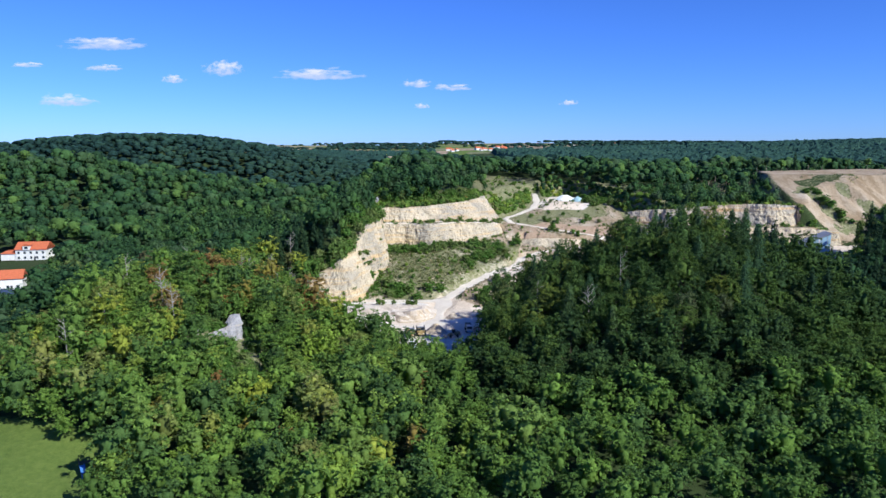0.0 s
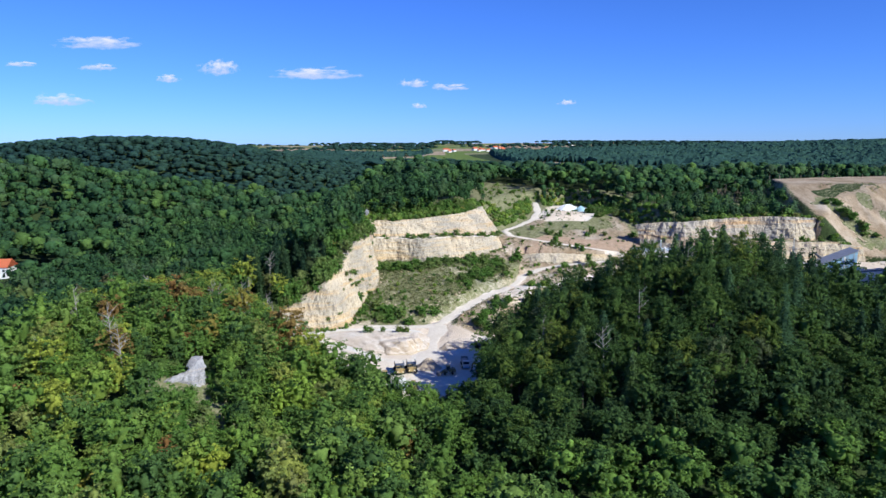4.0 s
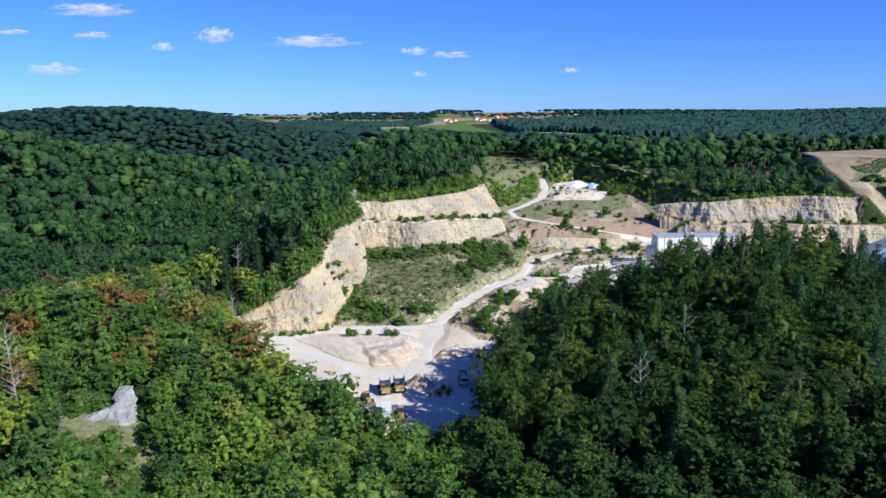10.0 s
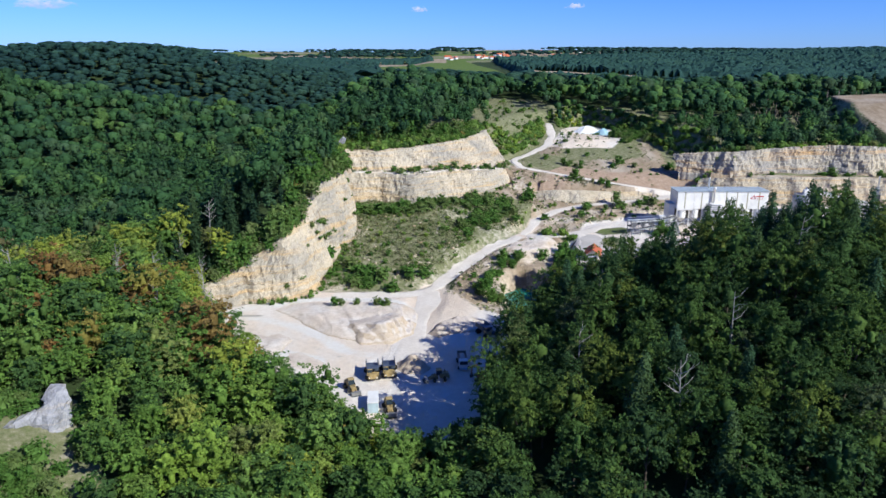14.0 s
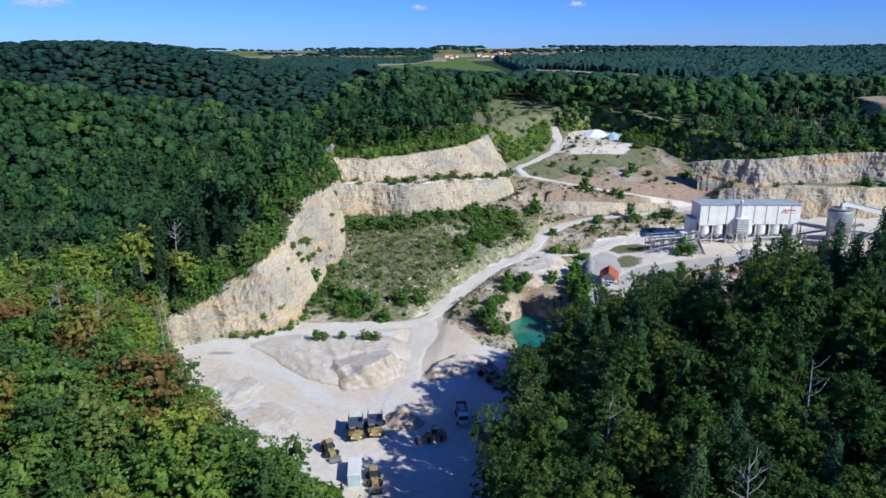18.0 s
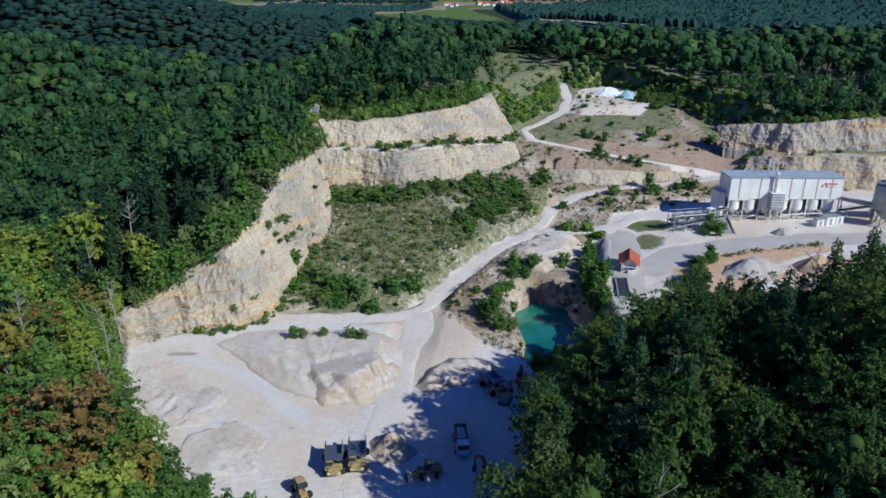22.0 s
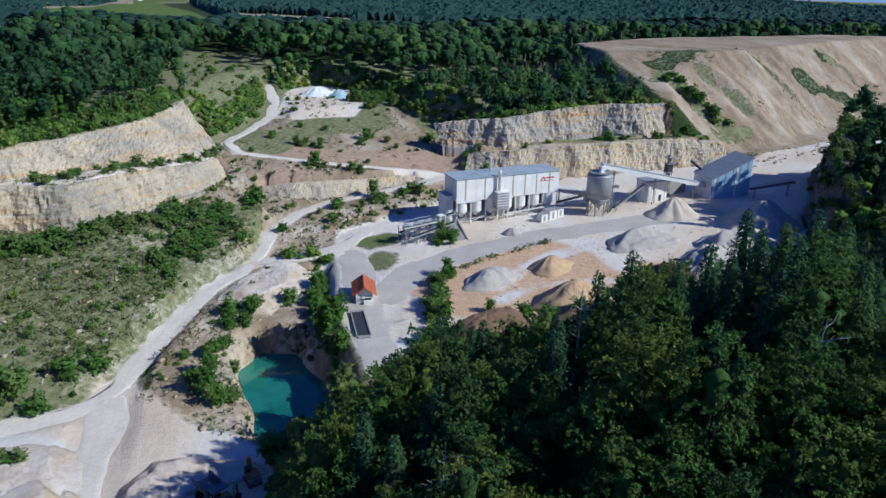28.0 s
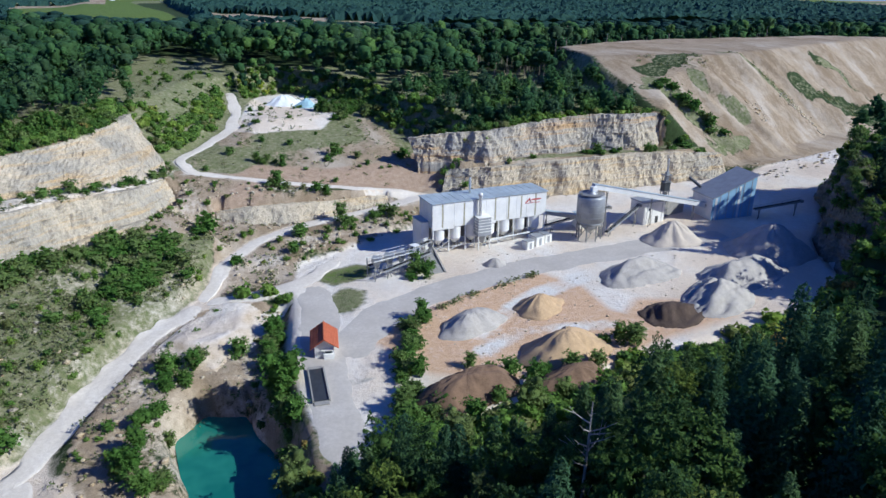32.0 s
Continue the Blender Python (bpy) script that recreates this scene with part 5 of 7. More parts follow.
def oval(x, y, rx, ry, rz=0.0):
    """Outline of a heap's foot."""
    c, s = math.cos(radians(rz)), math.sin(radians(rz))
    ring = [(rx * (1 + 0.1 * math.sin(3 * a + x)) * math.cos(a), ry * (1 + 0.1 * math.cos(2 * a + y)) * math.sin(a)) for a in np.arange(14) * math.pi / 7]
    return [(x + c * u - s * v, y + s * u + c * v) for u, v in ring]


bank_mat = bank_material()
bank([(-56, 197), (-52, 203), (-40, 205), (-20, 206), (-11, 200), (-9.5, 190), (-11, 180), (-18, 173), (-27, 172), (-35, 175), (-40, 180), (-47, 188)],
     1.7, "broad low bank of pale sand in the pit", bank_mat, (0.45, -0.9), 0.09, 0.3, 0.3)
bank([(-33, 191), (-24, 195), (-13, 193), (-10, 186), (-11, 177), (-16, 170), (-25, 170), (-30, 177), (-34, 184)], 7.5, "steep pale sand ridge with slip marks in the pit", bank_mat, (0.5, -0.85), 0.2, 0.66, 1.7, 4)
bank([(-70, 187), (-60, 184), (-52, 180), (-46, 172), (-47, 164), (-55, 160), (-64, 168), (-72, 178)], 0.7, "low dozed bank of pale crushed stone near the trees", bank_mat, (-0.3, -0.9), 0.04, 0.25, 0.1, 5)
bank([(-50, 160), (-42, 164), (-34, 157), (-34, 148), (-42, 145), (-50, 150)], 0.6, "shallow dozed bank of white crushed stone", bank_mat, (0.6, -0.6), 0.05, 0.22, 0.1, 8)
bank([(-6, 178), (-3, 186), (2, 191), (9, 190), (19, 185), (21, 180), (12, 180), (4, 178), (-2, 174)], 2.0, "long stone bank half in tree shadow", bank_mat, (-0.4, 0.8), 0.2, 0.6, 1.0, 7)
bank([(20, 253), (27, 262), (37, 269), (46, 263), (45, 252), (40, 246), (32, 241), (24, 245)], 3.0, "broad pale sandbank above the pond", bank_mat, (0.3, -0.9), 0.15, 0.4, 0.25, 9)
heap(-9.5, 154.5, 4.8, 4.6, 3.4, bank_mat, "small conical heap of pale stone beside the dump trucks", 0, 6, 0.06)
heap(108, 229, 8, 5.5, 3.6, sand_tan, "tan sand heap in the stockyard", 15, 9, 0.12)
heap(101, 207, 12, 8, 5.6, sand_tan, "large tan sand heap in the stockyard", -5, 10, 0.12)
heap(89, 228, 9, 6, 3.4, grit_grey, "pale grey grit heap in the stockyard", 10, 11, 0.12, 0.2)
bank(oval(134, 211, 9, 6, 0), 2.8, "dark brown soil heap in the stockyard", soil_dark, (-0.5, -0.4), 0.4, 0.5, 1.2, 13)
bank(oval(150, 213, 12, 8.5, 30), 6.0, "grey gravel ridge with dark runnels in the stockyard", grit_grey, (-0.85, -0.3), 0.5, 0.72, 1.6, 14)
bank(oval(166, 221, 15, 8.5, 10), 6.2, "long grey gravel ridge in the stockyard", grit_grey, (-0.8, -0.2), 0.45, 0.72, 1.6, 15)
heap(184, 229, 12, 11, 8.6, grit_grey, "tall grey gravel cone below the rock buttress", 0, 16, 0.05)
bank(oval(142, 234, 12, 7.5, 5), 4.8, "grey gravel ridge beside the plant road", grit_grey, (-0.9, -0.1), 0.45, 0.7, 1.3, 17)
heap(167, 250, 8.5, 8, 6.0, sand_pale, "conical heap of dun crushed stone at the plant", 0, 18, 0.06)
heap(111, 258, 3.2, 3.0, 2.0, grit_grey, "small grey grit heap before the mixing hall", 0, 19, 0.1)
heap(75, 202, 11, 7, 4.6, soil_brown, "brown overgrown soil berm beside the stockyard", 5, 20, 0.2, 0.4)
heap(96, 196, 10, 6, 3.4, soil_brown, "brown soil berm with scrub at the forest edge", -5, 21, 0.2, 0.3)
heap(88, 424, 9, 6.5, 3.6, salt_mat, "white heap partly under pale sheeting on the platform", 20, 22, 0.1)
heap(96, 413, 7.5, 4.6, 3.2, tarp_mat, "heap covered with pale blue sheeting on the platform", -20, 23, 0.1)

# ---- processing plant ----
def mixing_hall():
    w, d, top, skirt = 38.5, 9.5, 15.1, 7.6
    root = thing("mixing_hall", pose(97.8, 272.5, zat(112, 274) - 0.1, 0, 0, 0.5), "long white sheet-metal mixing hall on steel legs with hopper silos", "industrial building")
    edges = np.linspace(0, w, 12)
    part("body", box((w / 2, d / 2 + 0.3, (top + skirt) / 2), (w - 0.4, d - 0.4, top - skirt - 0.2)), paint_grey, root)
    part("inner_bunker", box((w / 2, d / 2 + 2.0, skirt / 2 + 1.2), (w - 1.0, d - 5.0, skirt - 2.6)), steel, root, "shaded steel bunkers under the hall")
    for k, (a, b) in enumerate(zip(edges[:-1], edges[1:])):
        drop = 0.5 if k in (0, 1, 5) else 0.0
        part("wall_panel", box(((a + b) / 2, 0.02, (top + skirt - drop) / 2), (b - a - 0.06, 0.14, top - skirt + drop)), paint_white, root)
    for x in (3.2, 10.2, 20.6, 25.2, 29.6, 34.6):
        part("rust_streak", box((x, -0.07, 11.3 + 0.2 * math.sin(x)), (0.42, 0.03, 7.0)), rust_stain, root, "faded ochre streak down the white panel")
    for n, y in enumerate((1.7, 4.8, 7.9)):
        part("side_panel", box((-0.02, y, (top + skirt) / 2), (0.14, 3.0, top - skirt)), paint_white, root)
    part("roof", prism([(-0.4, top), (w + 0.4, top), (w + 0.4, top + 0.2), (-0.4, top + 0.2)], -0.4, d + 0.5), roof_blue, root, "flat blue-grey sheet roof")
    for x in np.arange(1.5, w, 2.4):
        part("roof_seam", box((x, d / 2, top + 0.22), (0.08, d + 0.7, 0.06)), roof_blue, root)
    for x in (2.7, 8.1, 13.6, 19.4, 24.6, 30.0, 35.3):
        silo = part("hopper_silo", turned([(0.45, 2.0), (1.95, 3.7), (1.95, skirt + 0.4)], 28, (x, 2.1, 0)), paint_white, root, "white hopper silo with a tapered foot")
        part("outlet", turned([(0.3, 1.2), (0.42, 2.05)], 10, (x, 2.1, 0)), steel_dark, silo)
    legs = (0.3, 5.4, 10.8, 16.9, 22.0, 27.3, 32.6, w - 0.3)
    for x in legs:
        for y in (0.2, 4.4, d - 0.4):
            part("leg", box((x, y, skirt / 2), (0.3, 0.3, skirt)), paint_white, root)
    for n, (a, b) in enumerate(zip(legs[:-1], legs[1:])):
        part("brace", beam((a, 0.2, 0.3), (b, 0.2, 2.3) if n % 2 else (b, 0.2, 3.4), 0.14), paint_white, root)
        part("cross_beam", beam((a, 0.2, 1.5), (b, 0.2, 1.5), 0.2), paint_white, root)
    # filter tower in front, with its pipe and platform
    tower = part("filter_tower", [box((15.6, -1.6, 8.0), (4.2, 3.0, 4.4)), box((15.6, -1.6, 5.2), (4.2, 3.0, 1.3)), turned([(0.4, 1.8), (2.0, 4.6)], 4, (15.6, -1.6, 0))], paint_grey, root, "ribbed grey filter housing on the front")
    for z in (5.8, 6.7, 7.6, 8.5, 9.4, 10.2):
        part("rib", box((15.6, -1.6, z), (4.4, 3.2, 0.18)), paint_white, tower)
    for x in (13.7, 17.5):
        for y in (-2.9, -0.3):
            part("tower_leg", box((x, y, 2.6), (0.24, 0.24, 5.2)), paint_white, tower)
    part("exhaust_pipe", turned([(0.5, 10.2), (0.5, top + 1.2), (0.7, top + 1.3), (0.7, top + 1.9), (0.3, top + 2.2)], 14, (15.0, -1.0, 0)), paint_white, root, smooth=True)
    part("chimney", turned([(0.38, top), (0.34, top + 4.8), (0.42, top + 4.9)], 14, (15.2, 6.5, 0)), paint_white, root, "slim white chimney above the roof", smooth=True)
    part("annex", box((-1.3, 5.6, 4.6), (2.4, 6.6, 9.2)), paint_white, root, "grey-white annex against the end wall")
    part("annex_roof", box((-1.3, 5.6, 9.3), (2.7, 6.9, 0.2)), roof_blue, root)
    # the maker's mark as plain bars
    for x in np.linspace(1.2, w - 1.2, 14):
        part("post", beam((x, 3.6, 0), (x, 3.6, skirt), 0.18), paint_white, root)
    parts("sign_stroke", [beam((30.9, -0.1, 12.1), (32.5, -0.1, 13.4), 0.12, 0.34), beam((32.5, -0.1, 13.4), (32.9, -0.1, 12.1), 0.12, 0.34)], paint_red, root, "slanted red mark")
    parts("sign_bar", [box((34.8, -0.1, 13.0), (3.2, 0.05, 0.42)), box((33.6, -0.1, 12.0), (5.0, 0.05, 0.16))], paint_red, root, "red bar of lettering")
    part("pipe_run", beam((18.0, -1.4, 2.4), (w + 2, -1.2, 3.4), 0.35), paint_white, root)
    for x in (0.0, 18.5, 28.5):
        parts("handrail", [beam((x, -0.4, 2.2), (x + 9, -0.4, 2.2), 0.08), beam((x, -0.4, 3.2), (x + 9, -0.4, 3.2), 0.06)], steel, root)
    parts("stair", [beam((-3.2, -2.6, 0.2), (0.2, -0.6, 4.4), 0.9, 0.14), beam((-3.2, -3.2, 1.2), (0.2, -1.2, 5.4), 0.06)], steel, root)


mixing_hall()


def container(x, y, rz, s=(2.6, 2.4, 2.5)):
    root = thing("container", on_ground(x, y, rz), "small white steel container standing before the mixing hall", "container", "containers before the hall")
    part("shell", box((0, 0, s[2] / 2), s), paint_white, root)
    part("lid", box((0, 0, s[2] + 0.06), (s[0] + 0.1, s[1] + 0.1, 0.12)), paint_grey, root)
    part("door", box((0, -s[1] / 2 - 0.03, s[2] * 0.45), (0.9, 0.05, s[2] * 0.75)), paint_grey, root)
    for z in (0.5, 1.2, 1.9):
        part("rib", box((0, 0, z), (s[0] + 0.06, s[1] + 0.06, 0.07)), paint_white, root)


container(125.6, 264.6, 12)
container(129.4, 266.2, 12, (3.2, 3.6, 2.9))
container(133.0, 267.4, 12, (2.6, 3.6, 2.6))


def steel_silo():
    root = thing("storage_silo", on_ground(146, 263), "tall grey steel storage silo with a cone on lattice legs", "silo")
    part("cylinder", turned([(4.2, 5.8), (4.2, 13.4), (4.1, 13.6), (0.9, 14.7), (0.9, 15.1)], 28), paint_grey, root, smooth=True)
    for z in (7.4, 9.2, 11.0, 12.8):
        part("hoop", turned([(4.26, z), (4.26, z + 0.12)], 28), paint_grey, root)
    part("cone", turned([(0.5, 2.0), (4.2, 5.8)], 28), paint_grey, root, smooth=True)
    for k in range(8):
        a = k * math.pi / 4
        part("leg", beam((3.7 * math.cos(a), 3.7 * math.sin(a), -0.3), (3.7 * math.cos(a), 3.7 * math.sin(a), 7.2), 0.3), steel, root)
        b = a + math.pi / 4
        part("brace", beam((3.7 * math.cos(a), 3.7 * math.sin(a), 0.3), (3.7 * math.cos(b), 3.7 * math.sin(b), 5.0), 0.14), steel, root)
    part("ring_beam", turned([(3.9, 5.0), (3.9, 5.3)], 16), steel, root)
    part("head_house", box((0.6, 0, 15.6), (1.8, 1.6, 1.4)), paint_white, root)
    part("roof_rail", turned([(3.9, 14.3), (3.9, 14.4)], 20), steel, root)
    parts("ladder", [beam((-4.1, -0.9, 0), (-4.1, -0.9, 16), 0.08), beam((-4.1, -0.4, 0), (-4.1, -0.4, 16), 0.08)] + [beam((-4.1, -0.9, z), (-4.1, -0.4, z), 0.05) for z in np.arange(0.5, 16, 0.8)], steel, root)


steel_silo()


def conveyor(a, b, w, label, legs=3, cover=True, mat=None, h=1.5):
    """A belt gallery from a to b on trestles, in world places."""
    a, b = np.array(a, float), np.array(b, float)
    root = thing("belt_conveyor", pose(*a), label, "conveyor", "belt conveyors of the plant")
    d = b - a
    if cover:
        part("gallery", beam((0, 0, 0), d, w, h), mat or paint_white, root)
        part("gallery_roof", beam((0, 0, h / 2 + 0.05), d + (0, 0, h / 2 + 0.05), w + 0.3, 0.12), roof_blue, root)
    else:
        part("belt", beam((0, 0, 0.3), d + (0, 0, 0.3), w * 0.8, 0.12), rubber, root)
        side = np.cross(d / np.linalg.norm(d), (0, 0, 1.0)) * w / 2
        for s in (-1, 1):
            parts("stringer", [beam(side * s, d + side * s, 0.16, 0.4), beam(side * s + (0, 0, 1.0), d + side * s + (0, 0, 1.0), 0.07)], mat or paint_grey, root)
        parts("roller_post", [beam(d * t + side * s, d * t + side * s + (0, 0, 1.0), 0.06) for t in np.linspace(0.04, 0.96, 9) for s in (-1, 1)], mat or paint_grey, root)
    part("head_drum", beam(d - (0.4, 0, 0), d + (0.5, 0, 0), w + 0.2, 0.9), steel, root)
    for t in np.linspace(0.12, 0.9, legs):
        p = d * t
        g = zat(a[0] + p[0], a[1] + p[1]) - a[2] - 0.3
        if p[2] - g > 1.2:
            parts("trestle", [beam((p[0] - 0.9, p[1] - 0.5, g), (p[0], p[1] - 0.4, p[2]), 0.2), beam((p[0] + 0.9, p[1] + 0.5, g), (p[0], p[1] + 0.4, p[2]), 0.2),
                             beam((p[0] - 0.5, p[1] - 0.4, g + (p[2] - g) * 0.5), (p[0] + 0.5, p[1] + 0.4, g + (p[2] - g) * 0.5), 0.12)], steel, root)


conveyor((147, 264, 24.6), (190.5, 262, 14.6), 1.7, "long white covered belt gallery sloping from silo to crusher house", 3)
conveyor((137, 277, 14.0), (151, 268, 12.6), 1.3, "grey covered belt gallery from hall to silo", 2, True, paint_grey, 1.2)
conveyor((137, 274.5, 9.8), (160, 272, 14.2), 1.1, "open belt conveyor behind the silo", 2, False)
conveyor((151, 261, 10.0), (167, 266, 15.8), 1.2, "open inclined belt conveyor beside the screen house", 2, False)
conveyor((203, 253, 14.0), (219, 249, 16.2), 1.1, "slim belt conveyor reaching out below the rock buttress", 2, False)
conveyor((76, 266, 8.4), (97, 272, 11.0), 1.4, "open feed belt running up to the mixing hall", 3, False)
conveyor((79, 262, 8.0), (95, 267, 9.6), 1.2, "second open feed belt beside the hoppers", 2, False)


def screen_house():
    root = thing("screen_house", pose(172.3, 265, zat(172, 266) - 0.1, 0, 0, 2), "white sheet-metal screen house at the plant", "industrial building")
    part("wall", box((0, 3, 3.6), (8.5, 6.5, 7.2)), paint_white, root)
    part("roof", box((0, 3, 7.35), (9.1, 7.1, 0.3)), paint_grey, root)
    part("door", box((1.2, -0.3, 1.3), (1.1, 0.08, 2.3)), steel_dark, root)
    for x in (-3.0, -0.9, 3.2):
        part("panel_joint", box((x, -0.28, 3.6), (0.1, 0.06, 7.0)), paint_grey, root)
    part("window", box((-2.0, -0.29, 4.9), (0.9, 0.06, 0.8)), glass_dark, root)
    root = thing("control_shed", pose(151.5, 271, zat(151.5, 270) - 0.1, 0, 0, -8), "low pale shed beside the silo", "shed")
    part("wall", box((0, 2, 2.2), (7, 4, 4.4)), paint_white, root)
    part("roof", box((0, 2, 4.5), (7.5, 4.6, 0.25)), roof_blue, root)
    root = thing("elevator_tower", on_ground(179, 268.5), "slim steel elevator tower with platforms and a stack", "tower")
    for x in (-0.9, 0.9):
        for y in (-0.9, 0.9):
            part("post", beam((x, y, -0.2), (x, y, 14.5), 0.16), steel, root)
    for z in (3, 6, 9, 12, 14.3):
        part("platform", box((0, 0, z), (2.8, 2.8, 0.16)), steel, root)
        parts("brace", [beam((-0.9, -0.9, z - 2.8), (0.9, -0.9, z), 0.08), beam((0.9, 0.9, z - 2.8), (-0.9, 0.9, z), 0.08)], steel, root)
    part("casing", box((0.2, 0.1, 7.6), (1.0, 1.0, 15.2)), paint_grey, root)
    part("filter", box((0, 0, 10.6), (2.2, 2.0, 3.0)), steel_dark, root)
    part("stack", turned([(0.3, 15), (0.28, 19.4), (0.38, 19.5)], 12, (0.2, 0.1, 0)), paint_white, root, smooth=True)


screen_house()


def crusher_house():
    z = zat(190, 256)
    root = thing("crusher_house", pose(190, 258, z - 0.2, 0, 0, -9), "blue sheet-metal crusher house with a slanted roof", "industrial building")
    part("wall", prism([(0, 0), (15.4, 0), (15.4, 14.2), (0, 7.6)], 0, 11), paint_blue, root)
    part("end_wall", box((-0.06, 5.5, 3.7), (0.12, 10.8, 7.4)), paint_white, root, "pale end wall")
    part("roof", [prism([(-0.5, 7.45), (15.9, 14.5), (15.9, 14.75), (-0.5, 7.7)], -0.5, 11.5)], paint_grey, root, "pale grey slanted roof")
    for x in (2.6, 5.4, 8.2, 11.0, 13.8):
        part("wall_rib", box((x, -0.05, (7.5 + 6.4 * x / 15) / 2), (0.28, 0.1, 7.5 + 6.4 * x / 15)), roof_blue, root)
    for x in (1.2, 9.6):
        part("pale_panel", box((x, -0.08, (7.2 + 6.4 * x / 15) / 2), (0.8, 0.06, 7.0 + 6.4 * x / 15)), paint_white, root)
    part("chute", beam((3, 10, 8), (-1, 13, 11.5), 2.0, 0.6), steel_dark, root)
    root = thing("feed_wall", pose(184, 269, zat(184, 269), 0, 0, 6), "grey concrete retaining wall beside the crusher house", "wall")
    part("slab", box((0, 0, 2.2), (9, 0.7, 5.0)), concrete, root)
    part("coping", box((0, 0, 4.8), (9.2, 0.9, 0.25)), concrete, root)


crusher_house()


def feed_hoppers():
    root = thing("feed_hopper_frame", pose(82, 265.5, zat(82, 265.5) - 0.2, 0, 0, 14), "grey steel hopper frame with catwalks beside the mixing hall", "hopper")
    for x in (-6, -2, 2, 6):
        for y in (-2, 2):
            part("post", beam((x, y, 0), (x, y, 5.6), 0.22), steel, root)
    for x in (-4, 0, 4):
        part("hopper", turned([(0.5, 2.6), (1.9, 5.2), (1.9, 5.9)], 4, (x, 0, 0)), paint_grey, root)
    for y in (-2, 2):
        parts("catwalk_rail", [beam((-6.4, y, 5.6), (6.4, y, 5.6), 0.2), beam((-6.4, y, 6.6), (6.4, y, 6.6), 0.08)], paint_white, root)
        parts("brace", [beam((-6, y, 0.3), (-2, y, 5.4), 0.12), beam((2, y, 5.4), (6, y, 0.3), 0.12)], steel, root)
    parts("tower_frame", [beam((7.5 + dx, -1.5 + dy, 0), (7.5 + dx, -1.5 + dy, 7.5), 0.18) for dx in (-1, 1) for dy in (-1, 1)] + [box((7.5, -1.5, z), (2.3, 2.3, 0.14)) for z in (2.6, 5.0, 7.4)], paint_white, root)
    root = thing("loading_ramp", pose(95.6, 271.5, zat(95, 270) - 0.1, 0, 0, -97), "pale concrete loading ramp with side walls", "ramp")
    part("slab", prism([(0, 0), (12, 0), (12, 0.2), (0, 2.6)], -1.8, 1.8), concrete, root)
    for y in (-2.0, 2.0):
        part("side_wall", prism([(0, 0), (12, 0), (12, 0.5), (0, 3.3)], y - 0.2, y + 0.2), concrete, root)


feed_hoppers()


def weigh_hut():
    root = thing("weigh_hut", pose(54.6, 232.2, zat(54, 231) - 0.05, 0, 0, -14), "small white hut with an orange-red tiled gable roof", "hut")
    part("wall", box((0, 0, 1.5), (4.2, 7.4, 3.0)), plaster, root)
    parts("gable", [prism([(-2.1, 3.0), (2.1, 3.0), (0, 4.6)], -3.68, -3.5), prism([(-2.1, 3.0), (2.1, 3.0), (0, 4.6)], 3.5, 3.68)], plaster, root)
    for s in (-1, 1):
        slope = part("roof_slope", prism([(0, 4.95), (s * 3.1, 2.75), (s * 3.1, 2.6), (0, 4.75)], -4.8, 4.4), tile_red, root, "orange-red tiled roof slope")
        for k in range(1, 9):
            t = k / 9
            part("tile_course", box((s * 3.1 * t, -0.2, 4.98 - 2.2 * t), (0.1, 9.18, 0.06), 0, (1, 1)), tile_red, slope)
    part("ridge", beam((0, -4.8, 5.0), (0, 4.4, 5.0), 0.26, 0.16), tile_red, root)
    part("window", box((0.9, -3.73, 1.5), (1.5, 0.06, 1.2)), glass_dark, root)
    part("awning", box((0.6, -4.1, 2.1), (2.6, 0.8, 0.1)), paint_white, root)
    part("counter", box((0.9, -4.2, 0.6), (2.2, 0.9, 1.2)), paint_white, root)
    part("door", box((-1.2, -3.73, 1.0), (0.9, 0.06, 2.0)), paint_white, root)
    for y in (-1.2, 1.2):
        part("side_window", box((-2.13, y, 1.6), (0.06, 1.0, 1.0)), glass_dark, root)
    root = thing("weighbridge", pose(49.6, 218.2, zat(49.6, 218) + 0.1, 0, 0, -9), "long dark steel weighbridge deck with pale kerbs", "weighbridge")
    part("deck", box((0, 0, 0.16), (2.9, 12.5, 0.3)), steel_dark, root)
    for s in (-1, 1):
        part("kerb", box((s * 1.6, 0, 0.32), (0.3, 12.8, 0.6)), concrete, root)
    for y in (-6.8, 6.8):
        part("ramp", box((0, y, 0.1), (2.9, 1.4, 0.2)), concrete, root)


weigh_hut()


# ---- vehicles ----
def wheels(root, spots, r, w, rim_mat):
    for x, y in spots:
        m = pose(x, y, r)
        tyre = part("wheel", wheel_shape(r, w), rubber, root, "", m)
        part("rim", [(lambda s: (s[0][:, [0, 2, 1]], s[1]))(turned([(r * 0.5, -w * 0.4), (r * 0.5, w * 0.4)], 10))], rim_mat, tyre)


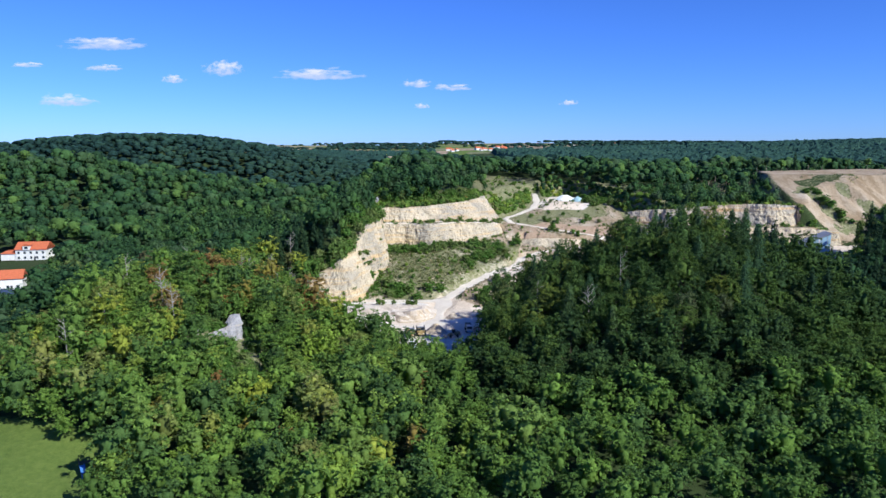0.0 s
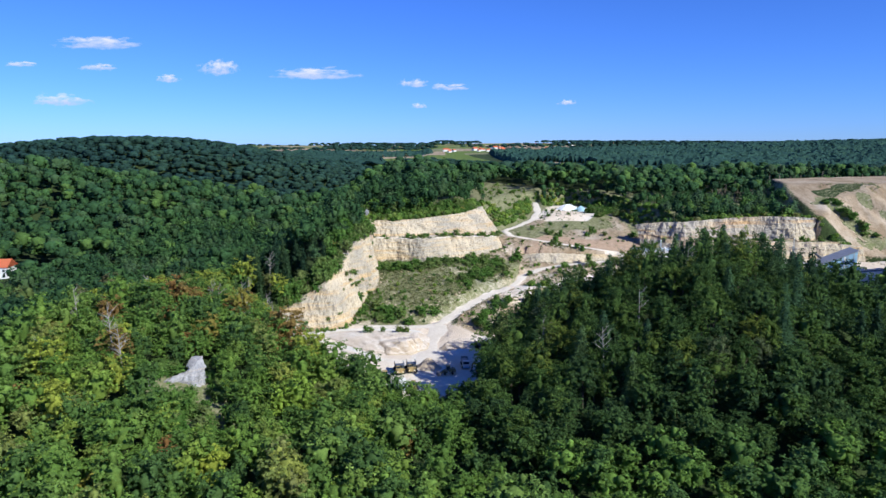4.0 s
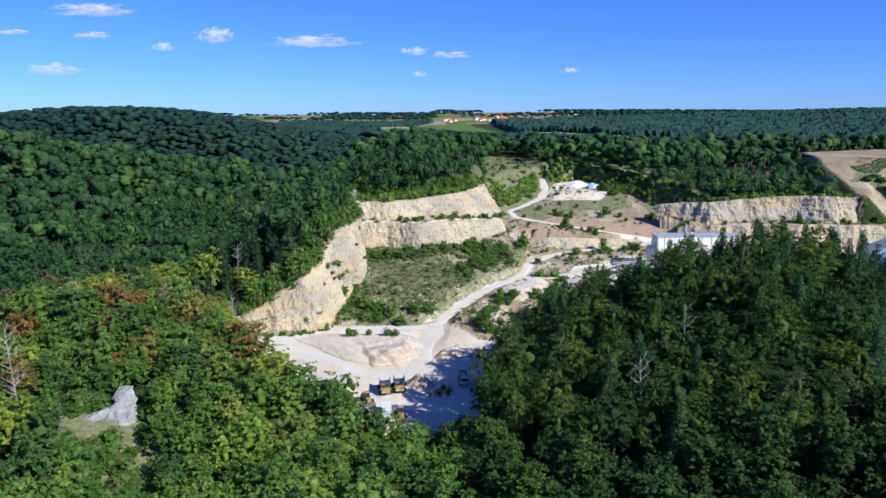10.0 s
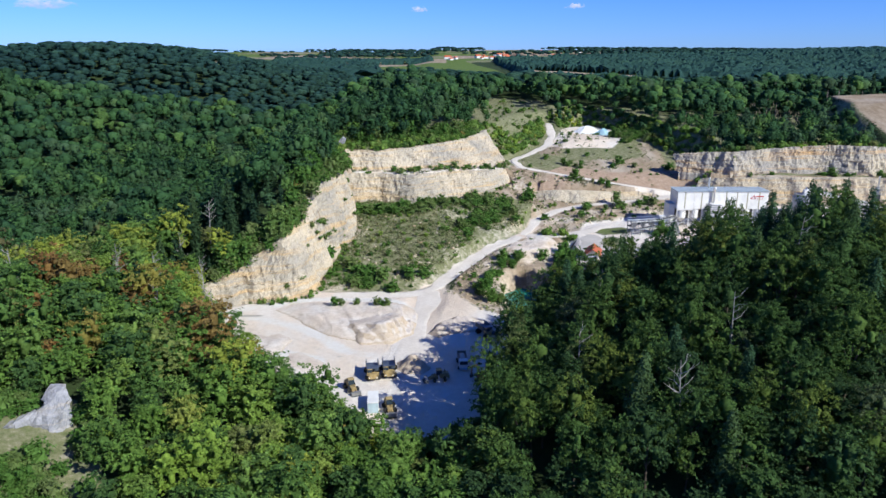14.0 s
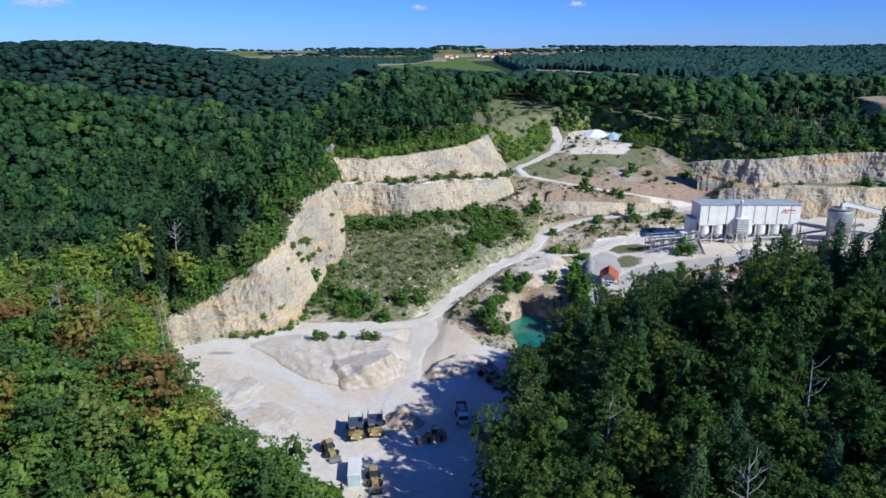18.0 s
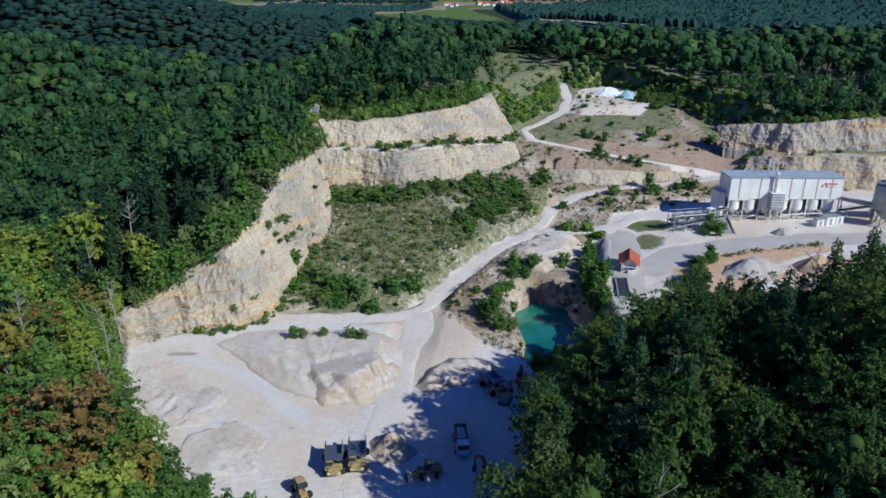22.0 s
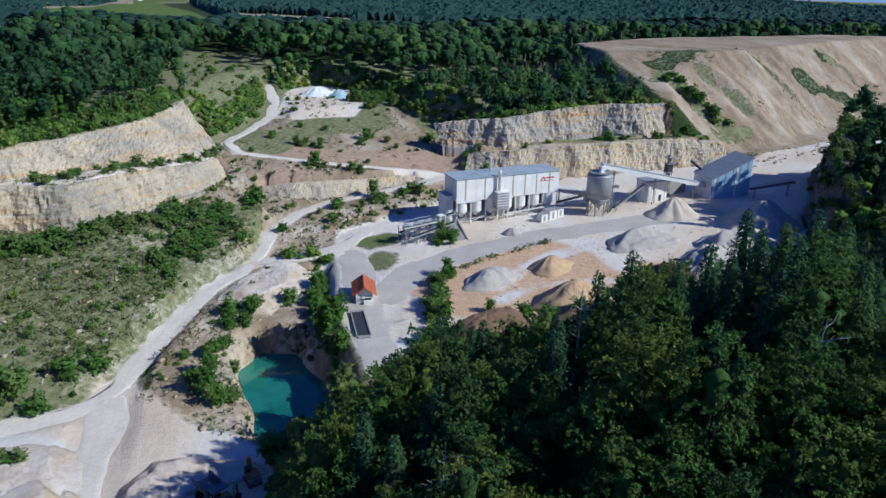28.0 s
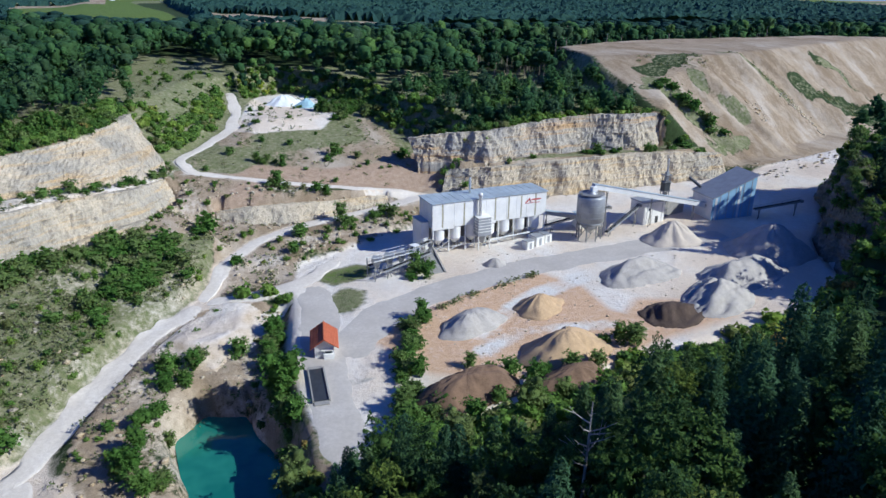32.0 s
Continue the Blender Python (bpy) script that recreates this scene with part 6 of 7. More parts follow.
def haul_truck(x, y, rz, label):
    root = thing("haul_truck", on_ground(x, y, rz, 0.02) @ Matrix.Scale(0.86, 4), label, "dump truck", "parked quarry machines")
    part("chassis", box((0, 0.2, 1.35), (1.3, 8.2, 0.7)), steel_dark, root)
    part("bonnet", [box((0, -3.5, 2.1), (2.3, 1.7, 1.2)), box((0, -4.45, 1.6), (2.9, 0.4, 0.7))], paint_yellow, root)
    cab = part("cab", box((-0.9, -2.6, 3.1), (1.6, 1.7, 1.7), 0, (0.9, 0.85)), paint_yellow, root)
    part("windscreen", box((-0.9, -3.5, 3.3), (1.4, 0.06, 0.9)), glass_dark, cab)
    part("side_window", box((-1.72, -2.6, 3.35), (0.06, 1.2, 0.8)), glass_dark, cab)
    part("walkway", box((0, -3.2, 2.25), (3.6, 2.0, 0.12)), paint_yellow, root)
    parts("handrail", [beam((-1.8, -4.2, 3.1), (1.8, -4.2, 3.1), 0.07), beam((1.8, -4.2, 2.3), (1.8, -4.2, 3.1), 0.07), beam((-1.8, -4.2, 2.3), (-1.8, -4.2, 3.1), 0.07)], paint_yellow, root)
    for s in (-1, 1):
        part("headlight", box((s * 1.1, -4.68, 1.7), (0.4, 0.08, 0.28)), paint_white, root)
    body = part("dump_body", [box((0, 1.5, 2.4), (3.5, 5.6, 0.25)), box((0, -1.35, 3.2), (3.7, 0.2, 1.7)), box((-1.8, 1.4, 3.05), (0.2, 5.7, 1.5)), box((1.8, 1.4, 3.05), (0.2, 5.7, 1.5))], box_steel, root, "open blue-grey steel dump body")
    part("canopy", box((0, -2.3, 4.1), (3.7, 2.1, 0.16)), box_steel, body)
    for yy in (-0.4, 1.2, 2.8):
        parts("body_rib", [box((-1.95, yy, 3.05), (0.16, 0.2, 1.5)), box((1.95, yy, 3.05), (0.16, 0.2, 1.5))], paint_yellow, body)
    wheels(root, [(-1.5, -2.9), (1.5, -2.9), (-1.3, 2.3), (1.3, 2.3), (-1.75, 2.3), (1.75, 2.3)], 0.95, 0.6, paint_yellow)


haul_truck(-19.6, 149.6, 8, "yellow haul truck with an empty blue-grey dump body")
haul_truck(-15.4, 150.6, 6, "yellow haul truck parked beside its twin")
haul_truck(11.6, 176.5, 25, "yellow haul truck standing in the forest shadow")


def wheel_loader(x, y, rz, label, mat=None):
    mat = mat or paint_yellow
    root = thing("wheel_loader", on_ground(x, y, rz, 0.02) @ Matrix.Scale(0.84, 4), label, "wheel loader", "parked quarry machines")
    part("rear_body", [box((0, 1.7, 1.9), (2.0, 2.8, 1.4), 0, (0.9, 0.95)), box((0, 3.0, 1.5), (2.3, 0.5, 1.1))], mat, root)
    part("front_frame", box((0, -1.3, 1.3), (1.5, 2.2, 0.9)), mat, root)
    cab = part("cab", box((0, 0.1, 2.9), (1.7, 1.6, 1.6), 0, (0.9, 0.9)), glass_dark, root, "glazed cab")
    part("cab_roof", box((0, 0.1, 3.78), (1.8, 1.7, 0.16)), mat, cab)
    for s in (-1, 1):
        part("lift_arm", beam((s * 0.6, -0.9, 2.1), (s * 0.6, -3.3, 0.7), 0.25, 0.4), mat, root)
        part("exhaust", turned([(0.09, 2.5), (0.09, 3.4)], 8, (s * 0.5, 2.0, 0)), steel_dark, root)
    part("bucket", prism([(-1.5, 0.1), (1.5, 0.1), (1.5, 1.2), (-1.5, 1.2)], -4.4, -3.4), steel, root)
    part("bucket_lip", box((0, -4.6, 0.15), (3.0, 0.5, 0.12)), steel_dark, root)
    wheels(root, [(-1.15, -1.5), (1.15, -1.5), (-1.15, 1.8), (1.15, 1.8)], 0.85, 0.65, mat)


wheel_loader(-24.2, 141.5, 28, "worn yellow wheel loader with its bucket lowered")
wheel_loader(-2.2, 146.6, -78, "yellow wheel loader at the edge of the forest shadow")
wheel_loader(-13.8, 131.5, 12, "yellow wheel loader parked near the trees")


def lorry(x, y, rz, label):
    root = thing("tipper_lorry", on_ground(x, y, rz, 0.02), label, "lorry", "parked quarry machines")
    part("chassis", box((0, 0.4, 0.85), (0.9, 7.4, 0.35)), steel_dark, root)
    cab = part("cab", box((0, -2.9, 1.9), (2.4, 1.9, 2.2), 0, (0.96, 0.86)), paint_white, root)
    part("windscreen", box((0, -3.8, 2.35), (2.1, 0.1, 0.9)), glass_dark, cab)
    part("bumper", box((0, -3.95, 0.8), (2.4, 0.25, 0.5)), paint_blue, cab)
    part("tipper_body", [box((0, 1.3, 1.25), (2.4, 5.2, 0.16)), box((-1.2, 1.3, 1.9), (0.12, 5.2, 1.3)), box((1.2, 1.3, 1.9), (0.12, 5.2, 1.3)), box((0, -1.3, 2.0), (2.4, 0.12, 1.5)), box((0, 3.9, 1.9), (2.4, 0.12, 1.3))], steel, root)
    part("load", box((0, 1.3, 1.75), (2.2, 4.9, 0.8), 0, (0.6, 0.8)), sand_pale, root)
    wheels(root, [(-1.05, -2.7), (1.05, -2.7), (-1.0, 1.4), (1.0, 1.4), (-1.0, 2.8), (1.0, 2.8)], 0.52, 0.34, steel)


lorry(4.2, 155.5, 4, "white tipper lorry with a full bed parked in shadow")


def excavator(x, y, rz, label, mat, reach=1.0):
    root = thing("excavator", on_ground(x, y, rz, 0.02) @ Matrix.Scale(0.86, 4), label, "excavator", "parked quarry machines")
    for s in (-1, 1):
        part("track", prism([(-2.0, 0.15), (-1.6, 0.0), (1.6, 0.0), (2.0, 0.15), (2.1, 0.5), (1.7, 0.85), (-1.7, 0.85), (-2.1, 0.5)], s * 1.1 - 0.3, s * 1.1 + 0.3), steel_dark, root)
    part("house", [box((-0.3, 0, 1.7), (3.2, 2.5, 1.3)), turned([(0.8, 0.8), (0.8, 1.1)], 14)], mat, root)
    part("counterweight", box((-2.0, 0, 1.6), (0.7, 2.5, 1.1)), steel, root)
    part("cab", box((0.9, 0.75, 2.4), (1.3, 1.0, 1.7), 0, (0.85, 0.95)), glass_dark, root)
    part("boom", [beam((1.0, -0.2, 1.9), (3.0 * reach, -0.2, 4.6), 0.4, 0.55), beam((3.0 * reach, -0.2, 4.6), (5.2 * reach, -0.2, 4.0), 0.36, 0.5)], mat, root)
    part("stick", beam((5.2 * reach, -0.2, 4.1), (5.6 * reach, -0.2, 1.4), 0.3, 0.42), mat, root)
    part("bucket", prism([(5.0 * reach, 0.4), (5.9 * reach, 0.3), (6.1 * reach, 1.3), (5.4 * reach, 1.5)], -0.8, 0.4), steel_dark, root)


excavator(14.0, 171.5, 70, "yellow excavator with a folded boom in shadow", paint_yellow, 0.8)
excavator(9.2, 146.0, 150, "orange excavator beside the trees", paint_orange, 0.7)
excavator(18.4, 179.0, 100, "small orange excavator near the pond bank", paint_orange, 0.6)


def skip(x, y, rz):
    root = thing("site_container", on_ground(x, y, rz), "pale blue site container near the loaders", "container")
    part("shell", box((0, 0, 1.3), (2.5, 6.0, 2.6)), plain("pale_blue_paint", (0.45, 0.56, 0.62), 0.6), root)
    part("roof", box((0, 0, 2.65), (2.6, 6.1, 0.1)), paint_white, root)
    for y_ in np.arange(-2.6, 2.7, 0.65):
        parts("rib", [box((-1.28, y_, 1.3), (0.06, 0.25, 2.4)), box((1.28, y_, 1.3), (0.06, 0.25, 2.4))], paint_white, root)


skip(-17.8, 133.0, 5)

# ---- shrubs, scrub, dead trees ----
def bush_shape(rng, r, tall, tufts=34, each=9, leaf=0.17):
    p, n, cs, rs = crown_points(rng, tufts, r, tall / 2, 6)
    up = np.array([0, 0, tall * 0.42])
    return merge([sprays(p * 0.92 + up, n, each, 0.42, leaf, rng)] + [blob(c * 0.9 + up, np.array([r, r, tall / 2]) * k * 0.85, rng, 3, 6) for c, k in zip(cs[:4], rs[:4])])


def scatter(poly, n, rng, margin=0.5):
    a = np.array(poly)
    out = np.zeros((0, 2))
    while len(out) < n:
        p = rng.uniform(a.min(0), a.max(0), (2 * n + 20, 2))
        ok = inside(p[:, 0], p[:, 1], poly) > margin
        for line in (HAUL_UP, HAUL_TOP, YARD_ROAD, GATE_ROAD, PLANT_ROAD):
            ok &= along(p[:, 0], p[:, 1], line)[0] > 4.5
        out = np.concatenate([out, p[ok]])
    return [tuple(map(float, q)) for q in out[:n]]


def shrubs():
    rng = np.random.default_rng(23)
    kinds = [bush_shape(rng, r, t) for r, t in ((1.0, 1.5), (1.0, 1.9), (1.0, 1.2), (1.0, 2.3))]
    sources = [tagged(new("bush", mesh_from("bush", v, tri(f), leaf_bush)), "rounded green bush on the quarry slope", "bush", "bushes in the quarry") for v, f in kinds]
    spots = []
    for x, y in ((-47, 221), (-42, 221.5), (-38, 223), (-33, 221.5), (-44, 250), (-42, 245), (-46, 238), (-36, 232), (-30, 226), (-24, 224), (-19.4, 218), (-14, 228), (-8, 229)):
        spots.append((x, y, rng.uniform(2.3, 3.5)))
    for x, y in ((-37, 199), (-35, 199.5), (-30, 200.5), (-23.5, 199.5), (-21.5, 199), (-19.5, 198.5)):
        spots.append((x, y, rng.uniform(1.2, 1.9)))
    hedge = [(-38, 281), (-18, 281), (-6, 287), (8, 292), (20, 297)]
    for t in np.linspace(0, 1, 62):
        k = t * 4
        i = min(int(k), 3)
        x = hedge[i][0] + (hedge[i + 1][0] - hedge[i][0]) * (k - i)
        y = hedge[i][1] + (hedge[i + 1][1] - hedge[i][1]) * (k - i)
        spots.append((x + rng.normal(0, 1.6), y + rng.normal(0, 2.4), rng.uniform(1.6, 3.2)))
    for _ in range(64):
        t = rng.random()
        spots.append((7 + 24 * t + rng.normal(0, 3.0), 270 + 26 * t + rng.normal(0, 4.0), rng.uniform(1.4, 2.8)))
    for _ in range(22):
        spots.append((rng.uniform(-48, -26), rng.uniform(220, 233), rng.uniform(1.3, 2.8)))
    for t in np.linspace(0, 1, 16):
        spots.append((234 + 17 * t + rng.normal(0, 1.6), 343 - 25 * t + rng.normal(0, 1.5), rng.uniform(1.8, 3.2)))
    spots += [(38.5, 304, 3.4), (36, 302, 2.6)]
    for poly, n, lo, hi in ((PLATFORM, 44, 0.7, 1.7), (BENCH, 34, 1.0, 2.2), (BLUFF_BENCH, 16, 1.0, 2.4), (GRASS_HILL[3:], 14, 1.4, 3.0), ([(218, 326), (236, 306), (262, 330), (250, 372), (228, 370)], 12, 1.2, 2.4)):
        spots += [(x, y, rng.uniform(lo, hi)) for x, y in scatter(poly, n, rng)]
    small = []
    for poly, n, lo, hi in ((SLOPE, 170, 0.5, 1.3), (TERRACE, 90, 0.4, 1.2), (GRASS_HILL, 50, 0.6, 1.8), (POND_SIDE, 40, 0.5, 1.2), ([(60, 186), (84, 190), (108, 199), (120, 196), (100, 186), (70, 180)], 24, 1.4, 3.0)):
        small += [(x, y, rng.uniform(lo, hi)) for x, y in scatter(poly, n, rng)]
    small += [(p[0] + 2.2 + rng.normal(0, 0.8), p[1] - 2.4 + rng.normal(0, 0.8), rng.uniform(0.45, 1.2)) for p in resample(WEST_FOOT[1:8], 44)[0]]
    q = np.array(small)
    forest("low_bushes", q[:, 0], q[:, 1], [(v, tri(f)) for v, f in kinds], np.clip(rng.normal(0.42, 0.2, len(q)), 0.05, 0.8), q[:, 2], leaf_mid, "low green bushes dotted over the old slopes", rng, "bushes")
    for x, y in ((15.7, 225), (9.6, 220), (14.3, 213), (12, 208), (17, 232), (27.7, 238), (32.6, 237), (36, 235), (24, 240), (20, 238), (41, 232), (40, 222), (42, 212), (39, 226), (43, 240), (46, 247), (41, 205), (12, 216), (18, 206)):
        spots.append((x, y, rng.uniform(1.6, 3.0)))
    spots += [(63.3, 340, 2.4), (69.2, 335, 2.0), (87.2, 345, 2.6), (112, 342, 2.6), (82, 240, 1.4), (75, 258, 2.0), (78, 260, 2.2), (81, 262, 1.8), (72, 257, 1.6), (67, 248, 1.2), (70, 246, 1.4)]
    spots = spots[:282]
    for i, (x, y, s) in enumerate(spots):
        k = int(rng.integers(4))
        lift = 1.2 if x < -17 and 197 < y < 202 else -0.15
        m = Matrix.Translation((x, y, zat(x, y) + lift)) @ pose(0, 0, 0, 0, 0, rng.uniform(0, 360)) @ Matrix.Diagonal((s * rng.uniform(0.85, 1.2), s, s * rng.uniform(0.75, 1.1), 1))
        if i < 4:
            sources[i].matrix_basis = Matrix.Translation((x, y, zat(x, y) - 0.1))
        else:
            copy_thing(sources[k], m)

    # bushes rooted on ledges of the west face
    foot, rim = resample(WEST_FOOT, 60)[0], resample(WEST_RIM, 60)[0]
    for i, t in ((14, 0.25), (17, 0.3), (22, 0.62), (25, 0.7), (26, 0.55), (27, 0.42), (28, 0.6), (29, 0.3), (30, 0.48), (31, 0.28), (33, 0.25), (36, 0.2), (38, 0.3), (41, 0.55), (44, 0.2), (47, 0.7), (50, 0.35), (53, 0.25)):
        x, y, z = foot[i] + (rim[i] - foot[i]) * t
        s = rng.uniform(0.8, 1.7)
        copy_thing(sources[int(rng.integers(4))], Matrix.Translation((x + 0.9, y - 0.3, z - 0.6)) @ pose(0, 0, 0, 0, 0, rng.uniform(0, 360)) @ Matrix.Diagonal((s, s, s, 1)))

    # thickets that hang over the rims
    crest = [broadleaf(rng, t, r, 42, 12, 0.32, 1.0, 8, 5, 0.05, 1.0, 0.7) for t, r in ((6.5, 2.9), (5, 2.6), (8, 3.2))]
    over = [tree_thing("rim_tree", c, t, leaf_bush, "bushy green tree leaning over the quarry rim") for c, t in crest]
    spots = [(*(p + (-0.6, 0.4, -2.2)), 1.25) for p in resample(WEST_RIM, 46)[0][3:38]] + [(*(p + (-4.5, 2.0, -1.0)), 1.5) for p in resample(WEST_RIM, 34)[0][4:30]]
    spots += [(*(p + (0.2, 2.6, -1.0)), 0.5) for p in resample(UPPER_RIM[:6], 44)[0]] + [(*(p + (-1.0, 5.5, -0.8)), 0.75) for p in resample(UPPER_RIM[:6], 32)[0]]
    spots += [(p[0] - 2, p[1] + back, zat(p[0] - 2, p[1] + back) - 0.3, k) for back, k in ((9.5, 1.0), (14, 1.25)) for p in resample(UPPER_RIM[:5], 22)[0]]
    spots += [(*(p + (0.5, 2.5, -1.0)), 0.55) for p in resample(BLUFF_RIM[1:], 26)[0]]
    foot, rim = resample(EAST_FOOT, 30)[0], resample(EAST_RIM, 30)[0]
    spots += [(*(foot[k] * (1 - u) + rim[k] * u + (-1.2, 1.2, -1.2)), 0.42 + 0.22 * u) for k in range(1, 29) for u in (rng.uniform(0.35, 0.7), rng.uniform(0.6, 0.98), 1.0)]
    for i, (x, y, z, s) in enumerate(spots):
        s *= rng.uniform(0.6, 1.15)
        m = Matrix.Translation((x + rng.normal(0, 0.7), y + rng.normal(0, 0.7), z)) @ pose(0, 0, 0, rng.uniform(-8, 8), rng.uniform(0, 12), rng.uniform(0, 360)) @ Matrix.Diagonal((s, s, s, 1))
        ob = over[i] if i < 3 else copy_thing(over[i % 3], m)
        if i < 3:
            ob.matrix_basis = Matrix.Translation((x, y, z))
        tagged(ob, group="thickets on the quarry rims")

    # knee-high scrub and weeds
    tufts = [(lambda c: (c[0], tri(c[1])))(leaf_blades(rng.normal(0, 1, (13, 3)) * (0.42, 0.42, 0.2) + (0, 0, 0.28), np.tile((0, 0, 1.0), (13, 1)), 0.24, rng, 0.9)) for _ in range(4)]
    pts = scatter(SLOPE, 3600, rng, 0) + scatter(TERRACE, 330, rng) + scatter(PLATFORM, 420, rng) + scatter(POND_SIDE, 420, rng) + scatter(BENCH, 140, rng, 0) + scatter(GRASS_HILL, 260, rng) + [(76 + 42 * t + rng.normal(0, 0.5), 236.5 + 14 * t - 4 * t * t + rng.normal(0, 0.4)) for t in rng.random(90)] + [(rng.uniform(242, 278), 357 + rng.uniform(-6, 14)) for _ in range(160)] + [(342 + 52 * t, 359 - 8 * t + rng.normal(0, 3)) for t in rng.random(260)] + [(303 + 23 * t + rng.normal(0, 1.5), 373 - 25 * t + rng.normal(0, 1.5)) for t in rng.random(90)]
    p = np.array(pts)
    keep = (fbm(p[:, 0], p[:, 1], 14, 3) + rng.normal(0, 0.35, len(p))) > -0.25
    p = p[keep]
    forest("scrub", p[:, 0], p[:, 1], tufts, np.clip(rng.normal(0.45, 0.25, len(p)), 0, 0.96), rng.uniform(0.6, 1.8, len(p)), leaf_scrub, "low grey-green scrub and weeds on the old quarry slope", rng, "scrub")

    # young trees along the gate road and the pond wall
    young = [broadleaf(rng, t, r, 70, 18, 0.22, 0.9, 8, True, 0.05) for t, r in ((7, 2.7), (5.5, 2.5), (8.5, 2.9))]
    first = [tree_thing("young_tree", c, t, leaf_bush, "bushy young broadleaf tree beside the gate road") for c, t in young]
    places = [(40.5, 198), (41.5, 207), (42, 216), (43, 224), (43.5, 236), (39.5, 193), (46, 250), (52, 183), (57, 180), (64, 183), (72, 184), (80, 186), (90, 190), (38, 190), (15, 219), (13, 213), (16, 226),
              (50, 180)]
    for i, (x, y) in enumerate(places):
        s = rng.uniform(0.75, 1.25) * (1.0 if y < 192 else 1.4 if y < 226 and x > 37 else 0.95)
        m = Matrix.Translation((x, y, zat(x, y))) @ pose(0, 0, 0, 0, 0, rng.uniform(0, 360)) @ Matrix.Diagonal((s, s, s, 1))
        ob = first[i] if i < 3 else copy_thing(first[i % 3], m)
        if i < 3:
            ob.matrix_basis = Matrix.Translation((x, y, zat(x, y)))
        tagged(ob, group="young trees by the gate road")

    # full shrubs along the berm between gate road and stockyard
    full = [bush_shape(rng, 1.0, t, 52, 11, 0.13) for t in (2.4, 2.0, 3.0)]
    thick = [tagged(new("shrub", mesh_from("shrub", v, tri(f), leaf_bush)), "full green shrub growing on a rough bank", "shrub", "shrubs along the berm") for v, f in full]
    places = []
    berm = [(53, 187), (58, 195), (62, 204), (66, 214), (69, 223), (73, 231), (79, 237)]
    for (ax, ay), (bx, by) in zip(berm, berm[1:]):
        for k in range(6):
            places.append((ax + (bx - ax) * (k + 0.5) / 6 + rng.uniform(-0.5, 4.0), ay + (by - ay) * (k + 0.5) / 6 + rng.uniform(-1.5, 1)))
    places += [(83, 207), (86, 205), (80, 211), (92, 201), (84, 203), (114, 205), (118, 206), (111, 207), (116, 203)]
    wall = [(41.5, 194), (43, 206), (43.5, 218), (44, 230), (46, 242), (48, 252)]
    for (ax, ay), (bx, by) in zip(wall, wall[1:]):
        for k in range(6):
            places.append((ax + (bx - ax) * (k + 0.5) / 6 + rng.uniform(-2.5, 0.6), ay + (by - ay) * (k + 0.5) / 6 + rng.uniform(-1, 1)))
    places += scatter([(-76, 92), (-67, 90), (-58, 82), (-56, 69), (-69, 69), (-84, 86)], 80, rng, 0) + scatter([(-90, 96), (-85, 107), (-79, 110), (-82, 104), (-86, 98)], 14, rng, 0) + scatter([(-72, 104), (-69, 106), (-64, 93), (-68, 95)], 10, rng, 0)
    places += [(61, 346), (65, 347), (67, 344), (69, 341), (63, 344), (86, 342), (89, 345), (113, 339), (115, 340), (53, 353), (97, 342), (62, 324), (64, 324), (66, 322), (76, 319), (79, 318)]
    places += [(81, 303), (83, 305), (80, 307), (65, 300), (66, 302), (74, 300), (61, 290), (44, 289), (94, 306), (97, 305), (91, 306)]
    places += [(rng.uniform(96, 114), rng.uniform(380, 394)) for _ in range(14)] + [(rng.uniform(20, 40), 176 + rng.uniform(-6, 10)) for _ in range(16)]
    places += scatter([(9, 205), (20, 203), (22, 236), (36, 238), (44, 244), (24, 247), (10, 230)], 22, rng, 0)
    places += [(104 + 13 * math.cos(a) * r + 4, 398 + 5 * math.sin(a) * r) for a, r in zip(rng.uniform(0, 6.28, 34), np.sqrt(rng.random(34)))]
    places += [(88, 262), (90, 265), (92, 262), (86, 259), (90, 258), (75, 196), (80, 197), (88, 199), (70, 200), (66, 198), (97, 199), (104, 199), (64, 192), (72, 192), (86, 194)]
    for i, (x, y) in enumerate(places):
        s = rng.uniform(1.3, 2.5)
        m = Matrix.Translation((x, y, zat(x, y) - 0.2)) @ pose(0, 0, 0, 0, 0, rng.uniform(0, 360)) @ Matrix.Diagonal((s, s * rng.uniform(0.85, 1.15), s * rng.uniform(0.8, 1.1), 1))
        if i < 3:
            thick[i].matrix_basis = Matrix.Translation((x, y, zat(x, y) - 0.2))
        else:
            copy_thing(thick[i % 3], m)

    # bleached dead trees in the woods
    def dead(rng, tall):
        trunk = tube([(0, 0, -1), (0.1, 0.05, tall * 0.5), (0.25, 0, tall)], (0.24, 0.16, 0.04))
        arms = []
        for _ in range(16):
            h = rng.uniform(0.35, 0.95) * tall
            a = rng.uniform(0, 6.28)
            l = rng.uniform(1.2, 3.2)
            mid = (math.cos(a) * l * 0.5, math.sin(a) * l * 0.5, h + l * 0.35)
            tip = (math.cos(a + 0.3) * l, math.sin(a + 0.3) * l, h + l * rng.uniform(0.5, 1.1))
            arms.append([tube([(0.1, 0, h), mid, tip], (0.09, 0.05, 0.015), 4), tube([mid, (mid[0] * 1.5 + 0.4, mid[1] * 1.3, mid[2] + 1.1)], (0.04, 0.012), 4)])
        return trunk, arms

    models = [dead(rng, 17), dead(rng, 19)]
    roots = []
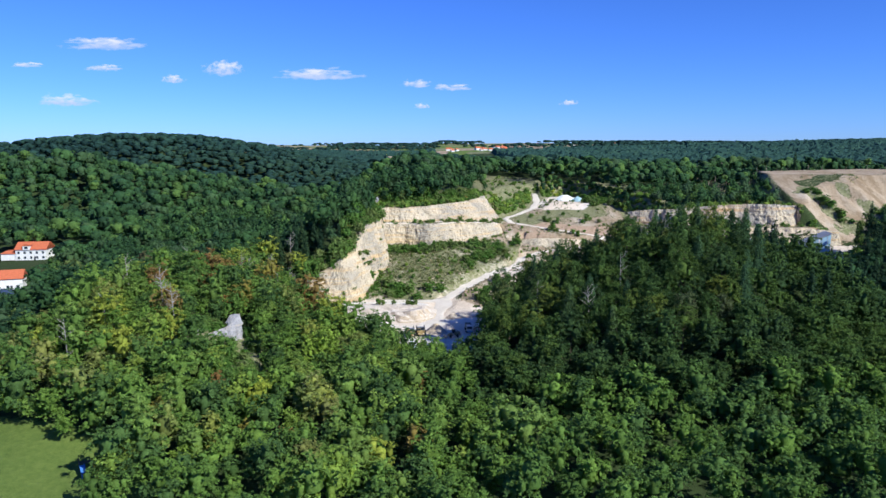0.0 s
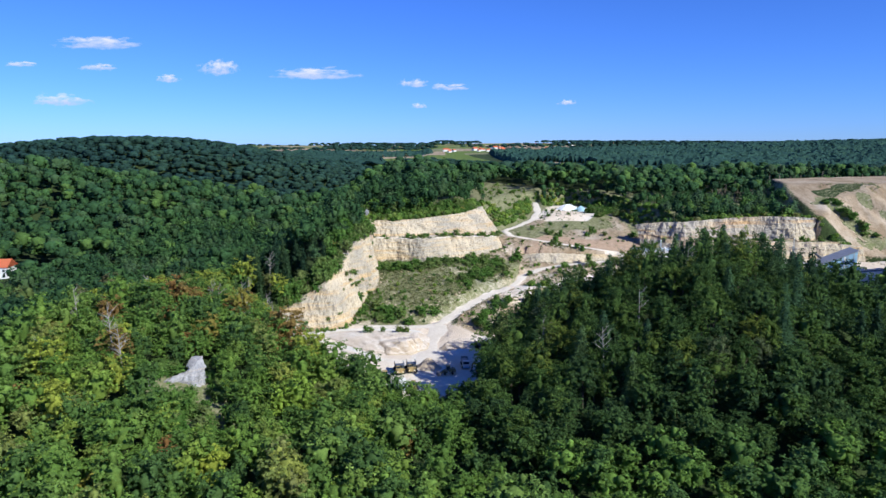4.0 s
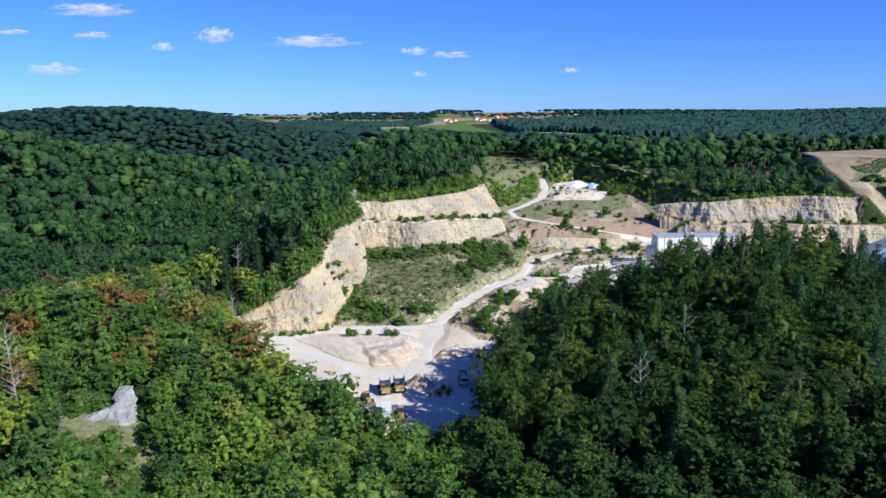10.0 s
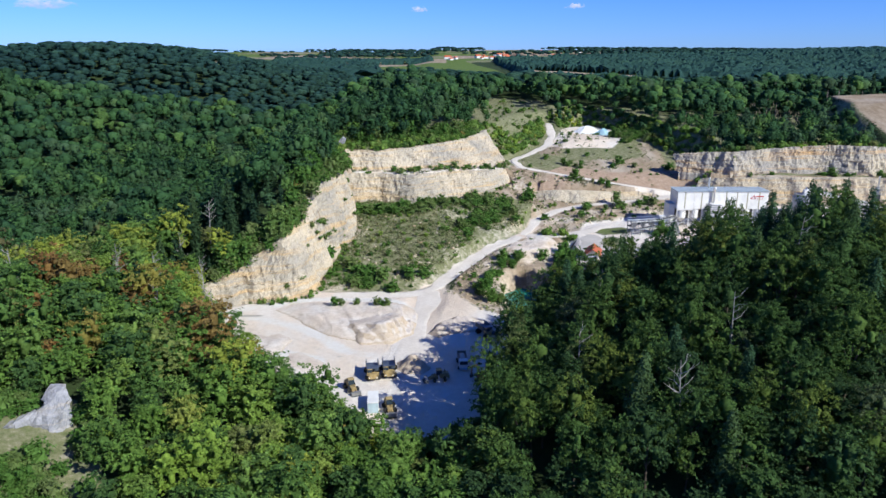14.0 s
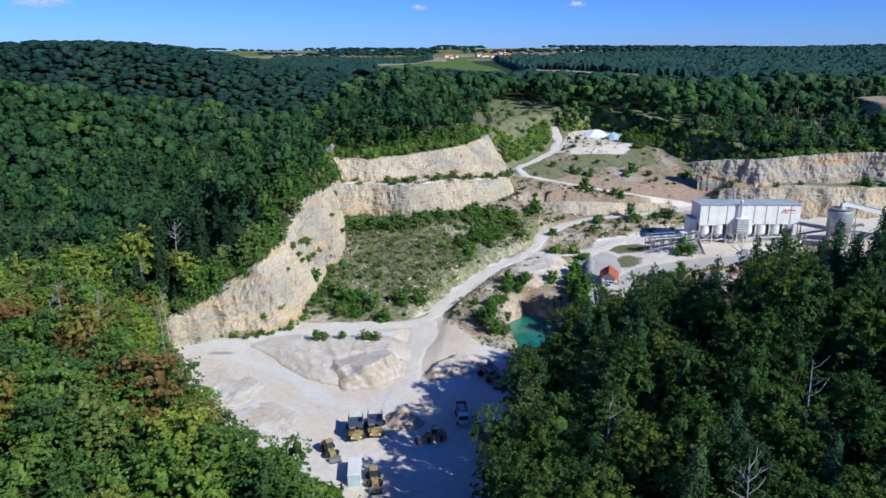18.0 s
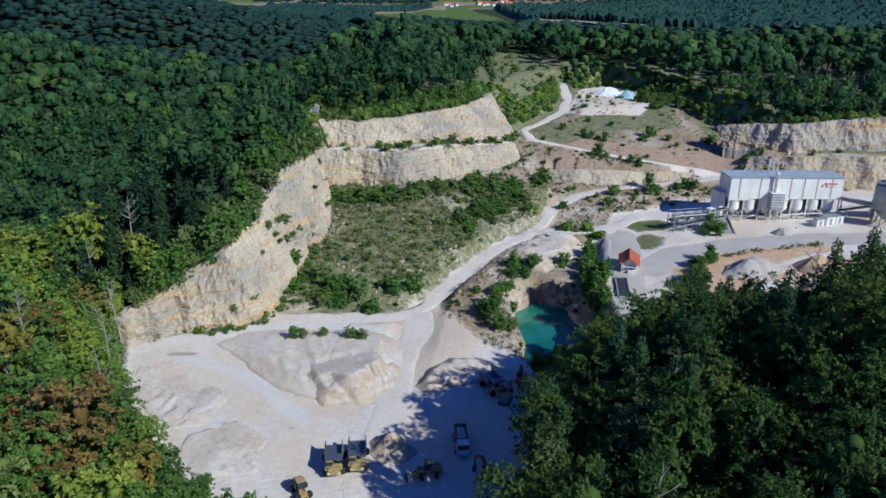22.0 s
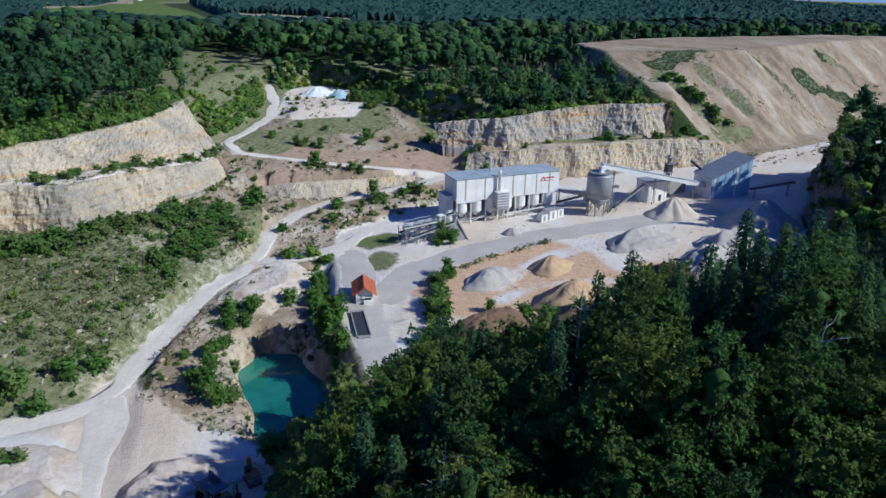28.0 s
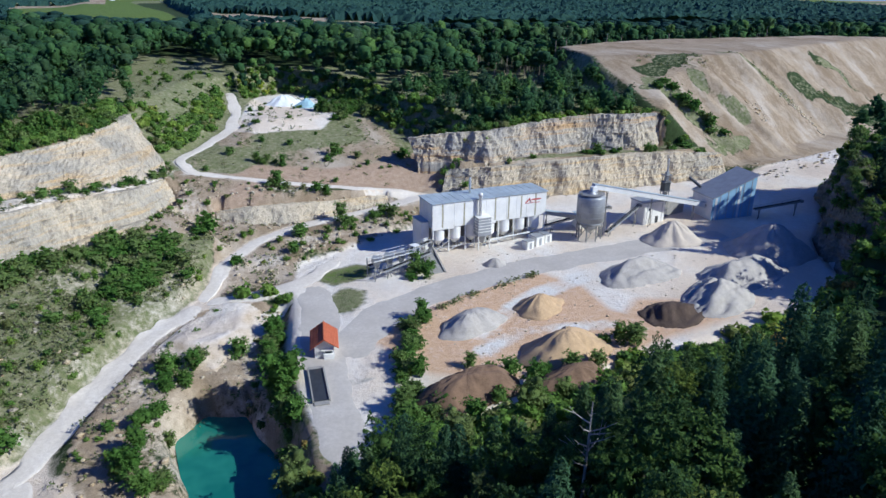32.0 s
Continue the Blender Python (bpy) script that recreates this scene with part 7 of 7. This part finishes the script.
    for trunk, arms in models:
        root = new("dead_tree")
        part("trunk", trunk, deadwood, root)
        parts("branch", arms, deadwood, root)
        roots.append(tagged(root, "bare bleached dead tree standing in the forest", "dead tree", "dead trees in the woods"))
    spots = [(-84, 150), (-78, 158), (-104, 140), (-92, 168), (-70, 172), (-96, 96), (-110, 84), (-88, 84), (-118, 120), (-76, 190), (-88, 205), (-82, 215), (52, 100), (40, 88), (70, 118), (34, 132), (26, 108), (58, 142), (-60, 150), (-112, 66), (-70, 140)]
    for i, (x, y) in enumerate(spots):
        m = Matrix.Translation((x, y, zat(x, y))) @ pose(0, 0, 0, rng.uniform(-4, 4), rng.uniform(-4, 4), rng.uniform(0, 360)) @ Matrix.Scale(rng.uniform(0.9, 1.12), 4)
        ob = roots[i] if i < 2 else copy_thing(roots[i % 2], m)
        if i < 2:
            ob.matrix_basis = Matrix.Translation((x, y, zat(x, y)))


shrubs()


def outcrop(x, y, z0, z1, w, label):
    """A craggy pale rock standing out of the wood."""
    rows, cols = 26, 26
    v = []
    for i in range(rows):
        t = i / (rows - 1)
        for j in range(cols):
            a = 2 * math.pi * j / cols
            r = w * (0.62 + 0.38 * (1 - t) ** 0.7) * (1 if t < 0.97 else 0.55)
            p = Vector((math.cos(a) * r * 1.15, math.sin(a) * r * 0.7, z0 + (z1 - z0) * t))
            q = p + Vector((x, y, 0))
            k = 1 + 0.45 * noise.fractal(q * 0.25, 1, 2, 4) + 0.3 * (noise.ridged_multi_fractal(Vector((q.x * 0.4, q.y * 0.4, q.z * 0.2)), 0.9, 2, 4, 1, 2) - 1)
            lean = 1.8 * t
            v.append((p.x * k + lean, p.y * k + lean * 0.8, p.z + 2.2 * noise.noise(q * 0.35) + 2.6 * t * math.sin(a + 0.6)))
    v.append((2.2, 1.5, z1 + 1.2))
    f = [[i * cols + j, i * cols + (j + 1) % cols, (i + 1) * cols + (j + 1) % cols, (i + 1) * cols + j] for i in range(rows - 1) for j in range(cols)]
    f += [[(rows - 1) * cols + j, (rows - 1) * cols + (j + 1) % cols, len(v) - 1, len(v) - 1] for j in range(cols)]
    ob = new("rock_outcrop", mesh_from("rock_outcrop", v, tri(np.array(f)), rock_white))
    ob.matrix_basis = pose(x, y, 0)
    return tagged(ob, label, "rock")


crag = cliff("rock_outcrop", [(-84.7, 100.3, 9), (-82.3, 100.4, 6), (-79.8, 100.1, 4.5), (-74.9, 98.6, 4), (-74.4, 100.9, 7), (-73.8, 103.8, 11)], [(-84.2, 99.0, 11), (-83.0, 99.1, 11.5), (-80.3, 100.9, 12.5), (-77.9, 101.6, 13.5), (-76.1, 103.0, 15), (-75.2, 105.3, 17)], rock_white, "", 1.1)
tagged(crag, "jagged white limestone crag standing out of the forest", "rock", kind="thing")
outcrop(-88, 92, 5, 12.5, 2.0, "small white limestone crag among the trees")
outcrop(-50, 303, 30, 39, 2.2, "pale rock pinnacle on the quarry rim")


def rubble():
    """Fallen stones on the old slopes, banks and ledges."""
    rng = np.random.default_rng(31)
    kinds = []
    for _ in range(4):
        v, f = blob(np.zeros(3), np.array([0.5, 0.4, 0.34]), rng, 3, 5)
        kinds.append((v * rng.uniform(0.75, 1.25, v.shape), tri(f)))
    p = np.array(scatter(SLOPE, 240, rng, 0) + scatter(TERRACE, 420, rng) + scatter(POND_SIDE, 320, rng, 0) + scatter(BENCH, 80, rng, 0) + scatter(CREAM_END, 90, rng, 0))
    foot = [resample(line, 260)[0][:, :2] + rng.normal(0, 1.3, (260, 2)) for line in (WEST_FOOT, LOWER_FOOT, FOOT_FOOT, LEDGE_FOOT)]
    yard = np.array(scatter([(72, 236), (84, 204), (134, 204), (180, 214), (196, 250), (150, 268), (100, 268), (84, 256)], 420, rng, 0))
    tipped = np.array([(320 + 12 * t + rng.normal(0, 2.5), 352 - 18 * t + rng.normal(0, 2.5)) for t in rng.random(160)] + [(286 + rng.normal(0, 4), 331 + rng.normal(0, 3)) for _ in range(50)] + [(rng.uniform(232, 300), rng.uniform(284, 300)) for _ in range(170)])
    p = np.concatenate([p, tipped] + foot + [yard])
    size = rng.uniform(0.2, 1.0, len(p)) ** 3 * 2.2 + 0.3
    size[-420:] *= 0.4
    forest("rubble", p[:, 0], p[:, 1], kinds, rng.random(len(p)), size, rock_warm, "fallen pale limestone blocks and scree below the quarry faces", rng, "rubble")


rubble()


# ---- hamlet beyond the woods ----
def house(x, y, rz, w, d, eave, rise, roof_mat, label, wing=0.0):
    root = thing("house", on_ground(x, y, rz, -0.3), label, "house", "white houses of the hamlet")
    part("wall", box((0, 0, eave / 2), (w, d, eave)), plaster, root)
    slope = [(-d / 2 - 0.6, eave - 0.25), (0, eave + rise), (d / 2 + 0.6, eave - 0.25), (d / 2 + 0.6, eave - 0.05), (0, eave + rise + 0.25), (-d / 2 - 0.6, eave - 0.05)]
    v, f = prism(slope, -w / 2 - 0.5, w / 2 + 0.5)
    part("roof", (v[:, [1, 0, 2]], f), roof_mat, root)
    v, f = prism([(-d / 2, eave - 0.1), (d / 2, eave - 0.1), (0, eave + rise - 0.1)], -w / 2, w / 2)
    part("gable", (v[:, [1, 0, 2]], f), plaster, root)
    for lev in range(max(1, int(eave / 2.8))):
        for k in range(max(2, int(w / 3.2))):
            wx = -w / 2 + (k + 0.5) * w / max(2, int(w / 3.2))
            part("window", box((wx, -d / 2 - 0.02, 1.5 + 2.8 * lev), (1.2, 0.1, 1.3)), glass_dark, root)
    part("door", box((w * 0.12, -d / 2 - 0.04, 1.05), (1.0, 0.1, 2.1)), steel_dark, root)
    if wing:
        part("wing", box((-w / 2 - wing / 2, -0.5, eave * 0.3), (wing, d * 0.8, eave * 0.6)), plaster, root)
        part("wing_roof", box((-w / 2 - wing / 2, -0.5, eave * 0.6 + 0.7), (wing + 0.6, d * 0.9, 1.4), 0, (0.5, 0.4)), roof_mat, root)
        for k in range(3):
            part("terrace_post", box((-w / 2 - wing + 1 + k * wing / 3, -d * 0.45, eave * 0.28), (0.35, 0.35, eave * 0.56)), plaster, root)
        part("dormer", box((-w * 0.12, -d / 2 + 0.3, eave + 0.9), (3.6, 2.2, 2.4)), plaster, root)
        part("dormer_window", box((-w * 0.12, -d / 2 - 0.82, eave + 0.9), (1.6, 0.1, 1.4)), glass_dark, root)
        v, f = prism([(-2.2, eave + 2.0), (2.2, eave + 2.0), (0, eave + 3.4)], -d / 2 - 1.1, -d / 2 + 4.0)
        part("dormer_roof", (v + np.array((-w * 0.12, 0, 0)), f), roof_mat, root)


house(-238, 266, 8, 16, 11, 6.2, 3.4, tile_red, "large white villa with a red hipped roof and terrace wing", 8)
house(-208, 194, 20, 12, 9, 5.4, 3.2, tile_red, "white two-storey house with a red tiled roof")
house(-186, 160, -20, 11, 9, 5.2, 3.4, tile_blue, "white house with a dark blue tiled roof")
house(-194, 172, 60, 8, 7, 3.4, 2.2, tile_blue, "small white annex house with a blue roof")


def far_village():
    rng = np.random.default_rng(5)
    base = None
    for i in range(54):
        x, y = (rng.uniform(0, 330), rng.uniform(2480, 2760)) if i < 18 else (rng.uniform(-340, -250), rng.uniform(2000, 2300)) if i < 22 else (rng.uniform(250, 1500), rng.uniform(3300, 4200))
        m = on_ground(x, y, rng.uniform(0, 90), -0.5)
        s = rng.uniform(0.9, 1.5)
        m = m @ Matrix.Diagonal((s, s, s, 1))
        if base is None:
            base = thing("distant_house", on_ground(x, y, 20, -0.5), "distant white house with a red roof among fields", "house", "distant village houses")
            part("wall", box((0, 0, 3), (16, 10, 6)), plaster, base)
            v, f = prism([(-5.6, 5.8), (5.6, 5.8), (0, 10)], -8.4, 8.4)
            part("roof", (v[:, [1, 0, 2]], f), tile_red, base)
        else:
            copy_thing(base, m)


far_village()


# ---- playground on the meadow ----
def slides():
    x, y = -86.0, 26.5
    root = thing("playground_slide", on_ground(x, y, 35), "yellow and blue playground slides on a grassy meadow", "slide")
    yellow, blue = plain("yellow_plastic", (0.75, 0.50, 0.03), 0.4, 0, 0.1), plain("blue_plastic", (0.08, 0.22, 0.55), 0.4, 0, 0.1)
    for dx, mat, l in ((0.0, yellow, 7.0), (-2.4, blue, 4.6)):
        part("chute", [beam((dx, 0, 3.0 * l / 7), (dx, -l, 0.35), 0.9, 0.1), beam((dx - 0.5, 0, 3.2 * l / 7), (dx - 0.5, -l, 0.5), 0.1, 0.4), beam((dx + 0.5, 0, 3.2 * l / 7), (dx + 0.5, -l, 0.5), 0.1, 0.4)], mat, root)
    part("tower", [beam((sx, sy, 0), (sx, sy, 3.4), 0.15) for sx in (-2.8, 0.6) for sy in (0.1, 1.6)] + [box((-1.1, 0.8, 2.2), (3.6, 1.6, 0.12))], bark, root)
    part("ladder", [beam((0.2, 3.0, 0), (0.2, 1.6, 2.3), 0.1), beam((-0.6, 3.0, 0), (-0.6, 1.6, 2.3), 0.1)], bark, root)


slides()


# ---- clouds, far beyond the land ----
def cloud_material():
    m = Mat("fair_weather_cloud", 1.0)
    vec = m.coords((1, 1, 1))
    sep = m.node("SeparateXYZ")
    m.link(vec, sep.inputs[0])
    x2 = m.math("MULTIPLY", sep.outputs[0], sep.outputs[0])
    zz = m.math("ADD", sep.outputs[2], 0.25)
    z2 = m.math("MULTIPLY", m.math("MULTIPLY", zz, zz), m.math("ADD", 1.1, m.math("MULTIPLY", m.math("LESS_THAN", zz, 0.0), 7.0)))
    body = m.math("SUBTRACT", 1.0, m.math("ADD", x2, z2))
    info = m.node("ObjectInfo")
    shift = m.node("VectorMath")
    shift.operation = "ADD"
    m.link(vec, shift.inputs[0])
    m.link(info.outputs["Location"], shift.inputs[1])
    n = m.node("TexNoise", Scale=2.6, Detail=7.0, Roughness=0.58)
    m.link(shift.outputs[0], n.inputs["Vector"])
    a = m.math("ADD", m.math("MULTIPLY", body, 0.75), m.math("MULTIPLY", m.math("SUBTRACT", n.outputs["Fac"], 0.5), 2.2))
    alpha = m.ramp(a, [(0.18, (0, 0, 0)), (0.85, (0.9, 0.9, 0.9))])
    # the card glows; sunlit top and bluish shaded base are painted in
    em = m.node("Emission", Strength=0.75)
    m.link(m.ramp(zz, [(0.0, (0.60, 0.68, 0.90)), (0.55, (0.98, 0.94, 0.97))]), em.inputs["Color"])
    tr = m.node("BsdfTransparent")
    ms = m.node("MixShader")
    m.link(alpha, ms.inputs[0])
    m.link(tr.outputs[0], ms.inputs[1])
    m.link(em.outputs[0], ms.inputs[2])
    m.link(ms.outputs[0], m.t.nodes["Material Output"].inputs["Surface"])
    return m.m


def clouds():
    mat = cloud_material()
    grid = [(i / 8 - 1, 0.12 * math.sin(i), j / 8 - 1) for j in range(17) for i in range(17)]
    f = [(j * 17 + i, j * 17 + i + 1, j * 17 + i + 18, j * 17 + i + 17) for j in range(16) for i in range(16)]
    for x, z, w, h in ((-2190, 720, 270, 56), (-1440, 565, 135, 66), (-1765, 500, 78, 36), (-835, 530, 290, 52), (-195, 470, 100, 34), (35, 448, 120, 30), (-2460, 365, 190, 52), (-165, 330, 50, 22), (780, 350, 60, 22), (-2200, 570, 120, 30), (-2700, 590, 110, 22)):
        ob = new("cloud", mesh_from("cloud", grid, f, mat, True))
        ob.matrix_basis = pose(x, 4480, z - 24) @ Matrix.Diagonal((w * 1.15, 60, h * 1.3, 1))
        ob.visible_shadow = False
        tagged(ob, "small white fair-weather cloud low over the horizon", "cloud", kind="structure")


clouds()
